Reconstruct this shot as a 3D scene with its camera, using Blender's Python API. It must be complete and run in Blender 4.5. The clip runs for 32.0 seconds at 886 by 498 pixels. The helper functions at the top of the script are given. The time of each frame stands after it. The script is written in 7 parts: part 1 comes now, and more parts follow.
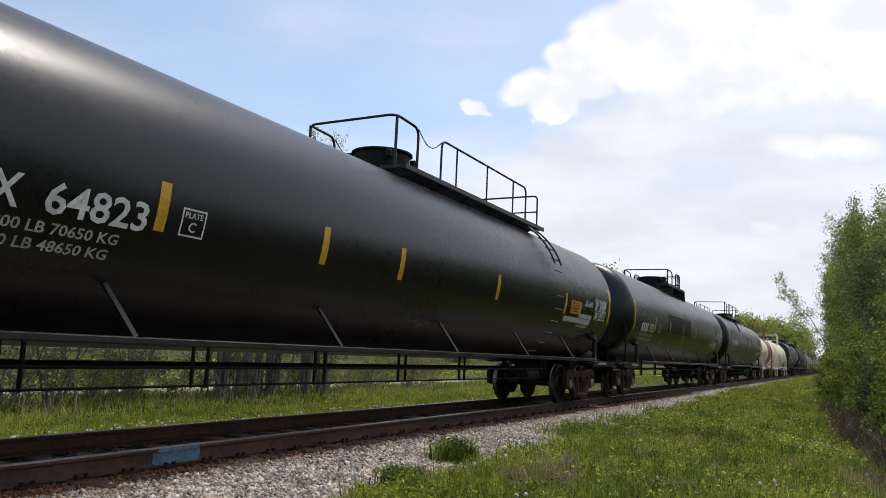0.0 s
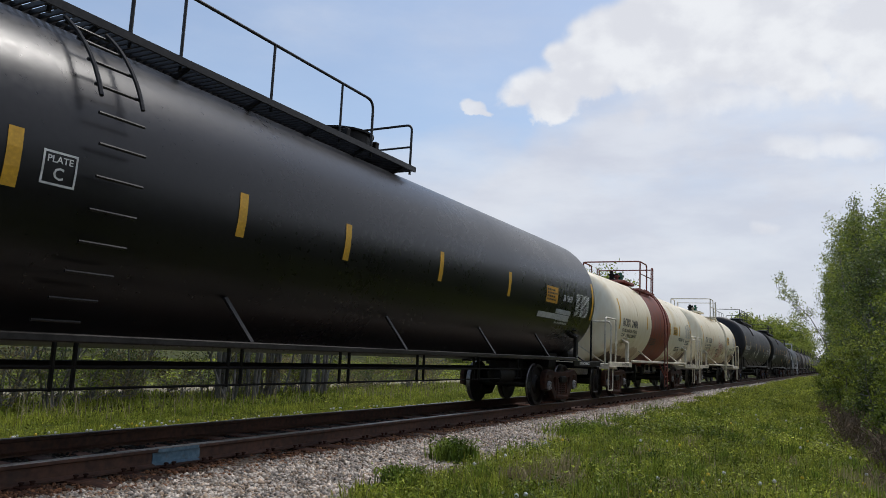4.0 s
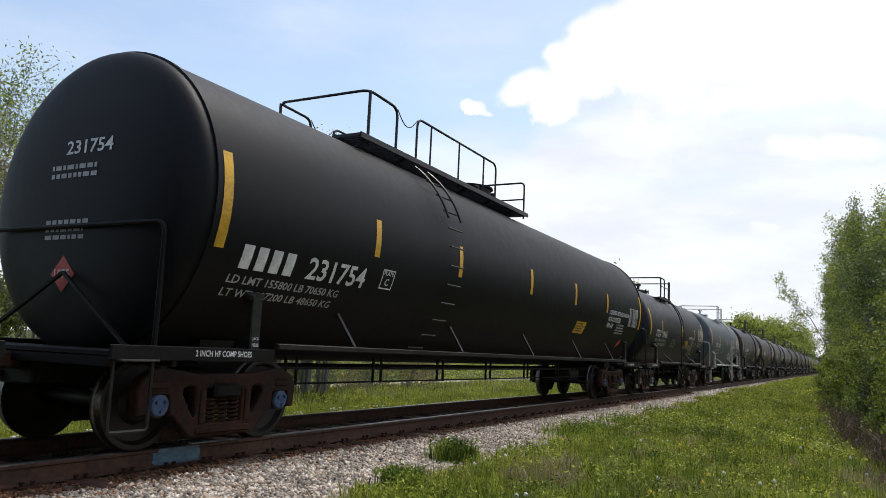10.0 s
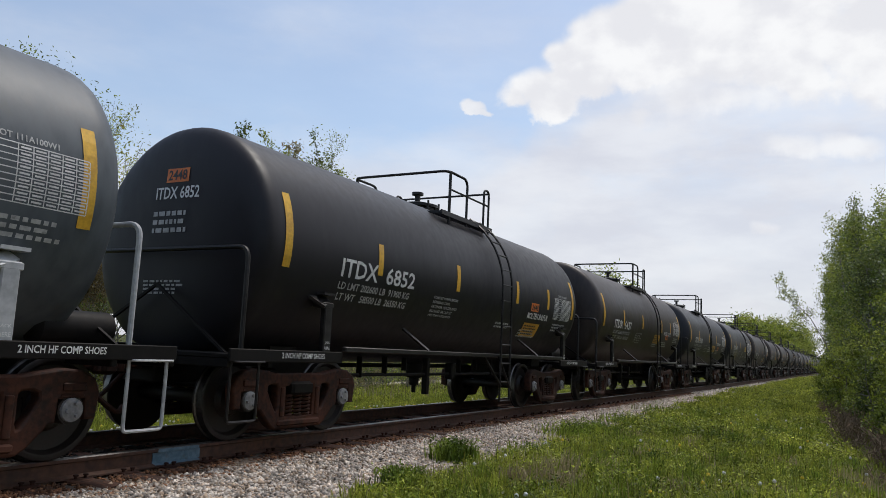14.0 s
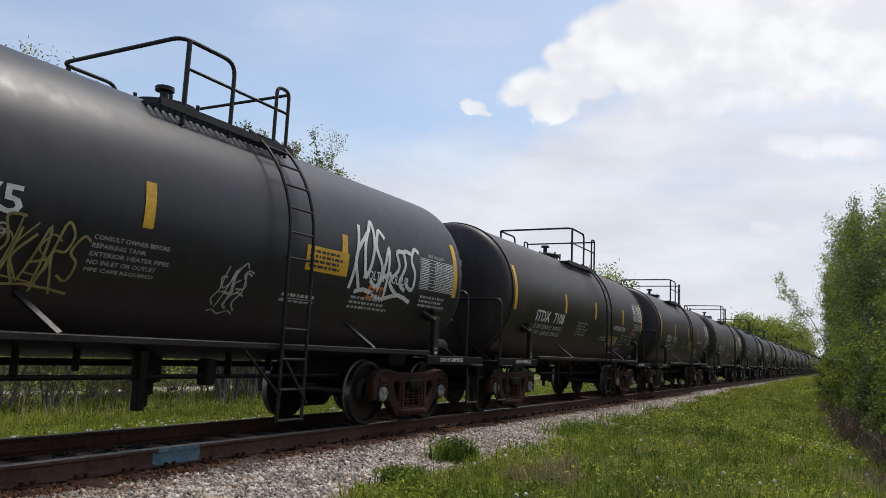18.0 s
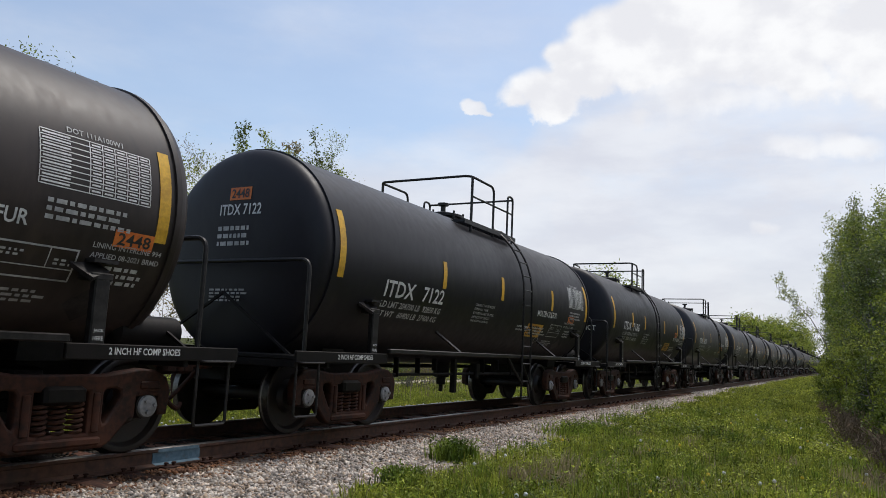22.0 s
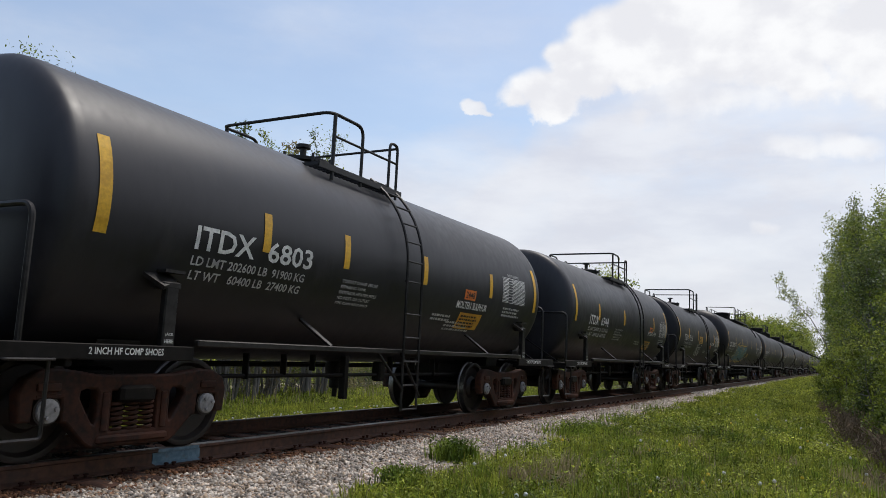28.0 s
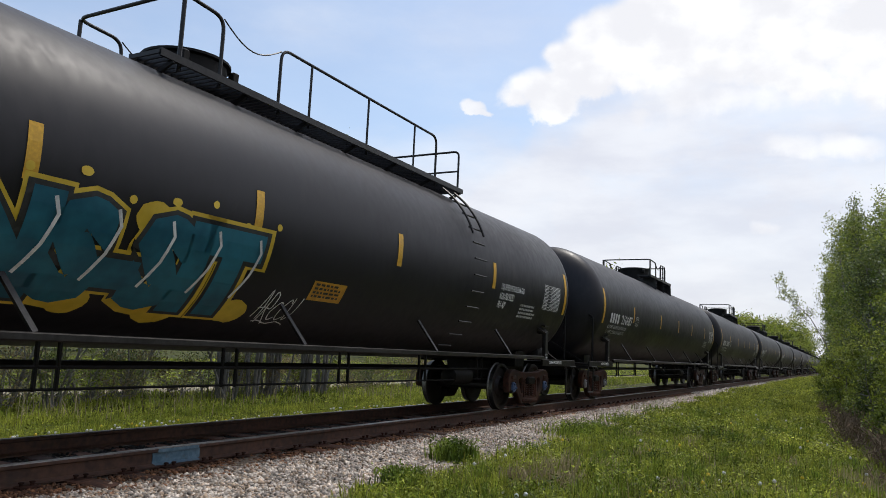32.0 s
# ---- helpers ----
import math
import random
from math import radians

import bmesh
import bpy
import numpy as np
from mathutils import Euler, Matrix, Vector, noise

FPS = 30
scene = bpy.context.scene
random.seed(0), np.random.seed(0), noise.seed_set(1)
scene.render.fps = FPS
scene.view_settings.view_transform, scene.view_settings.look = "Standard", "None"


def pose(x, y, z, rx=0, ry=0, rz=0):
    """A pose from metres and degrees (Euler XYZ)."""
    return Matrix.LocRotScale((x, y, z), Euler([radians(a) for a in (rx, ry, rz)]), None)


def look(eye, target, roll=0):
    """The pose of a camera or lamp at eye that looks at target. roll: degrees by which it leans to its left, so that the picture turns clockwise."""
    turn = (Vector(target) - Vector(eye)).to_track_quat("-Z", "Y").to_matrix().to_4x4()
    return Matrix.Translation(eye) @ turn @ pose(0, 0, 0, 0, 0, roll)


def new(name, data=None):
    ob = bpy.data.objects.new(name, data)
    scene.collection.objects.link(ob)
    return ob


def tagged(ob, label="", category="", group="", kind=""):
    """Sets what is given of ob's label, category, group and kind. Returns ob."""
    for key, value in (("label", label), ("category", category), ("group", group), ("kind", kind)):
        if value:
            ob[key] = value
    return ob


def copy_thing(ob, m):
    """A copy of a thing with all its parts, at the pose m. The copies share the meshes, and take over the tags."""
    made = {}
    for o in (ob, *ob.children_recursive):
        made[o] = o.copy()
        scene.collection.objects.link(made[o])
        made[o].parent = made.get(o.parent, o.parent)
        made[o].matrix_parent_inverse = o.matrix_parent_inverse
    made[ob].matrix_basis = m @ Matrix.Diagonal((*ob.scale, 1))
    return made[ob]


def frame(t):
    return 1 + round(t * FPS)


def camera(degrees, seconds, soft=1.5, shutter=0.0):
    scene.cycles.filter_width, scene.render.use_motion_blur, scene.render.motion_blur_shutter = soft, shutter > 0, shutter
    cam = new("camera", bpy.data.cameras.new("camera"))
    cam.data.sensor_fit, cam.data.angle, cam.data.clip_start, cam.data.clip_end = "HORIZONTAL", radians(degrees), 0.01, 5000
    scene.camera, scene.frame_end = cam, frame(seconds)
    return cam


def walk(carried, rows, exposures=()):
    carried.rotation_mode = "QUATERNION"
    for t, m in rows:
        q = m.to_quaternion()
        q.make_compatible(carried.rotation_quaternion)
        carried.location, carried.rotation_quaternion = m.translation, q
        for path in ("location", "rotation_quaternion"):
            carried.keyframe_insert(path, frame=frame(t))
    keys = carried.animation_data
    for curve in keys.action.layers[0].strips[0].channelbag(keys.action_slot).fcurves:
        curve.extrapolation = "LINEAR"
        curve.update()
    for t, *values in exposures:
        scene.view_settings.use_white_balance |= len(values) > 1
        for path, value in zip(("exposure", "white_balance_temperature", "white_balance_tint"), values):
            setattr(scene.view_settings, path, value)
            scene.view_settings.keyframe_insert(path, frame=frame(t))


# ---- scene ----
# ================= camera =================
SECONDS = 32.0
EYE = (0.0, -6.939, 1.097)          # rail heads lie at z = 0, the track runs along x
YAW, PITCH, LEAN = 28.273, 7.824, 2.626
cam = camera(61.32, SECONDS, soft=0.75, shutter=0.0)
AHEAD = (math.cos(radians(PITCH)) * math.cos(radians(YAW)), math.cos(radians(PITCH)) * math.sin(radians(YAW)), math.sin(radians(PITCH)))
STAND = look(EYE, [e + 10 * a for e, a in zip(EYE, AHEAD)], LEAN)
EXPOSURES = [(0, 0.12, 6450, 11), (3.2, 0.1, 6450, 11), (5.0, -0.64, 6000, 11), (7.3, -0.62, 6000, 11), (8.2, -0.33, 6000, 10), (9.0, 0.12, 6500, 10), (10.9, 0.28, 6500, 10), (12.2, 0.02, 6450, 10), (13.2, -0.16, 6450, 10), (14.2, -0.06, 6450, 11), (18.0, -0.05, 6450, 11), (23.0, -0.03, 6450, 11), (30.5, -0.03, 6450, 11), (32.0, 0.08, 6450, 11)]
walk(cam, [(0.0, STAND), (SECONDS, STAND)], EXPOSURES)

# ================= light =================
SUN_HIGH, SUN_TURN = 66.0, -16.0     # degrees above the horizon, and round from +x towards +y


def build_world():
    world = bpy.data.worlds.new("sky")
    scene.world = world
    world.use_nodes = True
    nt = world.node_tree
    nt.nodes.clear()
    N, L = nt.nodes.new, nt.links.new
    out, bg = N("ShaderNodeOutputWorld"), N("ShaderNodeBackground")
    sky = N("ShaderNodeTexSky")
    sky.sky_type, sky.sun_disc = "NISHITA", False
    sky.sun_elevation, sky.sun_rotation = radians(SUN_HIGH), radians(90 - SUN_TURN)
    sky.dust_density, sky.air_density = 1.6, 1.0
    co = N("ShaderNodeTexCoord")

    def math_node(op, a, b=None, c=None):
        n = N("ShaderNodeMath")
        n.operation = op
        for i, v in enumerate((a, b, c)):
            if v is None:
                continue
            if isinstance(v, (int, float)):
                n.inputs[i].default_value = v
            else:
                L(v, n.inputs[i])
        return n.outputs[0]

    def dot(vec):
        n = N("ShaderNodeVectorMath")
        n.operation = "DOT_PRODUCT"
        L(co.outputs["Generated"], n.inputs[0])
        n.inputs[1].default_value = vec
        return n.outputs["Value"]

    def noise_at(scale, detail, rough, stretch=(1, 1, 1), shift=(0, 0, 0), dist=0.0):
        m = N("ShaderNodeMapping")
        m.inputs["Scale"].default_value = stretch
        m.inputs["Location"].default_value = shift
        L(co.outputs["Generated"], m.inputs[0])
        n = N("ShaderNodeTexNoise")
        n.inputs["Scale"].default_value, n.inputs["Detail"].default_value = scale, detail
        n.inputs["Roughness"].default_value, n.inputs["Distortion"].default_value = rough, dist
        L(m.outputs[0], n.inputs["Vector"])
        return n.outputs[0]

    def ramp(v, lo, hi):
        n = N("ShaderNodeMapRange")
        n.interpolation_type = "SMOOTHSTEP"
        L(v, n.inputs[0])
        n.inputs[1].default_value, n.inputs[2].default_value = lo, hi
        return n.outputs[0]

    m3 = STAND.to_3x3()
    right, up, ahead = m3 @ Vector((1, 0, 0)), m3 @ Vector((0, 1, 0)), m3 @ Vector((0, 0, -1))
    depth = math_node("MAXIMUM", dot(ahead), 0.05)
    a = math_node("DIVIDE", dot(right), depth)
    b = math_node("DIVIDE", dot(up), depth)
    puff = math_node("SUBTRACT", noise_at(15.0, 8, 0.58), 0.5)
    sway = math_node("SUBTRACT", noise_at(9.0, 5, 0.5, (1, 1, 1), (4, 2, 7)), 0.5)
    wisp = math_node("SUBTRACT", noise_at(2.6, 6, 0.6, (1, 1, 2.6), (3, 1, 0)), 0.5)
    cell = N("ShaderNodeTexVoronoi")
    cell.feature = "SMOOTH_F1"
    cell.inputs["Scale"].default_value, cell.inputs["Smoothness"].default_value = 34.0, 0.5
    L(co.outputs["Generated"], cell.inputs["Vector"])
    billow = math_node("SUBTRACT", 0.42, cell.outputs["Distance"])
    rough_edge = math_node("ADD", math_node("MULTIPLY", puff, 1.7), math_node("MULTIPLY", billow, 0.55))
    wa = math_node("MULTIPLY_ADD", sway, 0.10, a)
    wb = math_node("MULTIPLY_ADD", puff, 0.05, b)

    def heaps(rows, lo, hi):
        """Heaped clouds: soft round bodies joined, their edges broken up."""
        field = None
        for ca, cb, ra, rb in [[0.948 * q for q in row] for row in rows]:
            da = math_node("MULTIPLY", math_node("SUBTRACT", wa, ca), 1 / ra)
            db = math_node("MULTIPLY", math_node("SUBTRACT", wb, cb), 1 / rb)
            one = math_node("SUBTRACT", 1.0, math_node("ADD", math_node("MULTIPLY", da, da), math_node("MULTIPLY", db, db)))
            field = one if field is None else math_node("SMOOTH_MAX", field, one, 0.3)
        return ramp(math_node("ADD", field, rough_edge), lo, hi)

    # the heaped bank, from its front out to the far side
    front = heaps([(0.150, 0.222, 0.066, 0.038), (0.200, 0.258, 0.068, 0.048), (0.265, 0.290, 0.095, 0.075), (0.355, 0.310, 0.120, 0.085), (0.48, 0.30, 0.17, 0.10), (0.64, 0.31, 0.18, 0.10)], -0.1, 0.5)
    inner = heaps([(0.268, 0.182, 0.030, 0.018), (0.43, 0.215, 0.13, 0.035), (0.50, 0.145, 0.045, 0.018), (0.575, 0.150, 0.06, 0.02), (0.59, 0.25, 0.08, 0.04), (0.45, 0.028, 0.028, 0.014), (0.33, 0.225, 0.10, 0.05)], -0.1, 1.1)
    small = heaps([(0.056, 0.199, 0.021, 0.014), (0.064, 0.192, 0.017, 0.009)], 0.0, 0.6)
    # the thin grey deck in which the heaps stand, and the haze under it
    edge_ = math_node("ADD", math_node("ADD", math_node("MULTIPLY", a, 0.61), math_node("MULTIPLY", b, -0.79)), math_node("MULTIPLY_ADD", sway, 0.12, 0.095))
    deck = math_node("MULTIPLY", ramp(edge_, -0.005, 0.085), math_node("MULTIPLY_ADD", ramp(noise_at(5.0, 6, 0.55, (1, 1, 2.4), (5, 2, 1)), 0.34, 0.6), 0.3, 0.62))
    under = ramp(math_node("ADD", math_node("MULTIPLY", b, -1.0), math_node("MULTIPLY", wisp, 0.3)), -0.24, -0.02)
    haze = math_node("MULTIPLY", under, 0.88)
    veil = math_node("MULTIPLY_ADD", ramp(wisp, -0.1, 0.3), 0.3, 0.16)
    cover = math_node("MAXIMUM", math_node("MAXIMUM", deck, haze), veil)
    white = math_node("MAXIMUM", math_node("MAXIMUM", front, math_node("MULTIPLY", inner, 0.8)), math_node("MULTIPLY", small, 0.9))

    def blend(fac, under_, over):
        n = N("ShaderNodeMix")
        n.data_type = "RGBA"
        L(fac, n.inputs["Factor"])
        for v, key in ((under_, "A"), (over, "B")):
            if isinstance(v, tuple):
                n.inputs[key].default_value = (*v, 1)
            else:
                L(v, n.inputs[key])
        return n.outputs["Result"]

    lift = N("ShaderNodeMix")
    lift.data_type, lift.blend_type = "RGBA", "MULTIPLY"
    lift.inputs["Factor"].default_value = 1.0
    L(sky.outputs[0], lift.inputs["A"])
    lift.inputs["B"].default_value = (1.74, 1.80, 1.76, 1)
    streak = ramp(noise_at(4.5, 6, 0.55, (1, 1, 3.2), (1.7, 0.4, 2.0)), 0.36, 0.66)
    grey = blend(streak, (7.7, 7.85, 8.5), (9.1, 9.25, 9.6))
    folds = ramp(math_node("ADD", noise_at(11.0, 6, 0.55, (1, 1, 1.5), (2, 5, 3)), math_node("MULTIPLY", billow, 0.15)), 0.36, 0.64)
    bright = blend(folds, (8.9, 9.0, 9.35), (10.4, 10.5, 10.55))
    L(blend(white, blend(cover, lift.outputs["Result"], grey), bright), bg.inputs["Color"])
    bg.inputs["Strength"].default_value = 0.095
    L(bg.outputs[0], out.inputs["Surface"])


build_world()
sun_data = bpy.data.lights.new("sun", "SUN")
sun_data.energy, sun_data.angle, sun_data.color = 2.2, radians(16), (1.0, 0.95, 0.87)
sun = new("sun", sun_data)
sun.matrix_world = look((math.cos(radians(SUN_HIGH)) * math.cos(radians(SUN_TURN)) * 50, math.cos(radians(SUN_HIGH)) * math.sin(radians(SUN_TURN)) * 50, math.sin(radians(SUN_HIGH)) * 50), (0, 0, 0))


# ================= materials =================
def material(name, dark, light, rough=0.6, metal=0.0, grain=8.0, coarse=0.6, mix=0.5, bump=0.0, stretch=(1, 1, 1), speck=None, rough_var=0.12, by_piece=0.0, island=False, coat=0.0, translucent=0.0, spec=0.5):
    """A surface between two colours, varied at two scales, with relief."""
    m = bpy.data.materials.new(name)
    m.use_nodes = True
    nt = m.node_tree
    N, L = nt.nodes.new, nt.links.new
    bsdf = nt.nodes["Principled BSDF"]
    co = N("ShaderNodeTexCoord")
    mp = N("ShaderNodeMapping")
    mp.inputs["Scale"].default_value = stretch
    L(co.outputs["Object"], mp.inputs[0])
    fine, wide = N("ShaderNodeTexNoise"), N("ShaderNodeTexNoise")
    fine.inputs["Scale"].default_value, fine.inputs["Detail"].default_value = grain, 6
    wide.inputs["Scale"].default_value, wide.inputs["Detail"].default_value = coarse, 4
    L(mp.outputs[0], fine.inputs["Vector"])
    L(mp.outputs[0], wide.inputs["Vector"])
    add = N("ShaderNodeMath")
    add.operation = "MULTIPLY_ADD"
    L(fine.outputs[0], add.inputs[0])
    add.inputs[1].default_value = 1 - mix
    half = N("ShaderNodeMath")
    half.operation = "MULTIPLY"
    L(wide.outputs[0], half.inputs[0])
    half.inputs[1].default_value = mix
    L(half.outputs[0], add.inputs[2])
    value = add.outputs[0]
    rg = N("ShaderNodeMapRange")
    rg.interpolation_type = "SMOOTHSTEP"
    L(value, rg.inputs[0])
    rg.inputs[1].default_value, rg.inputs[2].default_value = 0.33, 0.67
    cm = N("ShaderNodeMix")
    cm.data_type = "RGBA"
    L(rg.outputs[0], cm.inputs["Factor"])
    cm.inputs["A"].default_value, cm.inputs["B"].default_value = (*dark, 1), (*light, 1)
    color = cm.outputs["Result"]
    if speck:
        (sc, amount, limit), tint = speck
        sp = N("ShaderNodeTexNoise")
        sp.inputs["Scale"].default_value, sp.inputs["Detail"].default_value, sp.inputs["Roughness"].default_value = sc, 7, 0.65
        L(mp.outputs[0], sp.inputs["Vector"])
        sr = N("ShaderNodeMapRange")
        L(sp.outputs[0], sr.inputs[0])
        sr.inputs[1].default_value, sr.inputs[2].default_value, sr.inputs[4].default_value = limit, limit + 0.16, amount
        sm = N("ShaderNodeMix")
        sm.data_type = "RGBA"
        L(sr.outputs[0], sm.inputs["Factor"])
        L(color, sm.inputs["A"])
        sm.inputs["B"].default_value = (*tint, 1)
        color = sm.outputs["Result"]
    if by_piece:
        src = N("ShaderNodeNewGeometry").outputs["Random Per Island"] if island else N("ShaderNodeObjectInfo").outputs["Random"]
        vr = N("ShaderNodeMapRange")
        L(src, vr.inputs[0])
        vr.inputs[3].default_value, vr.inputs[4].default_value = 1 - by_piece, 1 + by_piece
        hv = N("ShaderNodeHueSaturation")
        L(vr.outputs[0], hv.inputs["Value"])
        L(color, hv.inputs["Color"])
        color = hv.outputs["Color"]
    L(color, bsdf.inputs["Base Color"])
    rr = N("ShaderNodeMapRange")
    L(value, rr.inputs[0])
    rr.inputs[1].default_value, rr.inputs[2].default_value = 0.3, 0.7
    rr.inputs[3].default_value, rr.inputs[4].default_value = max(0.03, rough - rough_var), min(1, rough + rough_var)
    L(rr.outputs[0], bsdf.inputs["Roughness"])
    bsdf.inputs["Metallic"].default_value = metal
    bsdf.inputs["Specular IOR Level"].default_value = spec
    bsdf.inputs["Coat Weight"].default_value = coat
    if bump:
        bp = N("ShaderNodeBump")
        bp.inputs["Strength"].default_value, bp.inputs["Distance"].default_value = 1.0, bump
        L(fine.outputs[0], bp.inputs["Height"])
        L(bp.outputs[0], bsdf.inputs["Normal"])
    if translucent:
        tr, ms = N("ShaderNodeBsdfTranslucent"), N("ShaderNodeMixShader")
        L(color, tr.inputs["Color"])
        ms.inputs[0].default_value = translucent
        L(bsdf.outputs[0], ms.inputs[1])
        L(tr.outputs[0], ms.inputs[2])
        L(ms.outputs[0], nt.nodes["Material Output"].inputs["Surface"])
    return m


DUST = (0.10, 0.085, 0.07)
GLOSS = material("gloss_black_paint", (0.004, 0.0038, 0.005), (0.008, 0.0076, 0.0096), 0.31, spec=0.42, grain=14, coarse=0.5, bump=0.0006, speck=((3.0, 0.25, 0.6), (0.03, 0.03, 0.03)), rough_var=0.08)
SATIN = material("satin_black_paint", (0.0062, 0.0055, 0.0076), (0.014, 0.0124, 0.0165), 0.48, spec=0.36, grain=9, coarse=0.45, stretch=(1, 1, 0.45), bump=0.0008, speck=((2.2, 0.4, 0.58), (0.034, 0.029, 0.029)), rough_var=0.12)
BROWNED = material("dusty_black_paint", (0.0145, 0.0102, 0.009), (0.036, 0.0255, 0.0225), 0.46, spec=0.42, grain=9, coarse=0.4, stretch=(1, 1, 0.4), bump=0.0008, speck=((2.0, 0.6, 0.54), (0.066, 0.045, 0.036)), rough_var=0.1)
BLUED = material("weathered_slate_paint", (0.0088, 0.0082, 0.0112), (0.0195, 0.0185, 0.0235), 0.45, spec=0.5, grain=9, coarse=0.4, stretch=(1, 1, 0.4), bump=0.0008, speck=((2.1, 0.45, 0.57), (0.042, 0.038, 0.040)), rough_var=0.12)
MATTE = material("matt_black_paint", (0.004, 0.0038, 0.0046), (0.0095, 0.0088, 0.0102), 0.55, spec=0.2, grain=9, coarse=0.45, stretch=(1, 1, 0.45), bump=0.0008, speck=((2.2, 0.3, 0.6), (0.024, 0.021, 0.02)), rough_var=0.08)
GREYED = material("faded_grey_paint", (0.046, 0.056, 0.066), (0.098, 0.112, 0.126), 0.5, spec=0.4, grain=7, coarse=0.35, stretch=(1, 1, 0.35), bump=0.0008, speck=((1.8, 0.5, 0.57), (0.12, 0.11, 0.07)), rough_var=0.08)
CREAM = material("stained_cream_paint", (0.76, 0.65, 0.43), (0.88, 0.81, 0.63), 0.45, grain=6, coarse=0.35, stretch=(1, 1, 0.35), bump=0.0006, speck=((1.6, 0.55, 0.58), (0.58, 0.42, 0.18)), rough_var=0.08)
REDBAND = material("faded_oxide_red_paint", (0.105, 0.022, 0.010), (0.27, 0.062, 0.027), 0.55, grain=7, coarse=0.5, stretch=(1, 1, 0.35), bump=0.0008, speck=((2.4, 0.6, 0.56), (0.045, 0.018, 0.013)))
FRAME = material("grimy_black_steel", (0.003, 0.0026, 0.0024), (0.011, 0.0088, 0.008), 0.6, spec=0.2, grain=14, coarse=1.5, bump=0.001, speck=((5, 0.6, 0.6), (0.035, 0.025, 0.018)))
EDGE = material("worn_dark_steel", (0.009, 0.008, 0.008), (0.032, 0.029, 0.028), 0.42, spec=0.3, grain=20, coarse=2.0, bump=0.0006)
RUST = material("rusty_cast_steel", (0.010, 0.004, 0.0025), (0.068, 0.024, 0.013), 0.75, grain=18, coarse=2.5, bump=0.003, speck=((9, 0.7, 0.58), (0.012, 0.008, 0.007)), by_piece=0.3, spec=0.3)
WHEEL = material("oily_wheel_steel", (0.004, 0.003, 0.0025), (0.02, 0.011, 0.008), 0.55, grain=12, coarse=2, bump=0.0015)
TREAD = material("polished_tread_steel", (0.10, 0.095, 0.09), (0.24, 0.23, 0.22), 0.4, 1.0, grain=30, coarse=3)
CAPS = material("bearing_cap_grey", (0.16, 0.16, 0.17), (0.32, 0.32, 0.33), 0.5, grain=25, coarse=5, bump=0.001)
CAPB = material("bearing_cap_blue", (0.03, 0.06, 0.14), (0.08, 0.13, 0.25), 0.5, grain=25, coarse=5, bump=0.001)
YELLOW = material("reflective_yellow_tape", (0.55, 0.30, 0.02), (0.80, 0.46, 0.03), 0.45, grain=30, coarse=3, speck=((9, 0.5, 0.62), (0.25, 0.15, 0.04)))
WHITE = material("white_stencil_paint", (0.55, 0.55, 0.54), (0.85, 0.85, 0.83), 0.55, grain=20, coarse=3, speck=((14, 0.55, 0.60), (0.2, 0.2, 0.2)))
FAINT = material("dulled_white_stencil", (0.30, 0.30, 0.30), (0.54, 0.54, 0.53), 0.6, grain=20, coarse=3, speck=((12, 0.7, 0.58), (0.09, 0.09, 0.09)))
BLACKINK = material("black_stencil_paint", (0.012, 0.012, 0.012), (0.04, 0.04, 0.04), 0.55, grain=20, coarse=3)
ORANGE = material("orange_panel", (0.62, 0.13, 0.02), (0.80, 0.24, 0.04), 0.5, grain=22, coarse=3, speck=((9, 0.5, 0.6), (0.2, 0.08, 0.03)))
AMBER = material("dirty_amber_decal", (0.45, 0.20, 0.02), (0.75, 0.42, 0.04), 0.5, grain=12, coarse=2.5, speck=((6, 0.6, 0.56), (0.2, 0.1, 0.03)))
PLACARD_RED = material("red_placard", (0.45, 0.03, 0.02), (0.65, 0.08, 0.06), 0.45, grain=25, coarse=3)
GREYTAPE = material("silver_grey_plate", (0.34, 0.35, 0.36), (0.52, 0.53, 0.54), 0.4, grain=20, coarse=3)
CREAMSTEEL = material("cream_painted_steel", (0.52, 0.46, 0.35), (0.78, 0.72, 0.58), 0.5, grain=14, coarse=1.5, speck=((5, 0.7, 0.58), (0.28, 0.13, 0.06)))
REDSTEEL = material("oxide_red_steel", (0.15, 0.04, 0.03), (0.27, 0.075, 0.05), 0.55, grain=14, coarse=1.5, speck=((5, 0.5, 0.6), (0.09, 0.05, 0.04)))
TEAL = material("teal_spray_paint", (0.004, 0.075, 0.12), (0.014, 0.15, 0.21), 0.45, grain=5, coarse=1.2)
MUSTARD = material("mustard_spray_paint", (0.55, 0.36, 0.02), (0.72, 0.50, 0.05), 0.5, grain=7, coarse=1.5)
REDSPRAY = material("red_spray_paint", (0.35, 0.05, 0.03), (0.5, 0.1, 0.06), 0.5, grain=9, coarse=2)
RAILSIDE = material("rail_web_rust", (0.034, 0.015, 0.009), (0.12, 0.056, 0.034), 0.75, grain=14, coarse=0.8, bump=0.002, speck=((4, 0.7, 0.55), (0.05, 0.03, 0.022)))
RAILTOP = material("polished_rail_head", (0.13, 0.12, 0.115), (0.28, 0.265, 0.25), 0.36, 1.0, grain=25, coarse=2)
BLUEPAINT = material("pale_blue_marking_paint", (0.07, 0.14, 0.19), (0.17, 0.26, 0.33), 0.6, grain=22, coarse=5, speck=((8, 0.7, 0.58), (0.12, 0.09, 0.07)))
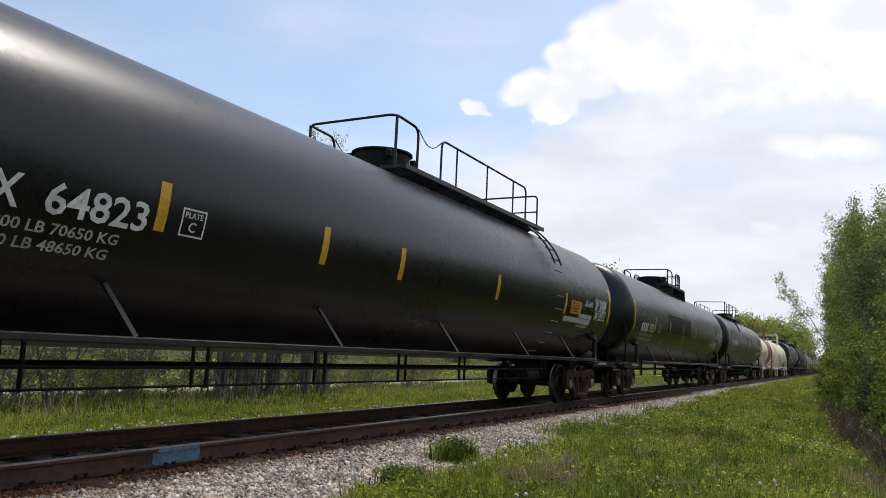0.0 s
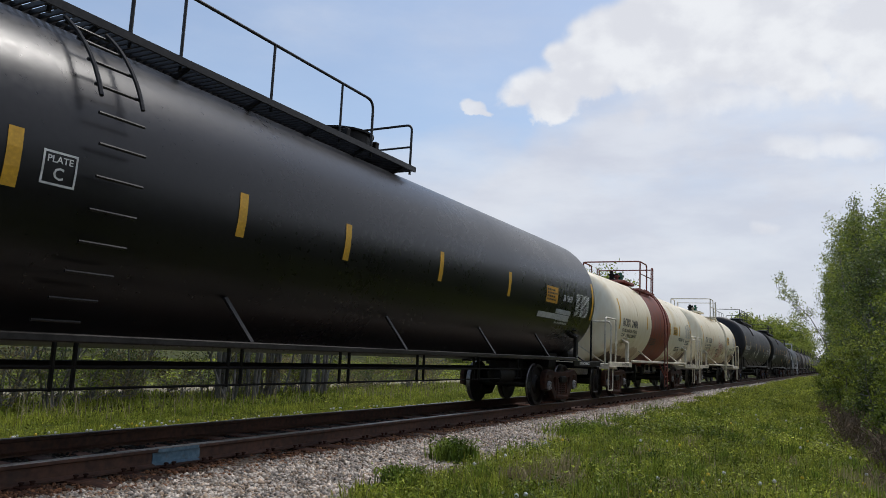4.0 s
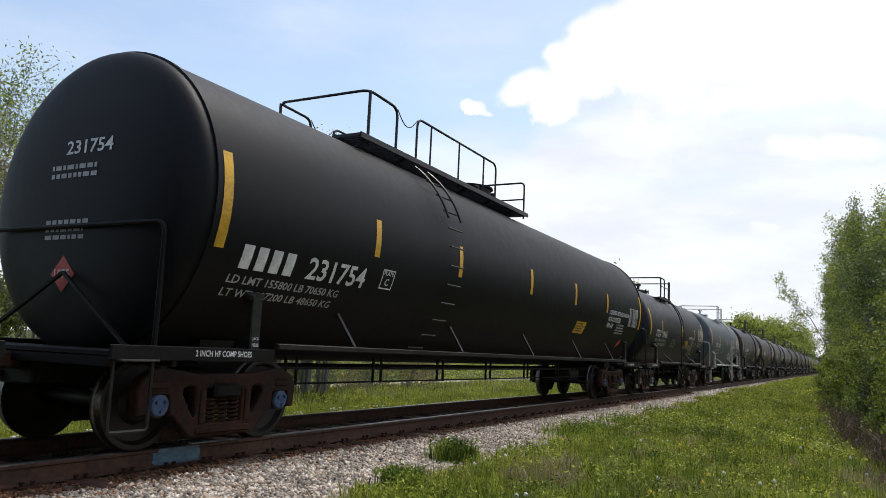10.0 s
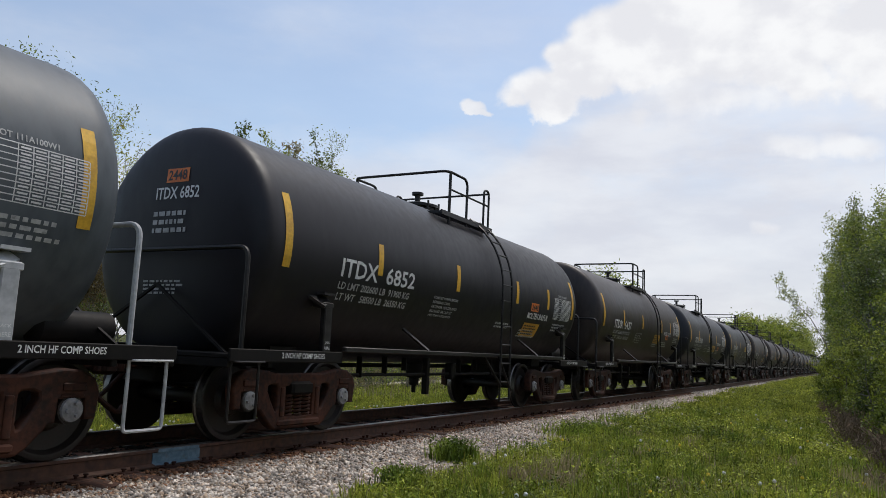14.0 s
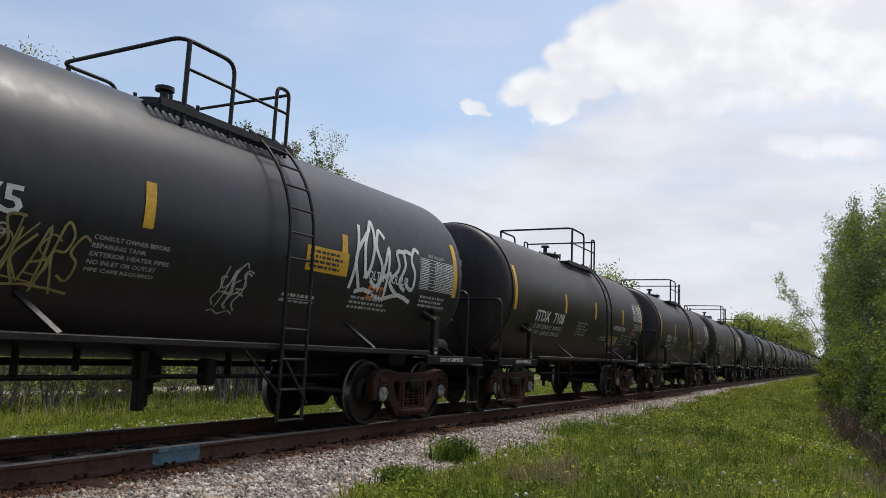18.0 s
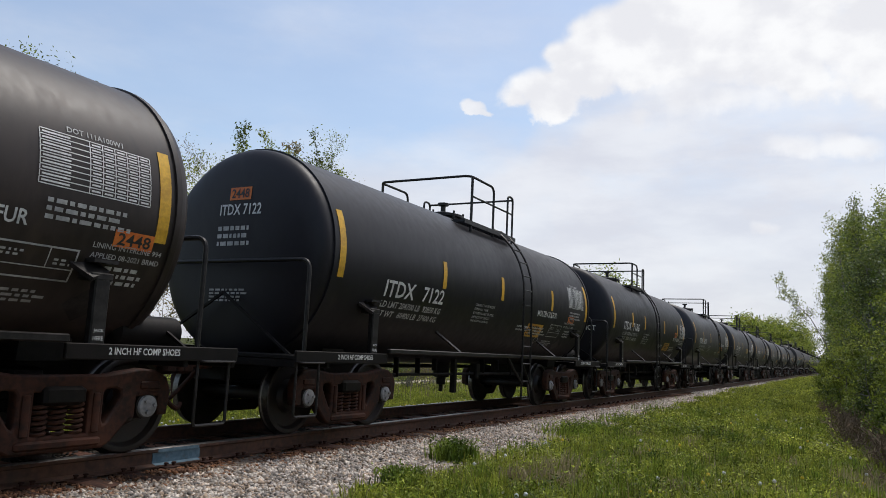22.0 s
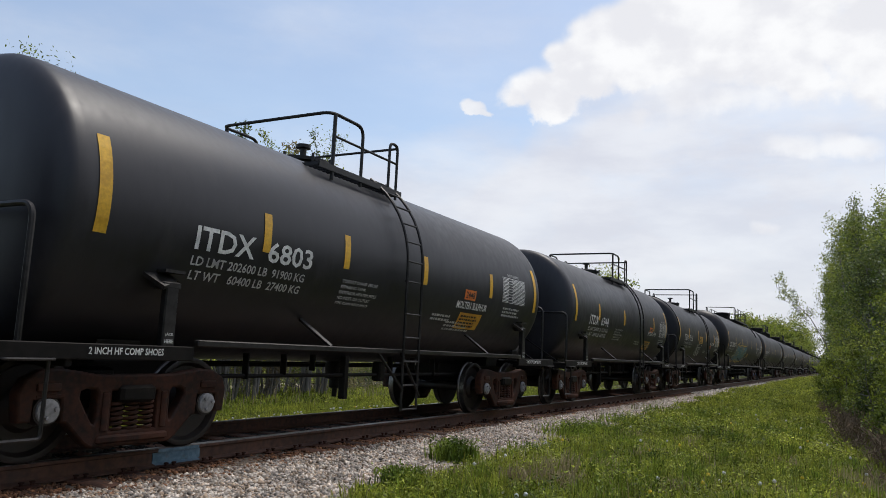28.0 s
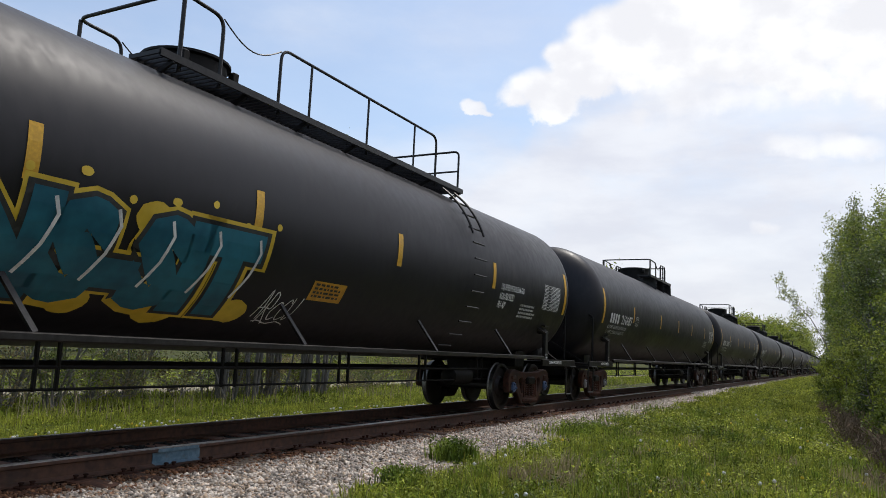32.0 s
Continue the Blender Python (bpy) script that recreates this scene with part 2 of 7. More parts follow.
TIEWOOD = material("weathered_tie_wood", (0.035, 0.014, 0.008), (0.16, 0.068, 0.038), 0.85, grain=16, coarse=1.2, stretch=(3, 0.5, 3), bump=0.006, by_piece=0.5)
TANSTONE = material("crushed_tan_stone", (0.14, 0.10, 0.068), (0.46, 0.35, 0.255), 0.85, grain=30, coarse=6, bump=0.002, by_piece=0.66, island=True)
STONE = material("crushed_grey_stone", (0.145, 0.124, 0.106), (0.60, 0.535, 0.465), 0.85, grain=30, coarse=6, bump=0.002, by_piece=0.66, island=True)
# ballast and stones between the rails: the train's shade is put into their colour
SHADEBED = material("shaded_ballast_between_rails", (0.004, 0.0035, 0.003), (0.018, 0.015, 0.012), 0.9, grain=24, coarse=0.9, bump=0.03)
SHADESTONE = material("shaded_stone", (0.005, 0.004, 0.0035), (0.025, 0.021, 0.017), 0.85, grain=30, coarse=6, by_piece=0.5, island=True)
BEDSTONE = material("packed_ballast_bed", (0.06, 0.046, 0.035), (0.24, 0.19, 0.145), 0.9, grain=24, coarse=0.7, mix=0.25, bump=0.03)
RUSTSTONE = material("rust_stained_stone", (0.045, 0.018, 0.008), (0.24, 0.105, 0.045), 0.85, grain=30, coarse=6, by_piece=0.6, island=True)
TWIG = material("dry_brown_twig", (0.10, 0.072, 0.045), (0.27, 0.195, 0.125), 0.9, grain=14, coarse=2)
OLIVE = material("olive_spray_paint", (0.20, 0.17, 0.055), (0.36, 0.31, 0.13), 0.55, grain=7, coarse=1.5, speck=((10, 0.7, 0.55), (0.10, 0.09, 0.045)))
# brown leaf litter, its colour darkened further for the shade below the shrubs
LITTER = material("shaded_leaf_litter", (0.016, 0.012, 0.008), (0.06, 0.044, 0.026), 0.95, grain=26, coarse=1.5, bump=0.03, speck=((18, 0.7, 0.6), (0.14, 0.11, 0.07)), spec=0.1)
# next two: residue colours that also hold some painted shade of the tank's underside
BELLY = material("brown_stain_and_shade", (0.06, 0.032, 0.018), (0.20, 0.125, 0.07), 0.6, grain=7, coarse=1.2, speck=((4, 0.6, 0.56), (0.04, 0.022, 0.014)))
OCHRE = material("cream_stain_and_shade", (0.52, 0.40, 0.23), (0.74, 0.63, 0.42), 0.55, grain=6, coarse=1.0, stretch=(1, 1, 0.4), speck=((4, 0.6, 0.55), (0.26, 0.15, 0.07)))
STAIN = material("yellow_chemical_stain", (0.72, 0.58, 0.32), (0.82, 0.73, 0.50), 0.5, grain=9, coarse=1.5, speck=((5, 0.7, 0.5), (0.72, 0.64, 0.45)))
EARTH = material("grassy_soil", (0.028, 0.034, 0.010), (0.09, 0.095, 0.026), 0.95, spec=0.1, grain=6, coarse=0.35, bump=0.03, speck=((2.2, 0.5, 0.62), (0.16, 0.13, 0.07)))
TUFT = material("dark_green_weed", (0.06, 0.105, 0.012), (0.28, 0.36, 0.05), 0.55, grain=4, coarse=1.0, by_piece=0.6, island=True, translucent=0.35, spec=0.25)
GRASS = material("fresh_grass", (0.10, 0.145, 0.017), (0.44, 0.46, 0.072), 0.6, grain=3, coarse=0.5, by_piece=0.6, island=True, translucent=0.4, spec=0.2)
WEED = material("leafy_weeds", (0.06, 0.10, 0.011), (0.40, 0.43, 0.056), 0.55, grain=4.5, coarse=0.6, by_piece=0.72, island=True, translucent=0.35, spec=0.2)
STRAW = material("dry_grass", (0.26, 0.20, 0.11), (0.46, 0.38, 0.23), 0.8, grain=5, coarse=1, by_piece=0.35, island=True, translucent=0.2)
LEAF = material("spring_leaves", (0.10, 0.15, 0.02), (0.38, 0.41, 0.065), 0.5, grain=1.3, coarse=0.35, by_piece=0.6, island=True, translucent=0.4, spec=0.3)
LEAFDARK = material("shrub_leaves", (0.055, 0.088, 0.018), (0.19, 0.225, 0.045), 0.5, grain=1.3, coarse=0.4, by_piece=0.55, island=True, translucent=0.3)
LEAFRED = material("budding_leaves", (0.17, 0.11, 0.06), (0.34, 0.30, 0.12), 0.6, grain=1.3, coarse=0.4, by_piece=0.5, island=True, translucent=0.4)
BARK = material("grey_bark", (0.10, 0.09, 0.08), (0.24, 0.22, 0.195), 0.9, grain=12, coarse=1.5, stretch=(1, 1, 0.3), bump=0.004)
PETAL = material("dandelion_clock_white", (0.5, 0.5, 0.47), (0.75, 0.75, 0.7), 0.8, grain=30, coarse=3)
PETALY = material("dandelion_yellow", (0.6, 0.42, 0.02), (0.8, 0.6, 0.04), 0.7, grain=30, coarse=3)
GREENVALVE = material("green_valve_paint", (0.01, 0.09, 0.05), (0.02, 0.16, 0.09), 0.4, grain=20, coarse=3)
PATHMAT = material("pale_dry_path", (0.24, 0.20, 0.13), (0.42, 0.36, 0.25), 0.95, grain=5, coarse=0.4, bump=0.01)


# ================= shape helpers =================
class Geo:
    """Corners and faces, gathered piece by piece."""

    def __init__(self):
        self.v, self.f, self.mi = [], [], []

    def add(self, verts, faces, mi=0):
        n = len(self.v)
        self.v += [tuple(p) for p in verts]
        self.f += [tuple(n + i for i in f) for f in faces]
        self.mi += [mi] * len(faces)
        return self

    def box(self, x0, x1, y0, y1, z0, z1, b=0.0, mi=0):
        if b <= 0:
            vs = [(x, y, z) for z in (z0, z1) for y in (y0, y1) for x in (x0, x1)]
            return self.add(vs, [(0, 2, 3, 1), (4, 5, 7, 6), (0, 1, 5, 4), (2, 6, 7, 3), (0, 4, 6, 2), (1, 3, 7, 5)], mi)
        vs = []
        for z, i in ((z0, b), (z0 + b, 0), (z1 - b, 0), (z1, b)):
            k = 0 if i == 0 else i
            x_, X_, y_, Y_ = x0 + k, x1 - k, y0 + k, y1 - k
            vs += [(x_ + b, y_, z), (X_ - b, y_, z), (X_, y_ + b, z), (X_, Y_ - b, z), (X_ - b, Y_, z), (x_ + b, Y_, z), (x_, Y_ - b, z), (x_, y_ + b, z)]
        fs = [tuple(range(7, -1, -1)), tuple(range(24, 32))]
        for r in range(3):
            for i in range(8):
                j = (i + 1) % 8
                fs.append((r * 8 + i, r * 8 + j, r * 8 + 8 + j, r * 8 + 8 + i))
        return self.add(vs, fs, mi)

    def bar(self, p0, p1, w, h, up=(0, 0, 1), mi=0):
        """A flat bar of width w (sideways) and height h (along up) from p0 to p1."""
        p0, p1, up = Vector(p0), Vector(p1), Vector(up)
        d = (p1 - p0).normalized()
        s = d.cross(up)
        s = s.normalized() if s.length > 1e-5 else Vector((0, 1, 0))
        u = s.cross(d).normalized()
        vs = [p + s * (a * w / 2) + u * (b * h / 2) for p in (p0, p1) for a, b in ((-1, -1), (1, -1), (1, 1), (-1, 1))]
        return self.add(vs, [(3, 2, 1, 0), (4, 5, 6, 7), (0, 1, 5, 4), (1, 2, 6, 5), (2, 3, 7, 6), (3, 0, 4, 7)], mi)

    def tube(self, pts, r, seg=8, caps=True, mi=0):
        pts = [Vector(p) for p in pts]
        vs, prev = [], None
        for i, p in enumerate(pts):
            d = (pts[min(i + 1, len(pts) - 1)] - pts[max(i - 1, 0)]).normalized()
            ref = prev if prev is not None else (Vector((0, 0, 1)) if abs(d.z) < 0.9 else Vector((1, 0, 0)))
            s = d.cross(ref)
            if s.length < 1e-4:
                s = d.orthogonal()
            s.normalize()
            u = s.cross(d).normalized()
            prev = u
            rr = r[i] if isinstance(r, (list, tuple)) else r
            vs += [p + (s * math.cos(2 * math.pi * k / seg) + u * math.sin(2 * math.pi * k / seg)) * rr for k in range(seg)]
        fs = [(i * seg + k, i * seg + (k + 1) % seg, (i + 1) * seg + (k + 1) % seg, (i + 1) * seg + k) for i in range(len(pts) - 1) for k in range(seg)]
        if caps:
            fs += [tuple(range(seg - 1, -1, -1)), tuple(range((len(pts) - 1) * seg, len(pts) * seg))]
        return self.add(vs, fs, mi)

    def lathe(self, profile, axis="x", seg=32, center=(0, 0, 0), mi=0):
        """profile: (along, radius) pairs, turned about the axis."""
        vs = []
        for a, r in profile:
            for k in range(seg):
                c, s = math.cos(2 * math.pi * k / seg) * r, math.sin(2 * math.pi * k / seg) * r
                p = (a, c, s) if axis == "x" else (s, a, c) if axis == "y" else (c, s, a)
                vs.append((p[0] + center[0], p[1] + center[1], p[2] + center[2]))
        fs = [(i * seg + k, i * seg + (k + 1) % seg, (i + 1) * seg + (k + 1) % seg, (i + 1) * seg + k) for i in range(len(profile) - 1) for k in range(seg)]
        if profile[0][1] > 1e-4:
            fs.append(tuple(range(seg - 1, -1, -1)))
        if profile[-1][1] > 1e-4:
            fs.append(tuple(range((len(profile) - 1) * seg, len(profile) * seg)))
        return self.add(vs, fs, mi)

    def mesh(self, name, smooth=40):
        me = bpy.data.meshes.new(name)
        me.from_pydata(self.v, [], self.f)
        if any(self.mi):
            me.polygons.foreach_set("material_index", self.mi)
        me.validate()
        bm = bmesh.new()
        bm.from_mesh(me)
        bmesh.ops.recalc_face_normals(bm, faces=bm.faces)
        bm.to_mesh(me)
        bm.free()
        if smooth:
            me.shade_smooth()
            me.set_sharp_from_angle(angle=radians(smooth))
        return me


STORE = {}


def kept(key, make):
    """The mesh made once for this key."""
    if key not in STORE:
        STORE[key] = make()
    return STORE[key]


def part(name, me, mats, parent=None, m=None, label=""):
    """Links a mesh as one object, with its own materials, under a thing or a part."""
    if isinstance(me, Geo):
        me = me.mesh(name)
    mats = mats if isinstance(mats, (list, tuple)) else [mats]
    if len(me.materials) < len(mats):
        for _ in range(len(mats) - len(me.materials)):
            me.materials.append(None)
    ob = new(name, me)
    for i, mt in enumerate(mats):
        ob.material_slots[i].link = "OBJECT"
        ob.material_slots[i].material = mt
    if parent is not None:
        ob.parent = parent
    if m is not None:
        ob.matrix_basis = m
    if label:
        ob["label"] = label
    return ob


def arc(c, r, a0, a1, n, plane="yz"):
    out = []
    for i in range(n + 1):
        a = radians(a0 + (a1 - a0) * i / n)
        p, q = math.cos(a) * r, math.sin(a) * r
        out.append((c[0], c[1] + p, c[2] + q) if plane == "yz" else (c[0] + p, c[1], c[2] + q) if plane == "xz" else (c[0] + p, c[1] + q, c[2]))
    return out


def rounded(pts, r, n=4):
    """The line through pts with its inner corners rounded."""
    pts = [Vector(p) for p in pts]
    out = [pts[0]]
    for a, b, c in zip(pts, pts[1:], pts[2:]):
        u, w = (a - b), (c - b)
        k = min(r, u.length * 0.49, w.length * 0.49)
        s, e = b + u.normalized() * k, b + w.normalized() * k
        for i in range(n + 1):
            t = i / n
            out.append(s * (1 - t) ** 2 + b * 2 * t * (1 - t) + e * t ** 2)
    return out + [pts[-1]]


# ---- lettering and flat marks, laid on the tank's round side ----
def flat_text(body, height, width=None, bold=0.018):
    """Corners (x, z) and faces of a word, its lower left corner at 0, 0."""
    cu = bpy.data.curves.new("word", "FONT")
    cu.body, cu.size, cu.offset, cu.resolution_u = body, 1.0, bold, 2
    ob = bpy.data.objects.new("word", cu)
    me = ob.to_mesh()
    vs = [(v.co.x, v.co.y) for v in me.vertices]
    fs = [tuple(p.vertices) for p in me.polygons]
    ob.to_mesh_clear()
    bpy.data.objects.remove(ob)
    bpy.data.curves.remove(cu)
    x0, x1 = min(v[0] for v in vs), max(v[0] for v in vs)
    z0, z1 = min(v[1] for v in vs), max(v[1] for v in vs)
    k = height / (z1 - z0)
    kx = width / (x1 - x0) if width else k
    return [((x - x0) * kx, (z - z0) * k) for x, z in vs], fs


def bars_text(width, height, rows, seed=0):
    """Rows of short bars, for writing too small to read."""
    rnd = random.Random(seed)
    vs, fs = [], []
    step = height / rows
    for r in range(rows):
        x, z = 0.0, height - (r + 1) * step
        end = width * rnd.uniform(0.72, 1.0)
        while x < end:
            w = min(rnd.uniform(0.04, 0.13) * (width ** 0.5), end - x + 0.02)
            n = len(vs)
            vs += [(x, z), (x + w, z), (x + w, z + step * 0.55), (x, z + step * 0.55)]
            fs.append((n, n + 1, n + 2, n + 3))
            x += w + 0.025
    return vs, fs


def block_text(lines, size, width):
    """Lines of small print, left-aligned; the longest has the given width."""
    longest = max(len(l) for l in lines)
    vs, fs = [], []
    for k, line in enumerate(reversed(lines)):
        v, f = flat_text(line, size, width * len(line) / longest, 0.012)
        n = len(vs)
        vs += [(x, z + k * size * 1.75) for x, z in v]
        fs += [tuple(i + n for i in q) for q in f]
    return vs, fs


def panel_lines(width, height, cols, rows, line=0.009):
    """A ruled grid of thin lines with bars in its cells."""
    vs, fs = [], []

    def rect(x0, x1, z0, z1):
        n = len(vs)
        vs.extend([(x0, z0), (x1, z0), (x1, z1), (x0, z1)])
        fs.append((n, n + 1, n + 2, n + 3))
    for i in range(rows + 1):
        z = height * i / rows
        rect(0, width, z - line / 2, z + line / 2)
    edges = [0.0, 0.42] + [0.42 + 0.58 * k / (cols - 1) for k in range(1, cols)]
    for e in edges:
        for i in range(rows):
            rect(width * e - line / 2, width * e + line / 2, height * i / rows + line / 2, height * (i + 1) / rows - line / 2)
    for i in range(rows):
        for k, (e0, e1) in enumerate(zip(edges, edges[1:])):
            zc, hh = height * (i + 0.5) / rows, height / rows * 0.15
            rect(width * e0 + 0.02, width * (e0 + (e1 - e0) * (0.85 if k else 0.6)), zc - hh, zc + hh)
    return vs, fs


def diamond(s, inner=0.0):
    vs = [(s, 0), (2 * s, s), (s, 2 * s), (0, s)]
    if not inner:
        return vs, [(0, 1, 2, 3)]
    k = inner
    vs += [(s, k * 1.4), (2 * s - k * 1.4, s), (s, 2 * s - k * 1.4), (k * 1.4, s)]
    return vs, [(i, (i + 1) % 4, 4 + (i + 1) % 4, 4 + i) for i in range(4)]


def frame_rect(w, h, k):
    vs = [(0, 0), (w, 0), (w, h), (0, h), (k, k), (w - k, k), (w - k, h - k), (k, h - k)]
    return vs, [(i, (i + 1) % 4, 4 + (i + 1) % 4, 4 + i) for i in range(4)]


def rect(w, h):
    return [(0, 0), (w, 0), (w, h), (0, h)], [(0, 1, 2, 3)]


def strokes(lines, w):
    """Brushed lines of width w through 2D points; each line is a list of points."""
    vs, fs = [], []
    for ln in lines:
        pts = [Vector((*p, 0)) for p in ln]
        base = len(vs)
        for i, p in enumerate(pts):
            d = (pts[min(i + 1, len(pts) - 1)] - pts[max(i - 1, 0)])
            d = d.normalized() if d.length > 1e-6 else Vector((1, 0, 0))
            n = Vector((-d.y, d.x, 0)) * (w / 2)
            vs += [((p + n).x, (p + n).y), ((p - n).x, (p - n).y)]
        fs += [(base + 2 * i, base + 2 * i + 1, base + 2 * i + 3, base + 2 * i + 2) for i in range(len(pts) - 1)]
    return vs, fs


def wrap(flat, x, low, R, zc, lift=0.006, side=-1):
    """Lays a flat shape on the round side: x along the tank, low is the angle (degrees over the middle) of its lower edge."""
    vs, fs = flat
    bm = bmesh.new()
    bv = [bm.verts.new((p[0], 0, p[1])) for p in vs]
    for f in fs:
        try:
            bm.faces.new([bv[i] for i in f])
        except ValueError:
            pass
    z0, z1 = min(p[1] for p in vs), max(p[1] for p in vs)
    n = int((z1 - z0) / (R * 0.1))
    for i in range(1, n + 1):
        h = z0 + (z1 - z0) * i / (n + 1)
        bmesh.ops.bisect_plane(bm, geom=list(bm.verts) + list(bm.edges) + list(bm.faces), plane_co=(0, 0, h), plane_no=(0, 0, 1), dist=1e-5)
    rr, a0 = R + lift, radians(low)
    for v in bm.verts:
        a = a0 + v.co.z / R
        v.co = Vector((x + v.co.x, side * math.cos(a) * rr, zc + math.sin(a) * rr))
    me = bpy.data.meshes.new("mark")
    bm.normal_update()
    bm.to_mesh(me)
    bm.free()
    return me


# ================= the train =================


def rolled(t):
    """How far the train has gone at t seconds, towards -x: it gathers speed slightly."""
    return 10.84 * t + 0.00975 * t * t


WHEEL_R = 0.457


def wheelset_mesh():
    g = Geo()
    for s in (-1, 1):
        prof = [(0.66, 0.10), (0.66, 0.16), (0.69, 0.20), (0.70, 0.36), (0.672, 0.405), (0.672, 0.47), (0.684, 0.482), (0.70, 0.474), (0.712, 0.459), (0.80, 0.4565), (0.806, 0.44), (0.80, 0.405), (0.745, 0.37), (0.735, 0.21), (0.80, 0.17), (0.80, 0.10)]
        n0 = len(g.f)
        g.lathe([(s * a, r) for a, r in prof], "y", 36)
        for i in range(n0, len(g.f)):
            if 36 * 7 <= i - n0 < 36 * 9:
                g.mi[i] = 1
        g.lathe([(s * 0.80, 0.085), (s * 0.90, 0.085), (s * 0.90, 0.125), (s * 1.06, 0.125), (s * 1.06, 0.10)], "y", 20)
        g.lathe([(s * 1.06, 0.105), (s * 1.085, 0.10), (s * 1.09, 0.085), (s * 1.092, 0.0)], "y", 18, mi=2)
        for k in range(3):
            a = 2 * math.pi * k / 3
            g.lathe([(s * 1.088, 0.02), (s * 1.115, 0.02), (s * 1.117, 0.0)], "y", 6, (math.cos(a) * 0.06, 0, math.sin(a) * 0.06), mi=2)
    g.lathe([(-0.67, 0.08), (0.67, 0.08)], "y", 16)
    return g.mesh("wheelset")


def cut_plate(outer, holes, thick, bevel):
    """A cast plate with a rounded edge, drawn as an outline with holes, standing in the x-z plane."""
    cu = bpy.data.curves.new("plate", "CURVE")
    cu.dimensions, cu.fill_mode = "2D", "BOTH"
    cu.extrude, cu.bevel_depth, cu.bevel_resolution = thick / 2 - bevel, bevel, 1
    for ring in [outer] + list(holes):
        sp = cu.splines.new("POLY")
        sp.points.add(len(ring) - 1)
        for p, (x, z) in zip(sp.points, ring):
            p.co = (x, z, 0, 1)
        sp.use_cyclic_u = True
    ob = bpy.data.objects.new("plate", cu)
    me = ob.to_mesh()
    g = Geo()
    g.add([(v.co.x, v.co.z, v.co.y) for v in me.vertices], [tuple(p.vertices) for p in me.polygons])
    ob.to_mesh_clear()
    bpy.data.objects.remove(ob)
    bpy.data.curves.remove(cu)
    return g


def side_frame_mesh(s):
    """A cast side frame: arched top, slanting struts, a spring window and two jaws over the axles."""
    right = [(0.43, 0.13), (0.50, 0.17), (0.69, 0.36), (0.735, 0.37), (0.745, 0.57), (1.035, 0.57), (1.04, 0.39), (1.115, 0.39), (1.14, 0.60), (1.09, 0.71), (0.96, 0.775), (0.80, 0.79), (0.62, 0.765), (0.42, 0.735)]
    outer = right + [(-x, z) for x, z in reversed(right)]
    eye = [(0.385, 0.60), (0.42, 0.645), (0.52, 0.655), (0.60, 0.625), (0.61, 0.55), (0.54, 0.43), (0.46, 0.31), (0.41, 0.29), (0.385, 0.36)]
    window = [(-0.28, 0.63), (0.28, 0.63), (0.28, 0.23), (-0.28, 0.23)]
    g = cut_plate(outer, [eye, [(-x, z) for x, z in eye], window], 0.13, 0.022)
    g.v = [(x, y + s * 1.0, z) for x, y, z in g.v]
    for d in (-1, 1):
        g.box(d * 0.889 - 0.12, d * 0.889 + 0.12, s * 1.0 - 0.07, s * 1.0 + 0.07, 0.555, 0.60, 0.012)
        a, b = sorted((s * 1.055, s * 1.085))
        g.box(d * 0.90 - 0.11, d * 0.90 + 0.11, a, b, 0.615, 0.69, 0.01)
        g.box(d * 0.33 - 0.035, d * 0.33 + 0.035, a, b, 0.25, 0.60, 0.01)
    a, b = sorted((s * 0.93, s * 1.09))
    g.box(-0.40, 0.40, a, b, 0.14, 0.215, 0.018)
    return g.mesh("side_frame", 45)


def spring_mesh():
    """Three coils side by side in the frame's window."""
    g = Geo()
    for cx in (-0.17, 0.0, 0.17):
        pts = []
        for i in range(6 * 10 + 1):
            a = 2 * math.pi * i / 10
            pts.append((cx + math.cos(a) * 0.062, math.sin(a) * 0.062, 0.235 + 0.27 * i / 60))
        g.tube(pts, 0.017, 6)
    return g.mesh("spring")


def bolster_mesh():
    g = Geo()
    g.box(-0.20, 0.20, -1.12, 1.12, 0.50, 0.66, 0.03)
    g.box(-0.16, 0.16, -0.55, 0.55, 0.40, 0.80, 0.03)
    g.lathe([(0.76, 0.20), (0.86, 0.20)], "z", 20)
    for s in (-1, 1):
        g.box(-0.66, -0.60, s * 0.5, s * 0.72, 0.30, 0.55, 0.02)
        g.box(0.60, 0.66, s * 0.5, s * 0.72, 0.30, 0.55, 0.02)
    g.tube([(-0.63, -0.7, 0.42), (-0.63, 0.7, 0.42)], 0.04, 8)
    g.tube([(0.63, -0.7, 0.42), (0.63, 0.7, 0.42)], 0.04, 8)
    return g.mesh("truck")


WHEELS = []


def add_truck(car, x, cap, rusty):
    truck = part("truck", kept("bolster", bolster_mesh), FRAME, car, pose(x, 0, 0), "cast bogie with two wheelsets")
    for s in (-1, 1):
        part("side_frame", kept(("side", s), lambda: side_frame_mesh(s)), rusty, truck)
        part("spring", kept("spring", spring_mesh), RUST, truck, pose(0, s * 1.0, 0), "stacked coil springs")
    for d in (-1, 1):
        WHEELS.append((part("wheelset", kept("wheelset", wheelset_mesh), [WHEEL, TREAD, cap], truck, pose(d * 0.889, 0, WHEEL_R)), d))
    return truck


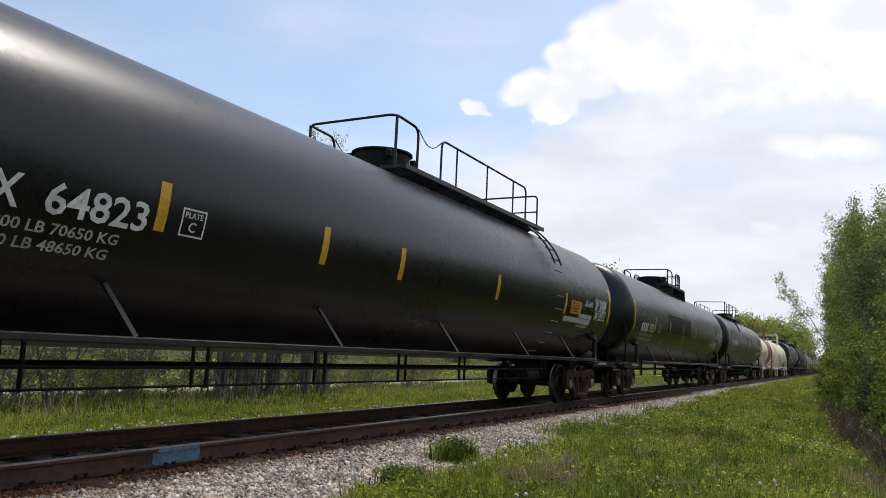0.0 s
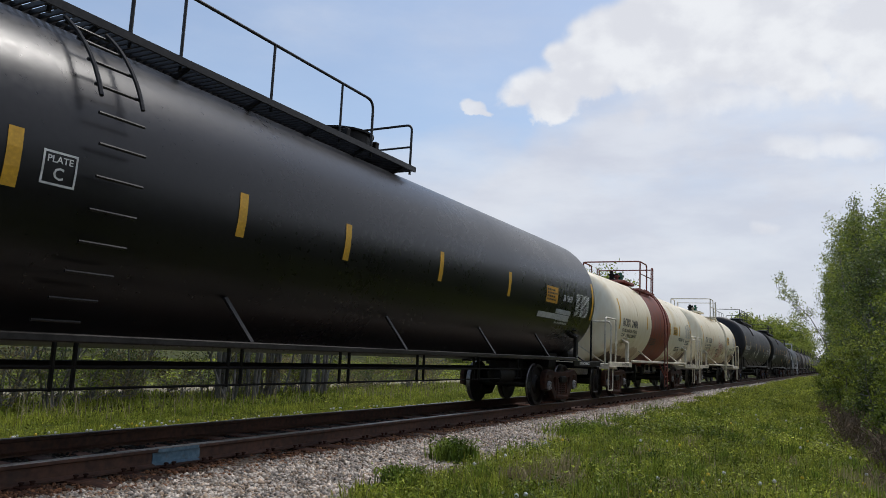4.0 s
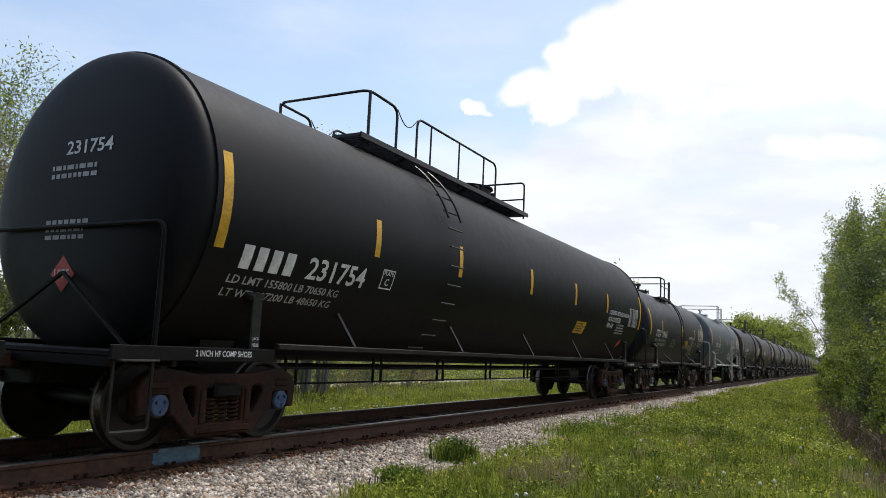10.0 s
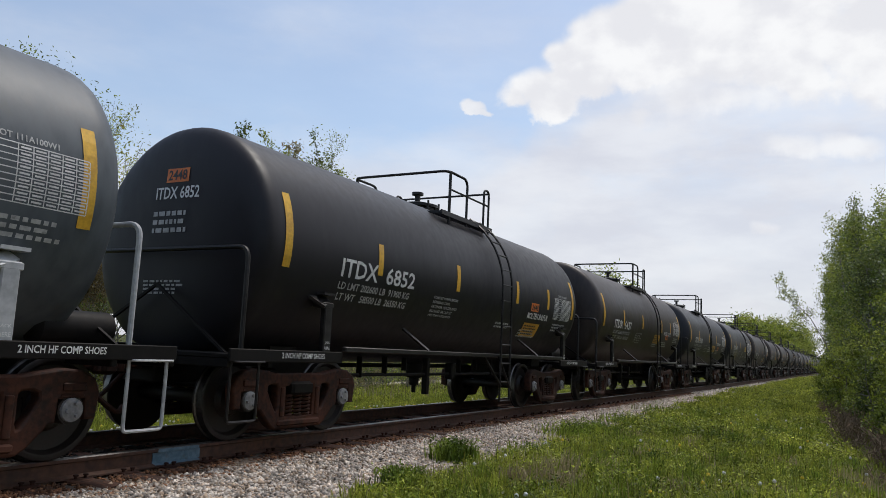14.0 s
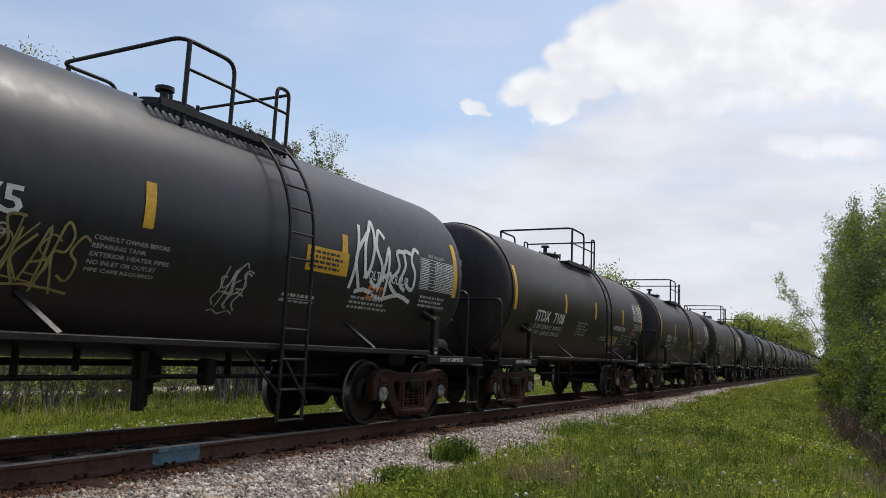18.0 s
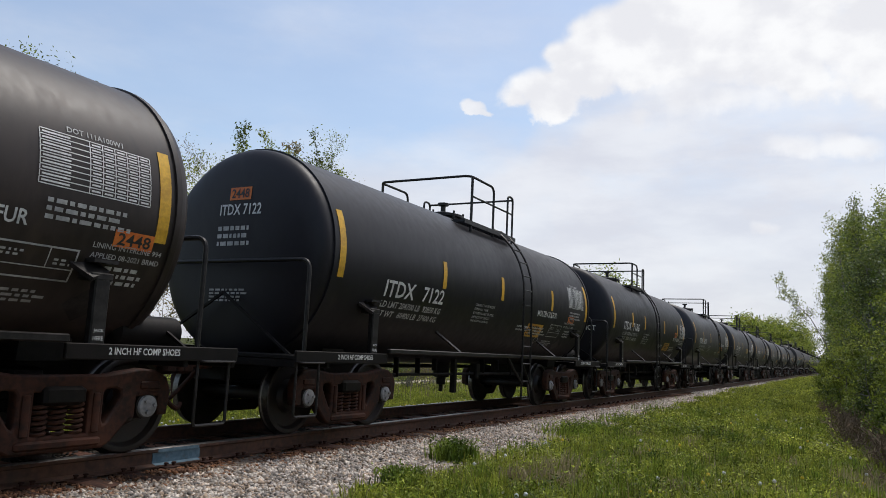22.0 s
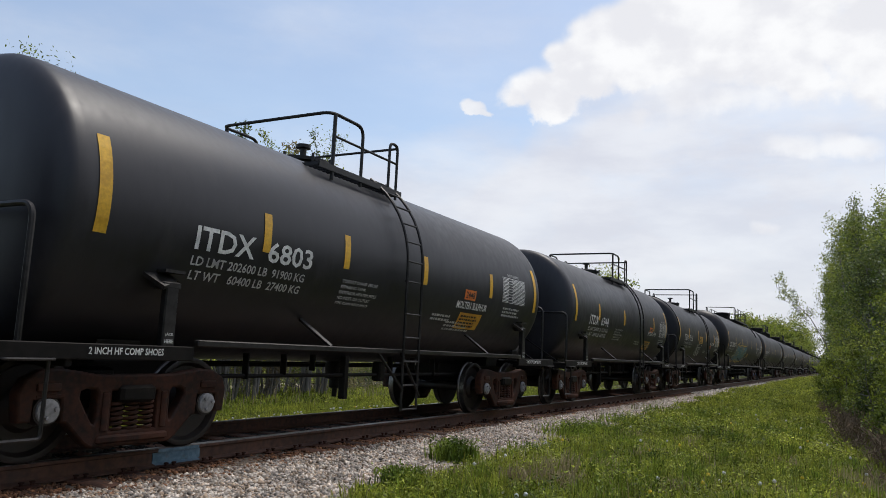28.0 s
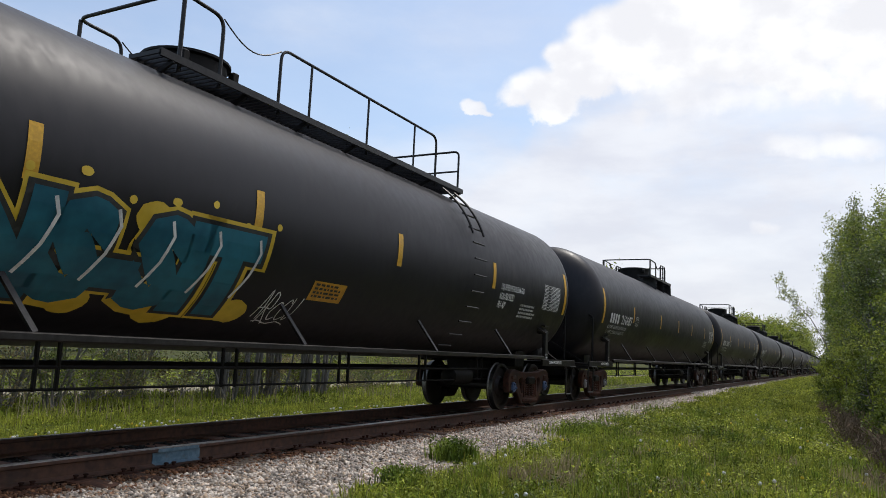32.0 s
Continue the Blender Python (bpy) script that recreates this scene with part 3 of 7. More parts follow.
def tank_mesh(R, H, depth, power, zc, bands=()):
    """The round tank: a cylinder of half length H, its heads bulging by depth; power 2 is an ellipse, more is squarer."""
    half = []
    for i in range(13):
        a = math.pi / 2 * i / 12
        half.append((H + depth * math.sin(a) ** (2 / power), R * max(0.0, math.cos(a)) ** (2 / power)))
    rings = [(-a, r) for a, r in reversed(half)]
    xs = sorted(set([-H + 0.02, H - 0.02] + [b for b in bands]))
    rings += [(x, R) for x in xs] + half
    g = Geo()
    g.lathe(rings, "x", 72, (0, 0, zc))
    return g.mesh("tank", 50)


def tank_zone_mesh(R, x0, x1, zc):
    g = Geo()
    g.lathe([(x0, R - 0.02), (x0, R + 0.005), (x1, R + 0.005), (x1, R - 0.02)], "x", 72, (0, 0, zc))
    return g.mesh("paint_band", 50)


def ring_mesh(R, x, w, t, zc):
    g = Geo()
    prof = [(x - w / 2, R - 0.01), (x - w / 2, R + t), (x + w / 2, R + t), (x + w / 2, R - 0.01)]
    g.lathe(prof, "x", 72, (0, 0, zc))
    return g.mesh("seam", 30)


def saddle_mesh(R, zc, w):
    """The cradle under the tank over a bogie."""
    g = Geo()
    a0, a1, n = -122, -58, 10
    vs = []
    for i in range(n + 1):
        a = radians(a0 + (a1 - a0) * i / n)
        y, z = math.cos(a) * (R + 0.02), zc + math.sin(a) * (R + 0.02)
        vs += [(-w / 2, y, z), (w / 2, y, z), (-w / 2, y * 0.98, 0.86), (w / 2, y * 0.98, 0.86)]
    fs = []
    for i in range(n):
        k = i * 4
        fs += [(k, k + 1, k + 5, k + 4), (k + 2, k + 6, k + 7, k + 3), (k, k + 4, k + 6, k + 2), (k + 1, k + 3, k + 7, k + 5)]
    fs += [(0, 2, 3, 1), (n * 4, n * 4 + 1, n * 4 + 3, n * 4 + 2)]
    g.add(vs, fs)
    return g.mesh("saddle", 40)


def stub_sill_mesh(x0, x1):
    """The draft sill at one end with the crossing end beam; x1 is the outer end."""
    d = 1 if x1 > x0 else -1
    g = Geo()
    a, b = min(x0, x1), max(x0, x1)
    g.box(a, b, -0.26, 0.26, 0.62, 0.98, 0.02)
    return g.mesh("sill")


def platform_mesh(x0, x1):
    g = Geo()
    a, b = min(x0, x1), max(x0, x1)
    g.box(a, b, -1.42, 1.42, 0.93, 0.985, 0.01)
    g.box(a, a + 0.06, -1.42, 1.42, 0.84, 0.93, 0.008)
    g.box(b - 0.06, b, -1.42, 1.42, 0.84, 0.93, 0.008)
    return g.mesh("end_platform")


def coupler_mesh():
    g = Geo()
    g.box(0.0, 0.45, -0.07, 0.07, 0.76, 0.92, 0.02)
    g.box(0.42, 0.62, -0.17, 0.12, 0.70, 0.98, 0.04)
    g.box(0.58, 0.74, 0.03, 0.13, 0.71, 0.97, 0.03)
    g.box(0.60, 0.70, -0.17, -0.10, 0.71, 0.97, 0.03)
    g.tube(rounded([(0.1, -0.2, 0.72), (0.35, -0.25, 0.45), (0.62, -0.2, 0.30), (0.75, -0.1, 0.36)], 0.15), 0.028, 8)
    return g.mesh("coupler")


def end_rail_mesh(x, y, top, low=0.95):
    g = Geo()
    g.tube(rounded([(x, -y, low), (x, -y, top), (x, y, top), (x, y, low)], 0.14, 5), 0.026, 8)
    return g.mesh("end_handrail")


def step_mesh(x, s, drop=0.28, w=0.42, top=0.95):
    """A stirrup step hung from the sill."""
    g = Geo()
    y = s * 1.40
    g.tube(rounded([(x - w / 2, y, top), (x - w / 2, y, drop), (x + w / 2, y, drop), (x + w / 2, y, top)], 0.04, 3), 0.017, 6)
    return g.mesh("stirrup_step")


def grab_mesh(w=0.42, out=0.07):
    g = Geo()
    g.tube(rounded([(-w / 2, 0, 0), (-w / 2, -out, 0), (w / 2, -out, 0), (w / 2, 0, 0)], 0.03, 3), 0.013, 6)
    return g.mesh("grab_iron")


def brace_mesh(R, zc):
    """A slanting bar from the tank down to the side rail."""
    g = Geo()
    a = radians(-38)
    g.bar((0.0, -1.47, 1.10), (-0.17, -math.cos(a) * R - 0.0, zc + math.sin(a) * R), 0.05, 0.03, (0, -1, 0.4))
    return g.mesh("brace")


def ladder_rail_mesh(x, R, zc, y_low, top_angle, foot):
    """One upright of the side ladder: plumb below, then following the tank's curve."""
    g = Geo()
    r = R + 0.14
    if foot is None:
        g.tube([(x, -math.cos(radians(a)) * r, zc + math.sin(radians(a)) * r) for a in np.linspace(20, top_angle, 8)], 0.02, 6)
        return g.mesh("ladder_rail")
    pts = [(x, -y_low, foot), (x, -y_low, zc - 0.5)]
    a0 = -math.degrees(math.acos(min(1.0, y_low / r)))
    if a0 < -12:
        a0 = -12
    pts += [(x, -math.cos(radians(a)) * r, zc + math.sin(radians(a)) * r) for a in np.linspace(max(a0, -8), top_angle, 9)]
    g.tube(pts, 0.021, 6)
    return g.mesh("ladder_rail")


def box_beam(x0, x1, y0, y1, z0, z1, b=0.008):
    return kept(("bx", x0, x1, y0, y1, z0, z1, b), lambda: Geo().box(x0, x1, y0, y1, z0, z1, b).mesh("beam"))


def pipe(key, pts, r, seg=8):
    return kept(("pipe", key), lambda: Geo().tube(pts, r, seg).mesh("pipe"))


def reservoir_mesh():
    g = Geo()
    g.lathe([(-0.42, 0.0), (-0.41, 0.10), (-0.36, 0.16), (0.36, 0.16), (0.41, 0.10), (0.42, 0.0)], "x", 20)
    return g.mesh("air_reservoir")


def hand_wheel_mesh():
    g = Geo()
    n = 24
    g.tube([(0, math.cos(2 * math.pi * i / n) * 0.27, math.sin(2 * math.pi * i / n) * 0.27) for i in range(n + 1)], 0.018, 6, False)
    for k in range(4):
        a = math.pi * k / 4
        g.bar((0, -math.cos(a) * 0.26, -math.sin(a) * 0.26), (0, math.cos(a) * 0.26, math.sin(a) * 0.26), 0.03, 0.012, (1, 0, 0))
    g.lathe([(-0.08, 0.06), (0.03, 0.06)], "x", 10)
    return g.mesh("brake_wheel")


def valve_mesh():
    g = Geo()
    g.lathe([(0, 0.13), (0.05, 0.13), (0.06, 0.08), (0.16, 0.08), (0.17, 0.12), (0.22, 0.12), (0.23, 0.06), (0.32, 0.06), (0.33, 0.0)], "z", 14)
    return g.mesh("valve")


def housing_mesh(r, h):
    g = Geo()
    g.lathe([(0, r + 0.10), (0.05, r + 0.10), (0.06, r), (h - 0.04, r), (h - 0.03, r + 0.05), (h, r + 0.05), (h + 0.05, r * 0.7), (h + 0.06, 0.0)], "z", 26)
    for k in range(4):
        a = math.pi / 4 + k * math.pi / 2
        g.box(math.cos(a) * (r + 0.08) - 0.05, math.cos(a) * (r + 0.08) + 0.05, math.sin(a) * (r + 0.08) - 0.05, math.sin(a) * (r + 0.08) + 0.05, h - 0.18, h - 0.05, 0.012)
    return g.mesh("valve_housing")


def hatch_mesh():
    g = Geo()
    g.lathe([(0, 0.34), (0.10, 0.34), (0.10, 0.40), (0.15, 0.40), (0.16, 0.36), (0.20, 0.2), (0.21, 0.0)], "z", 24)
    for k in range(6):
        a = k * math.pi / 3
        g.tube([(math.cos(a) * 0.40, math.sin(a) * 0.40, 0.04), (math.cos(a) * 0.40, math.sin(a) * 0.40, 0.20)], 0.022, 6)
    g.lathe([(0.18, 0.05), (0.34, 0.05), (0.35, 0.11), (0.40, 0.11), (0.41, 0.0)], "z", 10)
    return g.mesh("manway_hatch")


def grating_mesh(x0, x1, y0, y1, z):
    """A walkway plank: frame and crossing bars."""
    g = Geo()
    for y in (y0, y1):
        g.box(x0, x1, y - 0.015, y + 0.015, z - 0.05, z + 0.03)
    n = max(3, int((x1 - x0) / 0.09))
    for i in range(n + 1):
        x = x0 + (x1 - x0) * i / n
        g.box(x - 0.011, x + 0.011, y0, y1, z - 0.03, z + 0.015)
    return g.mesh("walkway")


def shoe_note():
    """The stencil on the side beam."""
    vs, fs = flat_text("2 INCH HF COMP SHOES", 0.062, 0.78)
    me = bpy.data.meshes.new("note")
    me.from_pydata([(p[0], 0, p[1]) for p in vs], [], fs)
    me.update()
    return me


def bracket_mesh(s):
    """A post over the bogie that carries a lipped pad against the tank."""
    g = Geo()
    def box(x0, x1, ya, yb, z0, z1, b=0.012):
        g.box(x0, x1, min(s * ya, s * yb), max(s * ya, s * yb), z0, z1, b)
    box(-0.075, 0.075, 1.34, 1.42, 0.93, 1.58)
    box(-0.12, 0.10, 1.24, 1.42, 1.56, 1.63)
    g.bar((-0.02, s * 1.40, 1.60), (-0.16, s * 1.18, 1.76), 0.24, 0.04, (0, s, 1))
    g.bar((-0.1, s * 1.30, 1.73), (0.14, s * 1.30, 1.73), 0.22, 0.03)
    return g.mesh("bracket")


def mark(car, name, key, x, low, R, zc, mat_, label=""):
    """A painted or stuck-on mark on the tank; key tells its flat shape."""
    def make():
        kind, *a = key
        flat = {"text": flat_text, "block": block_text, "bars": bars_text, "grid": panel_lines, "diamond": diamond, "box": rect, "frame": frame_rect}[kind](*a)
        return wrap(flat, 0.0, low, R, zc)
    ob = part(name, kept(("mark", key, low, R, zc), make), mat_, car, pose(x, 0, 0), label)
    if key[0] in ("bars", "grid", "block") or len(key) > 1 and " " in str(key[1]):
        ob["kind"] = "stuff"
    return ob


def end_mark(car, spec, name, key, y, z, lift, mat_, label=""):
    """A mark on the front head, facing along the train; y runs across."""
    def make():
        kind, *a = key
        vs, fs = {"text": flat_text, "bars": bars_text, "diamond": diamond, "box": rect}[kind](*a)
        me = bpy.data.meshes.new("mark")
        me.from_pydata([(-spec["H"] - head_depth(spec["R"], spec["depth"], spec["power"], y - p[0], z + p[1] - spec["zc"]) - lift, y - p[0], z + p[1]) for p in vs], [], fs)
        me.update()
        return me
    ob = part(name, kept(("end", key, y, z, lift, spec["H"], spec["R"], spec["zc"], spec["depth"], spec["power"]), make), mat_, car, pose(spec.get("shift", 0.0), 0, 0), label)
    if key[0] == "bars" or " " in str(key[1]):
        ob["kind"] = "stuff"
    return ob


def head_depth(R, depth, power, dy, dz):
    """How far the head bulges at a point off its axis."""
    c = min(0.999, math.hypot(dy, dz) / R)
    a = math.acos(c ** (power / 2))
    return depth * math.sin(a) ** (2 / power)


def tank_car(spec):
    """One tank car in its own space: x along the train, z = 0 on the rail heads."""
    R, zc, H, half = spec["R"], spec["zc"], spec["H"], spec["half"]
    depth, power = spec["depth"], spec["power"]
    paint, steel, edge = spec["paint"], spec.get("steel", FRAME), spec.get("edge", EDGE)
    car = new("tank_car")
    car.empty_display_size = 0.5
    tagged(car, spec["label"], "tank car", spec["group"])
    kind = spec["kind"]
    tc = spec["truck"]
    seams = (-H * 0.58, H * 0.08, H * 0.62)
    slide = pose(spec.get("shift", 0.0), 0, 0)
    part("tank", kept(("tank", R, H, depth, power, zc), lambda: tank_mesh(R, H, depth, power, zc, seams)), paint, car, slide)
    if spec.get("rim"):
        for d in (-1, 1):
            part("head_rim", kept(("rim", R, H, d, zc), lambda: ring_mesh(R, d * (H + 0.01), 0.06, 0.022, zc)), paint, car, slide)
    if spec.get("band"):
        b0, b1 = spec["band"]
        part("paint_band", kept(("zone", R, b0, b1, zc), lambda: tank_zone_mesh(R, b0, b1, zc)), REDBAND, car, label="faded oxide red middle band")
    for sx in spec.get("seams", ()):
        part("seam", kept(("seam", R, sx, zc), lambda: ring_mesh(R, sx, 0.035, 0.003, zc)), paint if not (spec.get("band") and spec["band"][0] < sx < spec["band"][1]) else REDBAND, car)
    # running gear
    for d in (-1, 1):
        add_truck(car, d * tc, spec.get("cap", CAPS), spec.get("side", RUST))
        part("saddle", kept(("saddle", R, zc), lambda: saddle_mesh(R, zc, 0.5)), FRAME, car, pose(d * tc, 0, 0))
        part("sill", kept(("sill", d, tc, half), lambda: stub_sill_mesh(d * (tc - 1.3), d * (half - 0.52))), steel, car)
        p0, p1 = H + depth * 0.35, half - 0.42
        part("end_platform", kept(("plat", d, p0, p1), lambda: platform_mesh(d * p0, d * p1)), steel, car)
        part("coupler", kept("coupler", coupler_mesh), RUST, car, pose(d * (half - 0.62), 0, 0, 0, 0, 0 if d > 0 else 180), "rusty knuckle coupler with air hose")
        part("end_handrail", kept(("erail", d, H, kind == "lpg"), lambda: end_rail_mesh(d * (H + (0.36 if kind == "lpg" else 0.56 if d < 0 else 0.32)), 1.36, spec.get("rail_top", 2.12))), edge if kind != "lpg" else steel, car)
        apex = (d * (H + depth + 0.06) + spec.get("shift", 0.0) * 1.3, 0.0, 1.72)
        for s in (-1, 1):
            part("stirrup_step", kept(("step", d, p1, s), lambda: step_mesh(d * (p1 - 0.28), s)), edge, car)
            part("grab_iron", kept("grab", grab_mesh), edge, car, pose(d * (p1 - 0.28), s * 1.42, 0.90, 0, 0, 0 if s < 0 else 180))
            if spec.get("stained"):
                part("side_hoop", kept(("shoop", H, d, s), lambda: Geo().tube(rounded([(d * (H + 0.22), s * 1.40, 0.98), (d * (H + 0.22), s * 1.40, 2.2), (d * (H + 1.28), s * 1.40, 2.2), (d * (H + 1.28), s * 1.40, 0.98)], 0.12, 5), 0.024, 8).mesh("hoop")), edge, car)
            # bracket from the platform up to the tank, over the bogie
            jx = d * tc
            part("jacking_bracket", kept(("jack", s), lambda: bracket_mesh(s)), edge, car, pose(jx, 0, 0))
            part("side_beam", kept(("sbeam", tc, p1, s, d), lambda: Geo().box(min(d * (tc - 0.3), d * p1), max(d * (tc - 0.3), d * p1), s * 1.43 - 0.02, s * 1.43 + 0.02, 0.90, 1.035, 0.008).mesh("beam")), steel, car)
            part("end_strut", kept(("estrut", d, H, p1, s, depth), lambda: Geo().bar((d * (H + 0.5) + spec.get("shift", 0.0), s * 1.2, 0.98), apex, 0.035, 0.03).mesh("strut")), steel, car)
            if s < 0 and kind != "cream":
                part("jack_note", kept("jackhere", lambda: wrap(block_text(("JACK", "HERE"), 0.035, 0.1), 0.0, 0.0, 40.0, 0.0, 0.0)), WHITE if steel is FRAME else BLACKINK, car, pose(jx - 0.05, 40.0 - 1.4235, 1.06))["kind"] = "stuff"
            bx0 = d * (tc - 0.05) if d > 0 else d * (tc - 0.05) - 0.9
            if s < 0:
                part("brake_shoe_note", kept("shoes", shoe_note), WHITE if steel is FRAME else BLACKINK, car, pose(bx0 if d < 0 else bx0 + 0.15, -1.4525, 0.945))["kind"] = "stuff"
    for s in (-1, 1):
        part("side_rail", kept(("srail", tc, s), lambda: Geo().box(-tc + 0.3, tc - 0.3, s * 1.46 - 0.035, s * 1.46 + 0.035, 1.035, 1.105, 0.012).mesh("rail")), edge, car, label="long side rail")
    part("center_pipe", pipe(("cp", tc), [(-tc, 0.35, 0.80), (tc, 0.35, 0.80)], 0.03), FRAME, car)
    for bx in spec["braces"]:
        for s in (-1, 1):
            part("brace", kept(("brace", R, zc), lambda: brace_mesh(R, zc)), edge, car, pose(bx, 0, 0) if s < 0 else pose(bx - 0.0, 0, 0, 0, 0, 180))
    if spec.get("end_ladder"):
        ex = -H - depth - 0.28
        lad = part("end_ladder", Geo().tube(rounded([(ex - 0.1, 0.55, 0.98), (ex - 0.1, 0.55, 2.1), (ex + 0.02, 0.55, 3.62), (ex + 0.02, 0.55, 4.28), (ex + 0.42, 0.55, 4.33), (ex + 2.4, 0.45, 4.12)], 0.12, 4), 0.022, 8), steel, car, label="black ladder up the end of the tank")
        part("upright", Geo().tube([(ex - 0.1, 0.1, 0.98), (ex - 0.1, 0.1, 2.1), (ex + 0.02, 0.1, 3.62)], 0.022, 8), steel, lad)
        part("post", Geo().box(ex + 0.38, ex + 0.44, 0.5, 0.58, 3.62, 4.34, 0.006), steel, lad)
        part("top_step", Geo().box(ex - 0.02, ex + 0.5, 0.06, 0.6, 3.56, 3.66, 0.01), steel, lad)
        for k in range(9):
            z = 1.15 + 0.29 * k
            px = ex - 0.1 + max(0.0, (z - 2.1) / 1.52) * 0.12
            part("rung", kept("end_rung", lambda: Geo().tube([(0, 0.1, 0), (0, 0.55, 0)], 0.014, 6).mesh("rung")), steel, lad, pose(px, 0, z))
    # air brake gear
    part("air_reservoir", kept("reservoir", reservoir_mesh), steel, car, pose(half - 1.05, -0.75, 1.16))
    part("brake_wheel", kept("hwheel", hand_wheel_mesh), steel, car, pose(half - 0.75, 0.25, 1.75))
    part("brake_post", box_beam(half - 0.72, half - 0.62, 0.18, 0.32, 0.98, 1.8), steel, car)
    if kind == "lpg":
        for z, r in ((0.80, 0.026), (0.60, 0.018)):
            part("brake_rod", pipe(("rod", tc, z), [(-tc + 0.9, -0.62, z), (tc - 0.9, -0.62, z)], r * 0.72), steel, car)
        n = 7
        for i in range(n):
            hx = -tc + 1.6 + (2 * tc - 3.2) * i / (n - 1)
            for k in (-0.11, 0.11):
                part("hanger", box_beam(-0.018, 0.018, -0.64, -0.60, 0.58, zc - R + 0.08), steel, car, pose(hx + k, 0, 0))
        part("brake_cylinder", kept("reservoir", reservoir_mesh), steel, car, pose(tc - 2.3, -0.5, 0.66))
    else:
        part("outlet_valve", kept("outlet", lambda: Geo().lathe([(0.34, 0.04), (0.46, 0.04), (0.48, 0.09), (0.60, 0.09), (0.62, 0.16), (0.95, 0.16)], "z", 16).mesh("outlet")), FRAME, car, pose(0.2, 0, 0))
        for z, y in ((0.70, -0.55), (0.82, 0.4)):
            part("heater_pipe", pipe(("heat", z, tc), [(-tc + 1.1, y, z), (tc - 1.1, y, z)], 0.026), FRAME, car)
        for i, hx in enumerate((-2.4, -1.7, -1.1, -0.35, 0.9, 1.6, 2.3)):
            part("pipe_hanger", box_beam(*((-0.05, 0.05) if i == 3 else (-0.012, 0.012)), -0.6, -0.5, 0.36 if i == 3 else 0.66 + 0.05 * (i % 3), zc - R + 0.1), FRAME, car, pose(hx, 0, 0))
        part("valve_crate", box_beam(0.5, 0.66, -0.62, -0.46, 0.60, 0.9, 0.02), FRAME, car)
    # ladder on the camera's side and the top platform
    lx = spec["ladder"] + spec.get("off", 0.0)
    r2 = spec.get("deck", edge)
    if not spec.get("has_ladder", True):
        top_gear(car, spec, r2)
        put_marks(car, spec)
        return car
    ladder = part("ladder", kept(("lad", R, zc, kind), lambda: ladder_rail_mesh(-0.21, R, zc, R + 0.14, spec["lad_top"], None if kind == "lpg" else 0.26)), r2, car, pose(lx, 0, 0), "steel side ladder")
    part("upright", kept(("lad2", R, zc, kind), lambda: ladder_rail_mesh(0.21, R, zc, R + 0.14, spec["lad_top"], None if kind == "lpg" else 0.26)), r2, ladder)
    lr = R + 0.14
    for i in range(12):
        if kind == "lpg":
            a = radians(-52 + (spec["lad_top"] + 50) * i / 11)
            y, z = -math.cos(a) * (lr - 0.03), zc + math.sin(a) * (lr - 0.03)
        elif i < 5:
            y, z = -lr, 0.28 + i * 0.33
        else:
            a = radians(-8 + (spec["lad_top"] + 6) * (i - 5) / 6)
            y, z = -math.cos(a) * lr, zc + math.sin(a) * lr
        part("rung", kept("rung", lambda: Geo().tube([(-0.23, 0, 0), (0.23, 0, 0)], 0.014, 6).mesh("rung")), r2, ladder, pose(0, y, z))
    if kind != "lpg":
        part("ladder_stay", kept("stay", lambda: Geo().bar((-0.75, -1.46, 1.06), (-0.22, -1.56, 0.55), 0.04, 0.02).bar((-0.21, -1.5, 1.06), (0.25, -1.56, 0.45), 0.04, 0.02).mesh("stay")), r2, ladder)
    top_gear(car, spec, r2)
    put_marks(car, spec)
    return car


def put_marks(car, spec):
    for mk in spec["marks"]:
        what, rest = mk[0], mk[1:]
        if what == "side":
            mark(car, *rest).location.x += spec.get("off", 0.0)
        else:
            end_mark(car, spec, *rest)


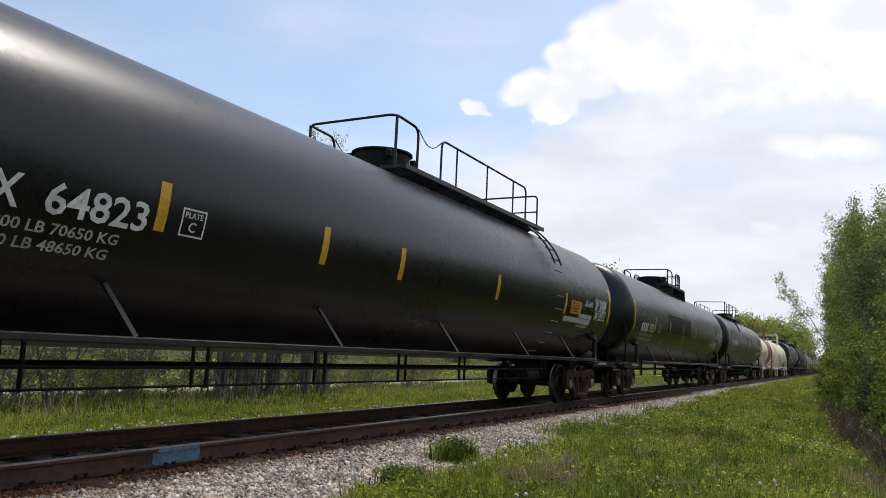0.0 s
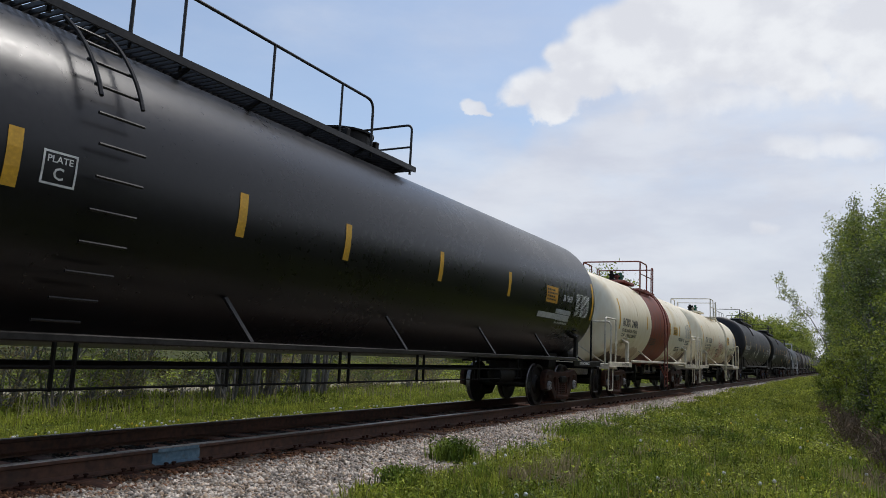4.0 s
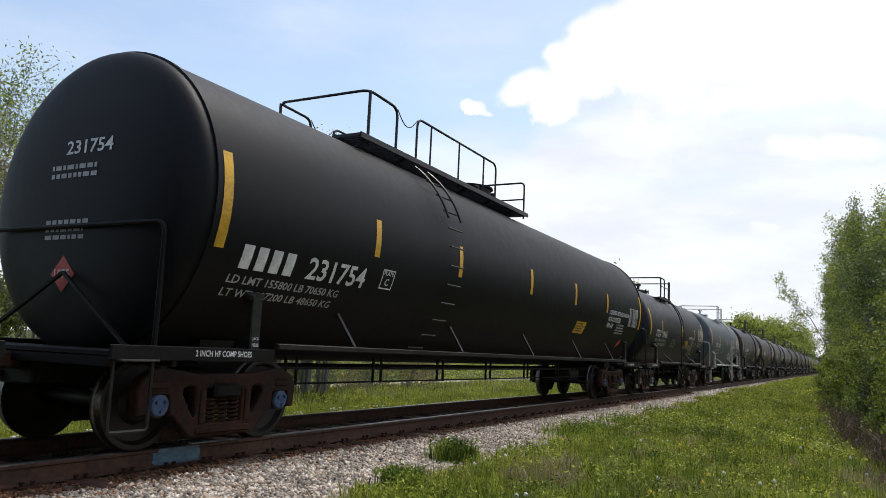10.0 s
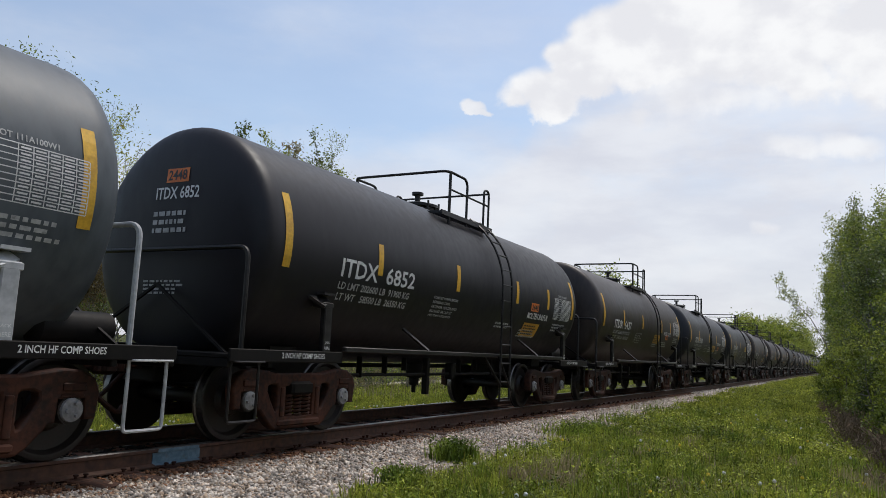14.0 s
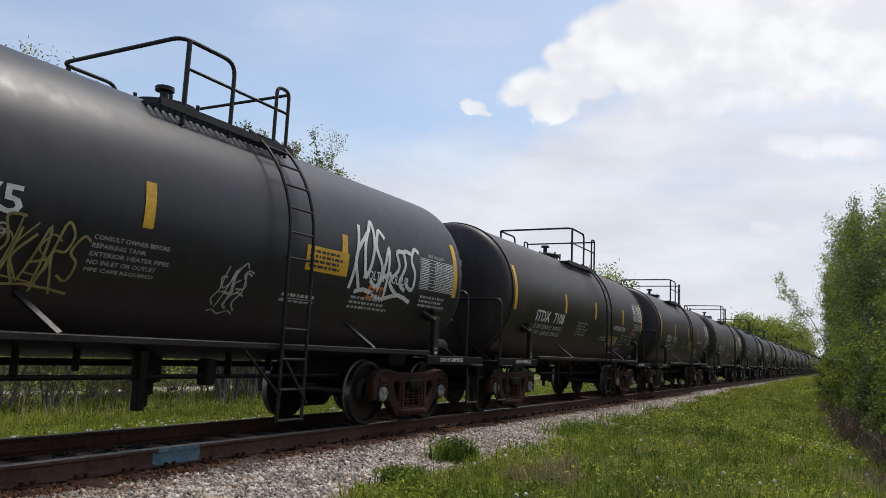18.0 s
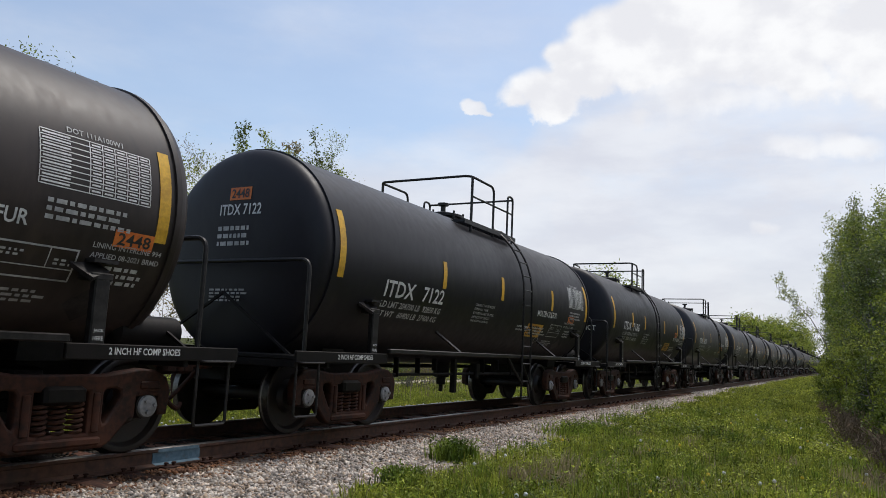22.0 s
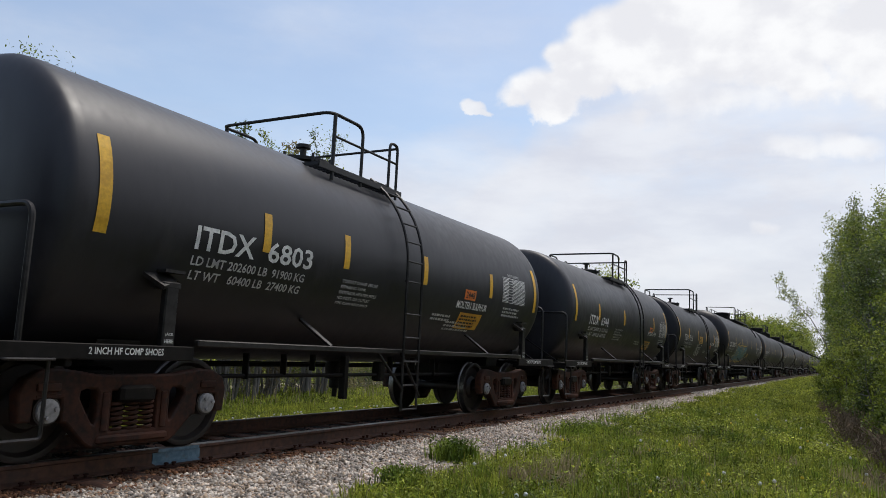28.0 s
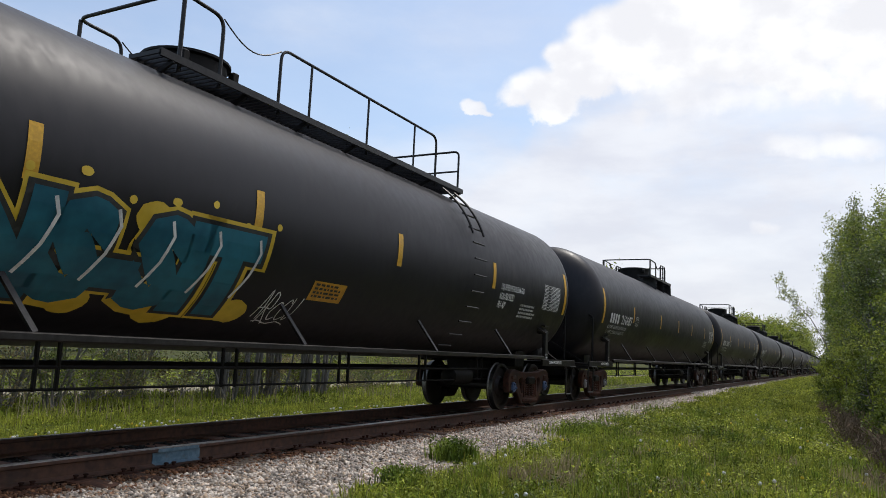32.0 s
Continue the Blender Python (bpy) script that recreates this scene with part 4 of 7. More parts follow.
def top_gear(car, spec, steel):
    R, zc, kind = spec["R"], spec["zc"], spec["kind"]
    top = zc + R
    if kind != "lpg":
        # a short deck round the hatch, with hooped handrails
        wide_deck = spec.get("rim") or spec.get("valves")
        x0, x1, y = -0.62 if wide_deck else -0.47, 1.4 if wide_deck else 1.24, 0.98
        h1, g1 = (0.45, 1.14) if wide_deck else (0.3, 1.02)
        at = pose(spec["ladder"] + spec.get("off", 0.0) - 1.0 + spec.get("deck_off", 0.0), 0, 0)
        zb = zc + math.sqrt(R * R - y * y) + 0.12
        zt = spec.get("deck_top", 4.32 if spec.get("rim") else 4.205)
        part("manway_hatch", kept("hatch", hatch_mesh), steel, car, at @ pose(0.2, 0, top - 0.06))
        for s in (-1, 1):
            a, b = sorted((s * 0.55, s * 1.0))
            part("walkway", kept(("walk", x0, x1, s, zb), lambda: grating_mesh(x0 - 0.22, x1 + 0.12, a, b, zb + 0.06)), steel, car, at)
            part("handrail", kept(("hoop", zt, s, zb, x0), lambda: Geo().tube(rounded([(x0, 0, zt), (x0, s * y, zt), (h1, s * y, zt), (h1, s * y, zb - 0.05)], 0.16, 5), 0.024, 8).tube([(x0 + 0.1, s * y, zt), (x0 + 0.1, s * y, zb - 0.1)], 0.027, 8).mesh("handrail")), steel, car, at)
            part("handrail", kept(("hoop2", zt, s, zb, x1), lambda: Geo().tube(rounded([(g1, s * y, zb - 0.05), (g1, s * y, zt - 0.02), (x1, s * y, zt - 0.02), (x1, s * y, zb - 0.05)], 0.09, 4), 0.022, 8).mesh("handrail")), steel, car, at)
            part("midrail", kept(("mid", s, zb, zt, x0), lambda: Geo().tube([(x0 + 0.1, s * y, (zb + zt) / 2 + 0.1), (x1, s * y, (zb + zt) / 2 + 0.1)], 0.017, 6).mesh("rail")), steel, car, at)
        part("crossrail", kept(("cross", zb, zt, x1), lambda: Geo().tube([(x1, -y, zt - 0.06), (x1, y, zt - 0.06)], 0.02, 8).mesh("rail")), steel, car, at)
        part("far_grab", kept(("fgrab", zb), lambda: Geo().tube(rounded([(-1.5, 0.75, zb + 0.2), (-1.45, 0.75, zb + 0.45), (-0.9, 0.75, zb + 0.45), (-0.75, 0.75, zb)], 0.12, 4), 0.02, 8).mesh("rail")), steel, car, at)
        for i, vx in enumerate(spec.get("valves", ())):
            part("valve", kept("valve", valve_mesh), GREENVALVE if i == 1 else FRAME, car, at @ pose(vx, 0.1 * (-1) ** i, top + 0.14))
        if spec.get("valves"):
            part("valve_plate", box_beam(-0.5, 0.9, -0.45, 0.45, top + 0.02, top + 0.12, 0.02), steel, car, at)
    else:
        hx = spec.get("dome", 0.0)
        h0, h1, r0, r1, gate, w0 = spec.get("rails", (-1.0, -0.25, 0.6, 4.95, 5.8, -0.6))
        up = spec.get("raised", 0.0)
        part("valve_housing", kept(("housing", up), lambda: housing_mesh(0.56 if up else 0.48, 0.52 if up else 0.42)), FRAME, car, pose(hx, 0, top - 0.03))
        y = 0.85
        zb = zc + math.sqrt(R * R - y * y) + 0.12 + up
        zt = top + 0.72
        wx0, wx1 = spec.get("deck_span", (min(w0, gate), max(w0, gate)))
        key = (h0, h1, r0, r1, gate, w0, zb)
        for s in (-1, 1):
            a, b = sorted((s * 0.5, s * 0.95))
            part("walkway", kept(("lwalk", key, s), lambda: grating_mesh(wx0, wx1, a, b, zb + 0.08)), steel, car)
            if up:
                part("kick_post", kept(("lkick", s, zb, zt), lambda: Geo().box(-0.05, 0.05, s * 0.86 - 0.02, s * 0.86 + 0.02, zb, zt, 0.006).mesh("post")), steel, car, pose(h0, 0, 0))
                for px in (-0.72, 0.62, 1.92):
                    rim = [(s * 0.97, zb + 0.05), (s * 0.3, zb + 0.05), (s * 0.45, zc + math.sqrt(R * R - 0.2)), (s * 0.75, zc + math.sqrt(R * R - 0.5625)), (s * 0.99, zc + math.sqrt(R * R - 0.98) - 0.02)]
                    part("gusset", kept(("lgus", s, zb), lambda: Geo().add([(e, y_, z_) for e in (-0.015, 0.015) for y_, z_ in rim], [(0, 1, 2, 3, 4), (9, 8, 7, 6, 5)] + [(k, k + 5, (k + 1) % 5 + 5, (k + 1) % 5) for k in range(5)]).mesh("gusset")), steel, car, pose(px, 0, 0))
            for px in np.arange(wx0 + 0.2, wx1, 1.1) if not up else ():
                part("bracket", kept(("lbr", s, zb), lambda: Geo().bar((0, s * 0.92, zb + 0.05), (0, s * 0.70, zc + math.sqrt(R * R - 0.49) - 0.02), 0.05, 0.03, (1, 0, 0)).mesh("bracket")), steel, car, pose(float(px), 0, 0))
            part("handrail", kept(("lhoop", key, s), lambda: Geo().tube(rounded([(h0, 0, zt), (h0, s * y, zt), (h1, s * y, zt - 0.03), (h1, s * y, zb)], 0.16, 5), 0.022, 8).tube([(h0 + 0.04, s * y, zt), (h0 + 0.04, s * y, zb)], 0.024, 8).mesh("handrail")), steel, car)
            if r1 > r0:
                part("handrail", kept(("lrail", key, s), lambda: Geo().tube(rounded([(r0, s * y, zb), (r0, s * y, zt), (r1, s * y, zt), (r1, s * y, zb)], 0.16, 5), 0.02, 8).mesh("handrail")), steel, car)
                for k in range(1, 4):
                    part("rail_post", kept(("lpost", s, zb, zt), lambda: Geo().tube([(0, s * y, zb), (0, s * y, zt)], 0.018, 6).mesh("post")), steel, car, pose(r0 + (r1 - r0) * (k - 0.55) / 3.0, 0, 0))
                part("chain", kept(("chain", key, s), lambda: Geo().tube([(h1 + (r0 - h1) * i / 10, s * y, zt - 0.04 - 0.2 * math.sin(math.pi * i / 10)) for i in range(11)], 0.009, 5).mesh("chain")), steel, car)
        part("end_gate", kept(("lgate", key), lambda: Geo().tube(rounded([(gate, -y, zb), (gate, -y, zt - 0.03), (gate, y, zt - 0.03), (gate, y, zb)], 0.1, 4), 0.02, 8).tube([(gate, -y, zt - 0.4), (gate, y, zt - 0.4)], 0.017, 6).mesh("gate")), steel, car)


# ---- what each car carries ----
def stripes(R, zc, H, xs, half_angle=9.0, tall=17.0, ink=YELLOW, mid=3.0, ends=None):
    """Reflector strips: tall ones near the heads, short ones between."""
    out = []
    for x in ends or (-H + 0.06, H - 0.2):
        out.append(("side", "reflector_strip", ("box", 0.13, R * radians(2 * tall)), x, -tall + (5.5 if mid > 0 else -1.0), R, zc, ink, ""))
    for x in xs:
        out.append(("side", "reflector_strip", ("box", 0.12, R * radians(2 * half_angle)), x, -half_angle + mid, R, zc, ink, ""))
    return out


def sulfur_marks(R, zc, H, depth, power, word, number, ink=WHITE, cargo="MOLTEN SULFUR", extra=(), old=True, seed=0, xs=(-3.05, -0.75, 2.05, 3.5), low=-12.0, cargo_at=(2.5, -10.5), grid_at=(4.1, -8.0), word_at=(-3.95, 0.84, -2.9, 0.78), loads=None, head=None):
    rnd = random.Random(seed)
    a, b = loads or ("LD LMT %d LB  %d KG" % rnd.choice(((202600, 91900), (204500, 92750), (204700, 92850))), "LT WT   %d LB  %d KG" % rnd.choice(((60400, 27400), (58600, 26600), (58500, 26550))))
    soft = FAINT if ink is WHITE else ink
    m = stripes(R, zc, H, xs, 8.8, 18.0, YELLOW, 1.0, (-H + 0.17, H - 0.13))
    m += [("side", "reporting_mark", ("text", word, 0.235, word_at[1]), word_at[0], low, R, zc, ink, ""),
          ("side", "car_number", ("text", number, 0.235, word_at[3]), word_at[2], low, R, zc, ink, ""),
          ("side", "load_limit_line", ("text", a, 0.10, 1.75), word_at[0], low - 6.6, R, zc, soft, ""),
          ("side", "light_weight_line", ("text", b, 0.10, 1.7), word_at[0] + 0.03, low - 12.6, R, zc, soft, ""),
          ("side", "cargo_name", ("text", cargo, 0.125, 1.16), cargo_at[0], cargo_at[1], R, zc, ink, ""),
          ("side", "test_table", ("grid", 1.08, 0.46, 6, 9), grid_at[0], grid_at[1], R, zc, WHITE if ink is WHITE else FAINT, "white ruled table of test dates"),
          ("side", "spec_heading", ("text", "DOT 111A100W1", 0.055, 0.55), grid_at[0] + 0.25, grid_at[1] + 20.0, R, zc, soft, ""),
          ("side", "owner_notice", ("block", ("CONSULT OWNER BEFORE", "REPAIRING TANK", "EXTERIOR HEATER PIPES", "NO INLET OR OUTLET", "PIPE CAPS REQUIRED"), 0.042, 0.85), -1.45 if not old else -1.0, -27, R, zc, soft, "") if ink is WHITE else ("side", "small_print", ("bars", 0.95, 0.26, 4, 5), -1.45, -27, R, zc, soft, ""),
          ("side", "small_print", ("bars", 0.9, 0.2, 3, 7), grid_at[0] + 0.1, grid_at[1] - 11.0, R, zc, soft, ""),
          ("side", "small_print", ("bars", 0.7, 0.14, 2, 9), 1.1, -29, R, zc, soft, ""),
          ("side", "small_print", ("bars", 0.95, 0.2, 3, 8), cargo_at[0] - 0.15, cargo_at[1] - 17.0, R, zc, soft, "")]
    if old and number != "7156":
        cx = cargo_at[0] + 0.95
        m += [("side", "plate_frame", ("frame", 0.72, 0.30, 0.016), cx, -32.0, R, zc, soft, ""), ("side", "plate_rule", ("box", 0.70, 0.010), cx + 0.01, -27.6, R, zc, soft, ""), ("side", "plate_rule", ("box", 0.010, 0.17), cx + 0.46, -27.2, R, zc, soft, ""),
              ("side", "small_print", ("bars", 0.18, 0.07, 2, 2), cx + 0.05, -24.5, R, zc, soft, ""), ("side", "small_print", ("bars", 0.14, 0.07, 2, 5), cx + 0.52, -26.0, R, zc, soft, ""), ("side", "small_print", ("bars", 0.7, 0.15, 3, 14), cx - 0.05, -41.5, R, zc, FAINT, ""),
              ("side", "code_panel", ("box", 0.42, 0.15), cx + 1.0, -16.5, R, zc, ORANGE, "orange panel"), ("side", "code_number", ("text", "2448", 0.11, 0.35), cx + 1.035, -15.7, R + 0.003, zc, BLACKINK, ""),
              ("side", "lining_notice", ("block", ("LINING INTERLINE 994", "APPLIED 08-2021 BRMD"), 0.05, 0.72), cx + 0.82, -21.5, R, zc, soft, ""), ("side", "small_print", ("bars", 0.42, 0.2, 3, 17), cx + 1.0, -31.0, R, zc, FAINT, ""),
              ("side", "placard_holder", ("diamond", 0.2), cx + 0.78, -49.0, R, zc, EDGE, "dark empty placard holder"), ("side", "mark_frame", ("diamond", 0.12, 0.014), cx - 0.55, -41.0, R, zc, soft, "")]
    m += list(extra)
    if ink is WHITE:
        m += [("end", "code_panel", ("box", 0.36, 0.17), 0.12, zc + 0.66, 0.008, ORANGE, "orange panel"), ("end", "code_number", ("text", "2448", 0.125, 0.3), 0.09, zc + 0.685, 0.012, BLACKINK, "")]
    m += [("end", "reporting_mark", ("text", word + " " + number, 0.15, 0.70), 0.27, zc + 0.46, 0.006, ink, ""),
          ("end", "small_print", ("bars", 0.7, 0.18, 4, 12), 0.35, zc - 0.66, 0.006, FAINT, "")]
    if head:
        for k, line in enumerate(head):
            m.append(("end", "capacity_line", ("text", line, 0.072, 0.034 * len(line)), 0.28, zc + 0.28 - 0.115 * k, 0.006, soft, ""))
    else:
        m.append(("end", "small_print", ("bars", 0.6, 0.3, 3, 11), 0.28, zc + 0.06, 0.006, soft, ""))
    return m




def code_panel(R, zc, x, low, mat_=ORANGE):
    """The small orange panel with the substance number."""
    return [("side", "code_panel", ("box", 0.42, 0.17), x, low, R, zc, mat_, "orange panel"), ("side", "code_number", ("text", "2448", 0.115, 0.34), x + 0.04, low + 1.1, R + 0.003, zc, BLACKINK, "")]


def decal(R, zc, x, low, w=0.75, h=0.38, ink=AMBER):
    """The yellow emergency notice, its lines as bars."""
    return [("side", "notice_decal", ("box", w, h), x, low, R, zc, ink, "yellow emergency notice"), ("side", "notice_print", ("bars", w * 0.86, h * 0.8, 4, 21), x + w * 0.07, low + 1.8, R + 0.003, zc, BLACKINK, "")]


def placard(R, zc, x, low, s=0.17, ink=WHITE):
    return [("side", "placard", ("diamond", s), x, low, R, zc, ink, "diamond hazard placard"), ("side", "placard_edge", ("diamond", s, 0.02), x, low, R + 0.003, zc, BLACKINK, "")]


def lpg_marks(R, zc, H, depth, power, word, number, ink=WHITE, xs=(-6.2, -2.5, 0.6, 3.4, 6.6), plate=True, lettered=True, extra=(), mid=-3.0, low=-16.0):
    m = stripes(R, zc, H, xs, 8.5, 17.0, YELLOW, mid)
    n0 = xs[0] - 0.12 - 0.195 * len(number)
    if lettered:
        m.append(("side", "reporting_mark", ("text", word, 0.27, 0.88), n0 - 1.12, low, R, zc, ink, ""))
    else:
        for k in range(4):
            m.append(("side", "reporting_mark", ("box", 0.15, 0.26), n0 - 1.12 + 0.235 * k, low, R, zc, ink, ""))
    m += [("side", "car_number", ("text", number, 0.27, 0.195 * len(number)), n0, low, R, zc, ink, ""),
          ("side", "load_limit_line", ("text", "LD LMT 155800 LB 70650 KG", 0.10, 1.9), n0 - 1.2, low - 6.0, R, zc, FAINT if ink is WHITE else ink, ""),
          ("side", "light_weight_line", ("text", "LT WT 107200 LB 48650 KG", 0.10, 1.85), n0 - 1.2, low - 11.5, R, zc, FAINT if ink is WHITE else ink, ""),
          ("side", "test_table", ("grid", 0.95, 0.5, 6, 9), H - 1.45, -16.5, R, zc, WHITE, "white ruled table of test dates"),
          ("side", "small_print", ("bars", 0.9, 0.3, 4, 4), H - 2.6, -26.0, R, zc, FAINT, "")]
    if plate:
        p0 = xs[0] + (0.68 if number == "592" else 0.3)
        m += [("side", "plate_frame", ("frame", 0.3, 0.27, 0.018), p0, low + 1.5, R, zc, WHITE, ""), ("side", "plate_word", ("text", "PLATE", 0.055, 0.22), p0 + 0.04, low + 8.2, R, zc, WHITE, ""), ("side", "plate_letter", ("text", "C", 0.1), p0 + 0.105, low + 3.2, R, zc, WHITE, "")]
    m += list(extra)
    m += [("end", "reporting_mark", ("text", number, 0.15, 0.72), 0.25, zc + 0.45, 0.006, ink, ""),
          ("end", "small_print", ("bars", 0.7, 0.18, 2, 15), 0.45, zc + 0.2, 0.006, FAINT, ""),
          ("end", "small_print", ("bars", 0.8, 0.24, 3, 16), 0.45, zc - 0.45, 0.006, FAINT, ""),
          ("end", "placard", ("diamond", 0.19), 0.30, zc - 1.0, 0.006, PLACARD_RED, "red diamond placard"),
          ("end", "placard_number", ("text", "1075", 0.1, 0.24), 0.23, zc - 0.86, 0.012, WHITE, "")]
    return m


SULFUR = dict(kind="sulfur", shift=-0.12, off=-0.2, R=1.40, zc=2.275, H=5.25, half=6.47, depth=0.33, power=3.3, truck=4.4, braces=(-1.95, 2.6), ladder=1.0, lad_top=58, group="tank cars of the train")
GAS = dict(kind="lpg", R=1.53, zc=2.5, H=9.4, half=10.7, depth=0.66, power=2.15, truck=8.45, braces=(-6.2, -3.0, 0.3, 3.5, 6.4), ladder=4.9, lad_top=55, group="tank cars of the train", rail_top=2.2)


def sulfur(word, number, paint, label, old=False, **more):
    s = dict(SULFUR, paint=paint, label=label, rim=old)
    cargo, ink, seed = more.pop("cargo", "MOLTEN SULFUR"), more.pop("ink", WHITE), more.pop("seed", 0)
    extra = list(more.pop("extra", ()))
    pan, dec, dec_ink = more.pop("pan", (2.85, -16.5)), more.pop("dec", (1.1, -24.0)), more.pop("dec_ink", AMBER)
    if pan:
        extra += code_panel(s["R"], s["zc"], *pan)
    extra += decal(s["R"], s["zc"], *dec, 0.85, 0.3, dec_ink)
    told = {k: more.pop(k) for k in ("xs", "low", "cargo_at", "grid_at", "word_at", "loads", "head") if k in more}
    if old:
        told = dict(dict(xs=(-2.1, 0.1, 1.41, 3.02), low=-18.5, cargo_at=(2.3, -14.0), grid_at=(4.36, 1.0), word_at=(-3.92, 0.82, -2.85, 0.66)), **told)
    s.update(more)
    s["marks"] = sulfur_marks(s["R"], s["zc"], s["H"], s["depth"], s["power"], word, number, ink, cargo, extra, old, seed, **told)
    return s


def gas(word, number, paint, label, **more):
    s = dict(GAS, paint=paint, label=label)
    extra, lettered, xs = list(more.pop("extra", ())), more.pop("lettered", True), more.pop("xs", (-6.2, -2.5, 0.6, 3.4, 6.6))
    mid, low = more.pop("mid", -3.0), more.pop("low", -16.0)
    s.update(more)
    s["marks"] = lpg_marks(s["R"], s["zc"], s["H"], s["depth"], s["power"], word, number, WHITE, xs, True, lettered, extra, mid, low)
    return s


R_, Z_, RG, ZG = SULFUR["R"], SULFUR["zc"], GAS["R"], GAS["zc"]


LOOPS = ([[(0, 1), (0.05, 0.3), (0.3, 0), (0.55, 0.3), (0.6, 1.05)]], [[(0.6, 0.85), (0.3, 1), (0, 0.5), (0.3, 0), (0.68, 0.2)]], [[(0.02, 1.1), (0, -0.05)], [(0.6, 1), (0.05, 0.45), (0.65, -0.1)]], [[(0, 0), (0.3, 1.1), (0.6, -0.1)], [(0.05, 0.35), (0.65, 0.45)]],
         [[(0, -0.1), (0.05, 1), (0.5, 0.9), (0.45, 0.55), (0.08, 0.5), (0.7, -0.15)]], [[(0.6, 0.9), (0.2, 1), (0.05, 0.7), (0.5, 0.4), (0.45, 0.05), (-0.05, 0.12)]], [[(0.3, 1), (0, 0.5), (0.3, 0), (0.6, 0.5), (0.3, 1), (0.15, 0.8)]], [[(0.6, 0.95), (0.1, 0.9), (0.35, 0.55), (0.05, 0.2), (0.62, 0)]])


def scrawl(seed, n, w, h):
    """Loose spray-can writing: slanting, overlapping loops that spell nothing."""
    rnd = random.Random(seed)
    lines = []
    for k in range(n):
        wide, tall = w / n * rnd.uniform(1.3, 1.9), h * rnd.uniform(0.75, 1.15)
        x0, z0 = w * k / n + rnd.uniform(-0.02, 0.02), h * rnd.uniform(-0.08, 0.12)
        for ln in rnd.choice(LOOPS):
            pts = [((q[0] + 0.28 * q[1]) * wide + x0 + rnd.gauss(0, 0.035 * wide), q[1] * tall + z0 + rnd.gauss(0, 0.03 * tall)) for q in ln]
            ext = [pts[0]] + pts + [pts[-1]]
            smooth = []
            for i in range(1, len(ext) - 2):
                a, b, c, d = ext[i - 1:i + 3]
                for j in range(6):
                    t = j / 6
                    smooth.append(tuple(0.5 * (2 * b[e] + (c[e] - a[e]) * t + (2 * a[e] - 5 * b[e] + 4 * c[e] - d[e]) * t * t + (3 * b[e] - a[e] - 3 * c[e] + d[e]) * t ** 3) for e in (0, 1)))
            lines.append(smooth + [pts[-1]])
    lines.append([(w * 0.1 + w * 0.9 * i / 8, -h * 0.12 + 0.06 * h * math.sin(i * 1.3)) for i in range(9)])
    return lines


def spray(x, low, seed, n, w, h, mat_, thick=0.03, label="spray-painted scrawl"):
    return ("stroke", x, low, seed, n, w, h, mat_, thick, label)


def shrunk(spec, k):
    """The same car with all that lies along it drawn together by k."""
    out = dict(spec)
    for key in ("H", "half", "truck", "ladder", "dome"):
        if key in out:
            out[key] = out[key] * k
    for key in ("braces", "band", "seams", "rails", "deck_span", "valves"):
        if key in out:
            out[key] = tuple(q * k for q in out[key])
    out["marks"] = [m if m[0] == "end" else (*m[:3], m[3] * k, *m[4:]) for m in out["marks"]]
    out["spray"] = [(q[0], q[1] * k, *q[2:]) for q in out.get("spray", ())]
    return out


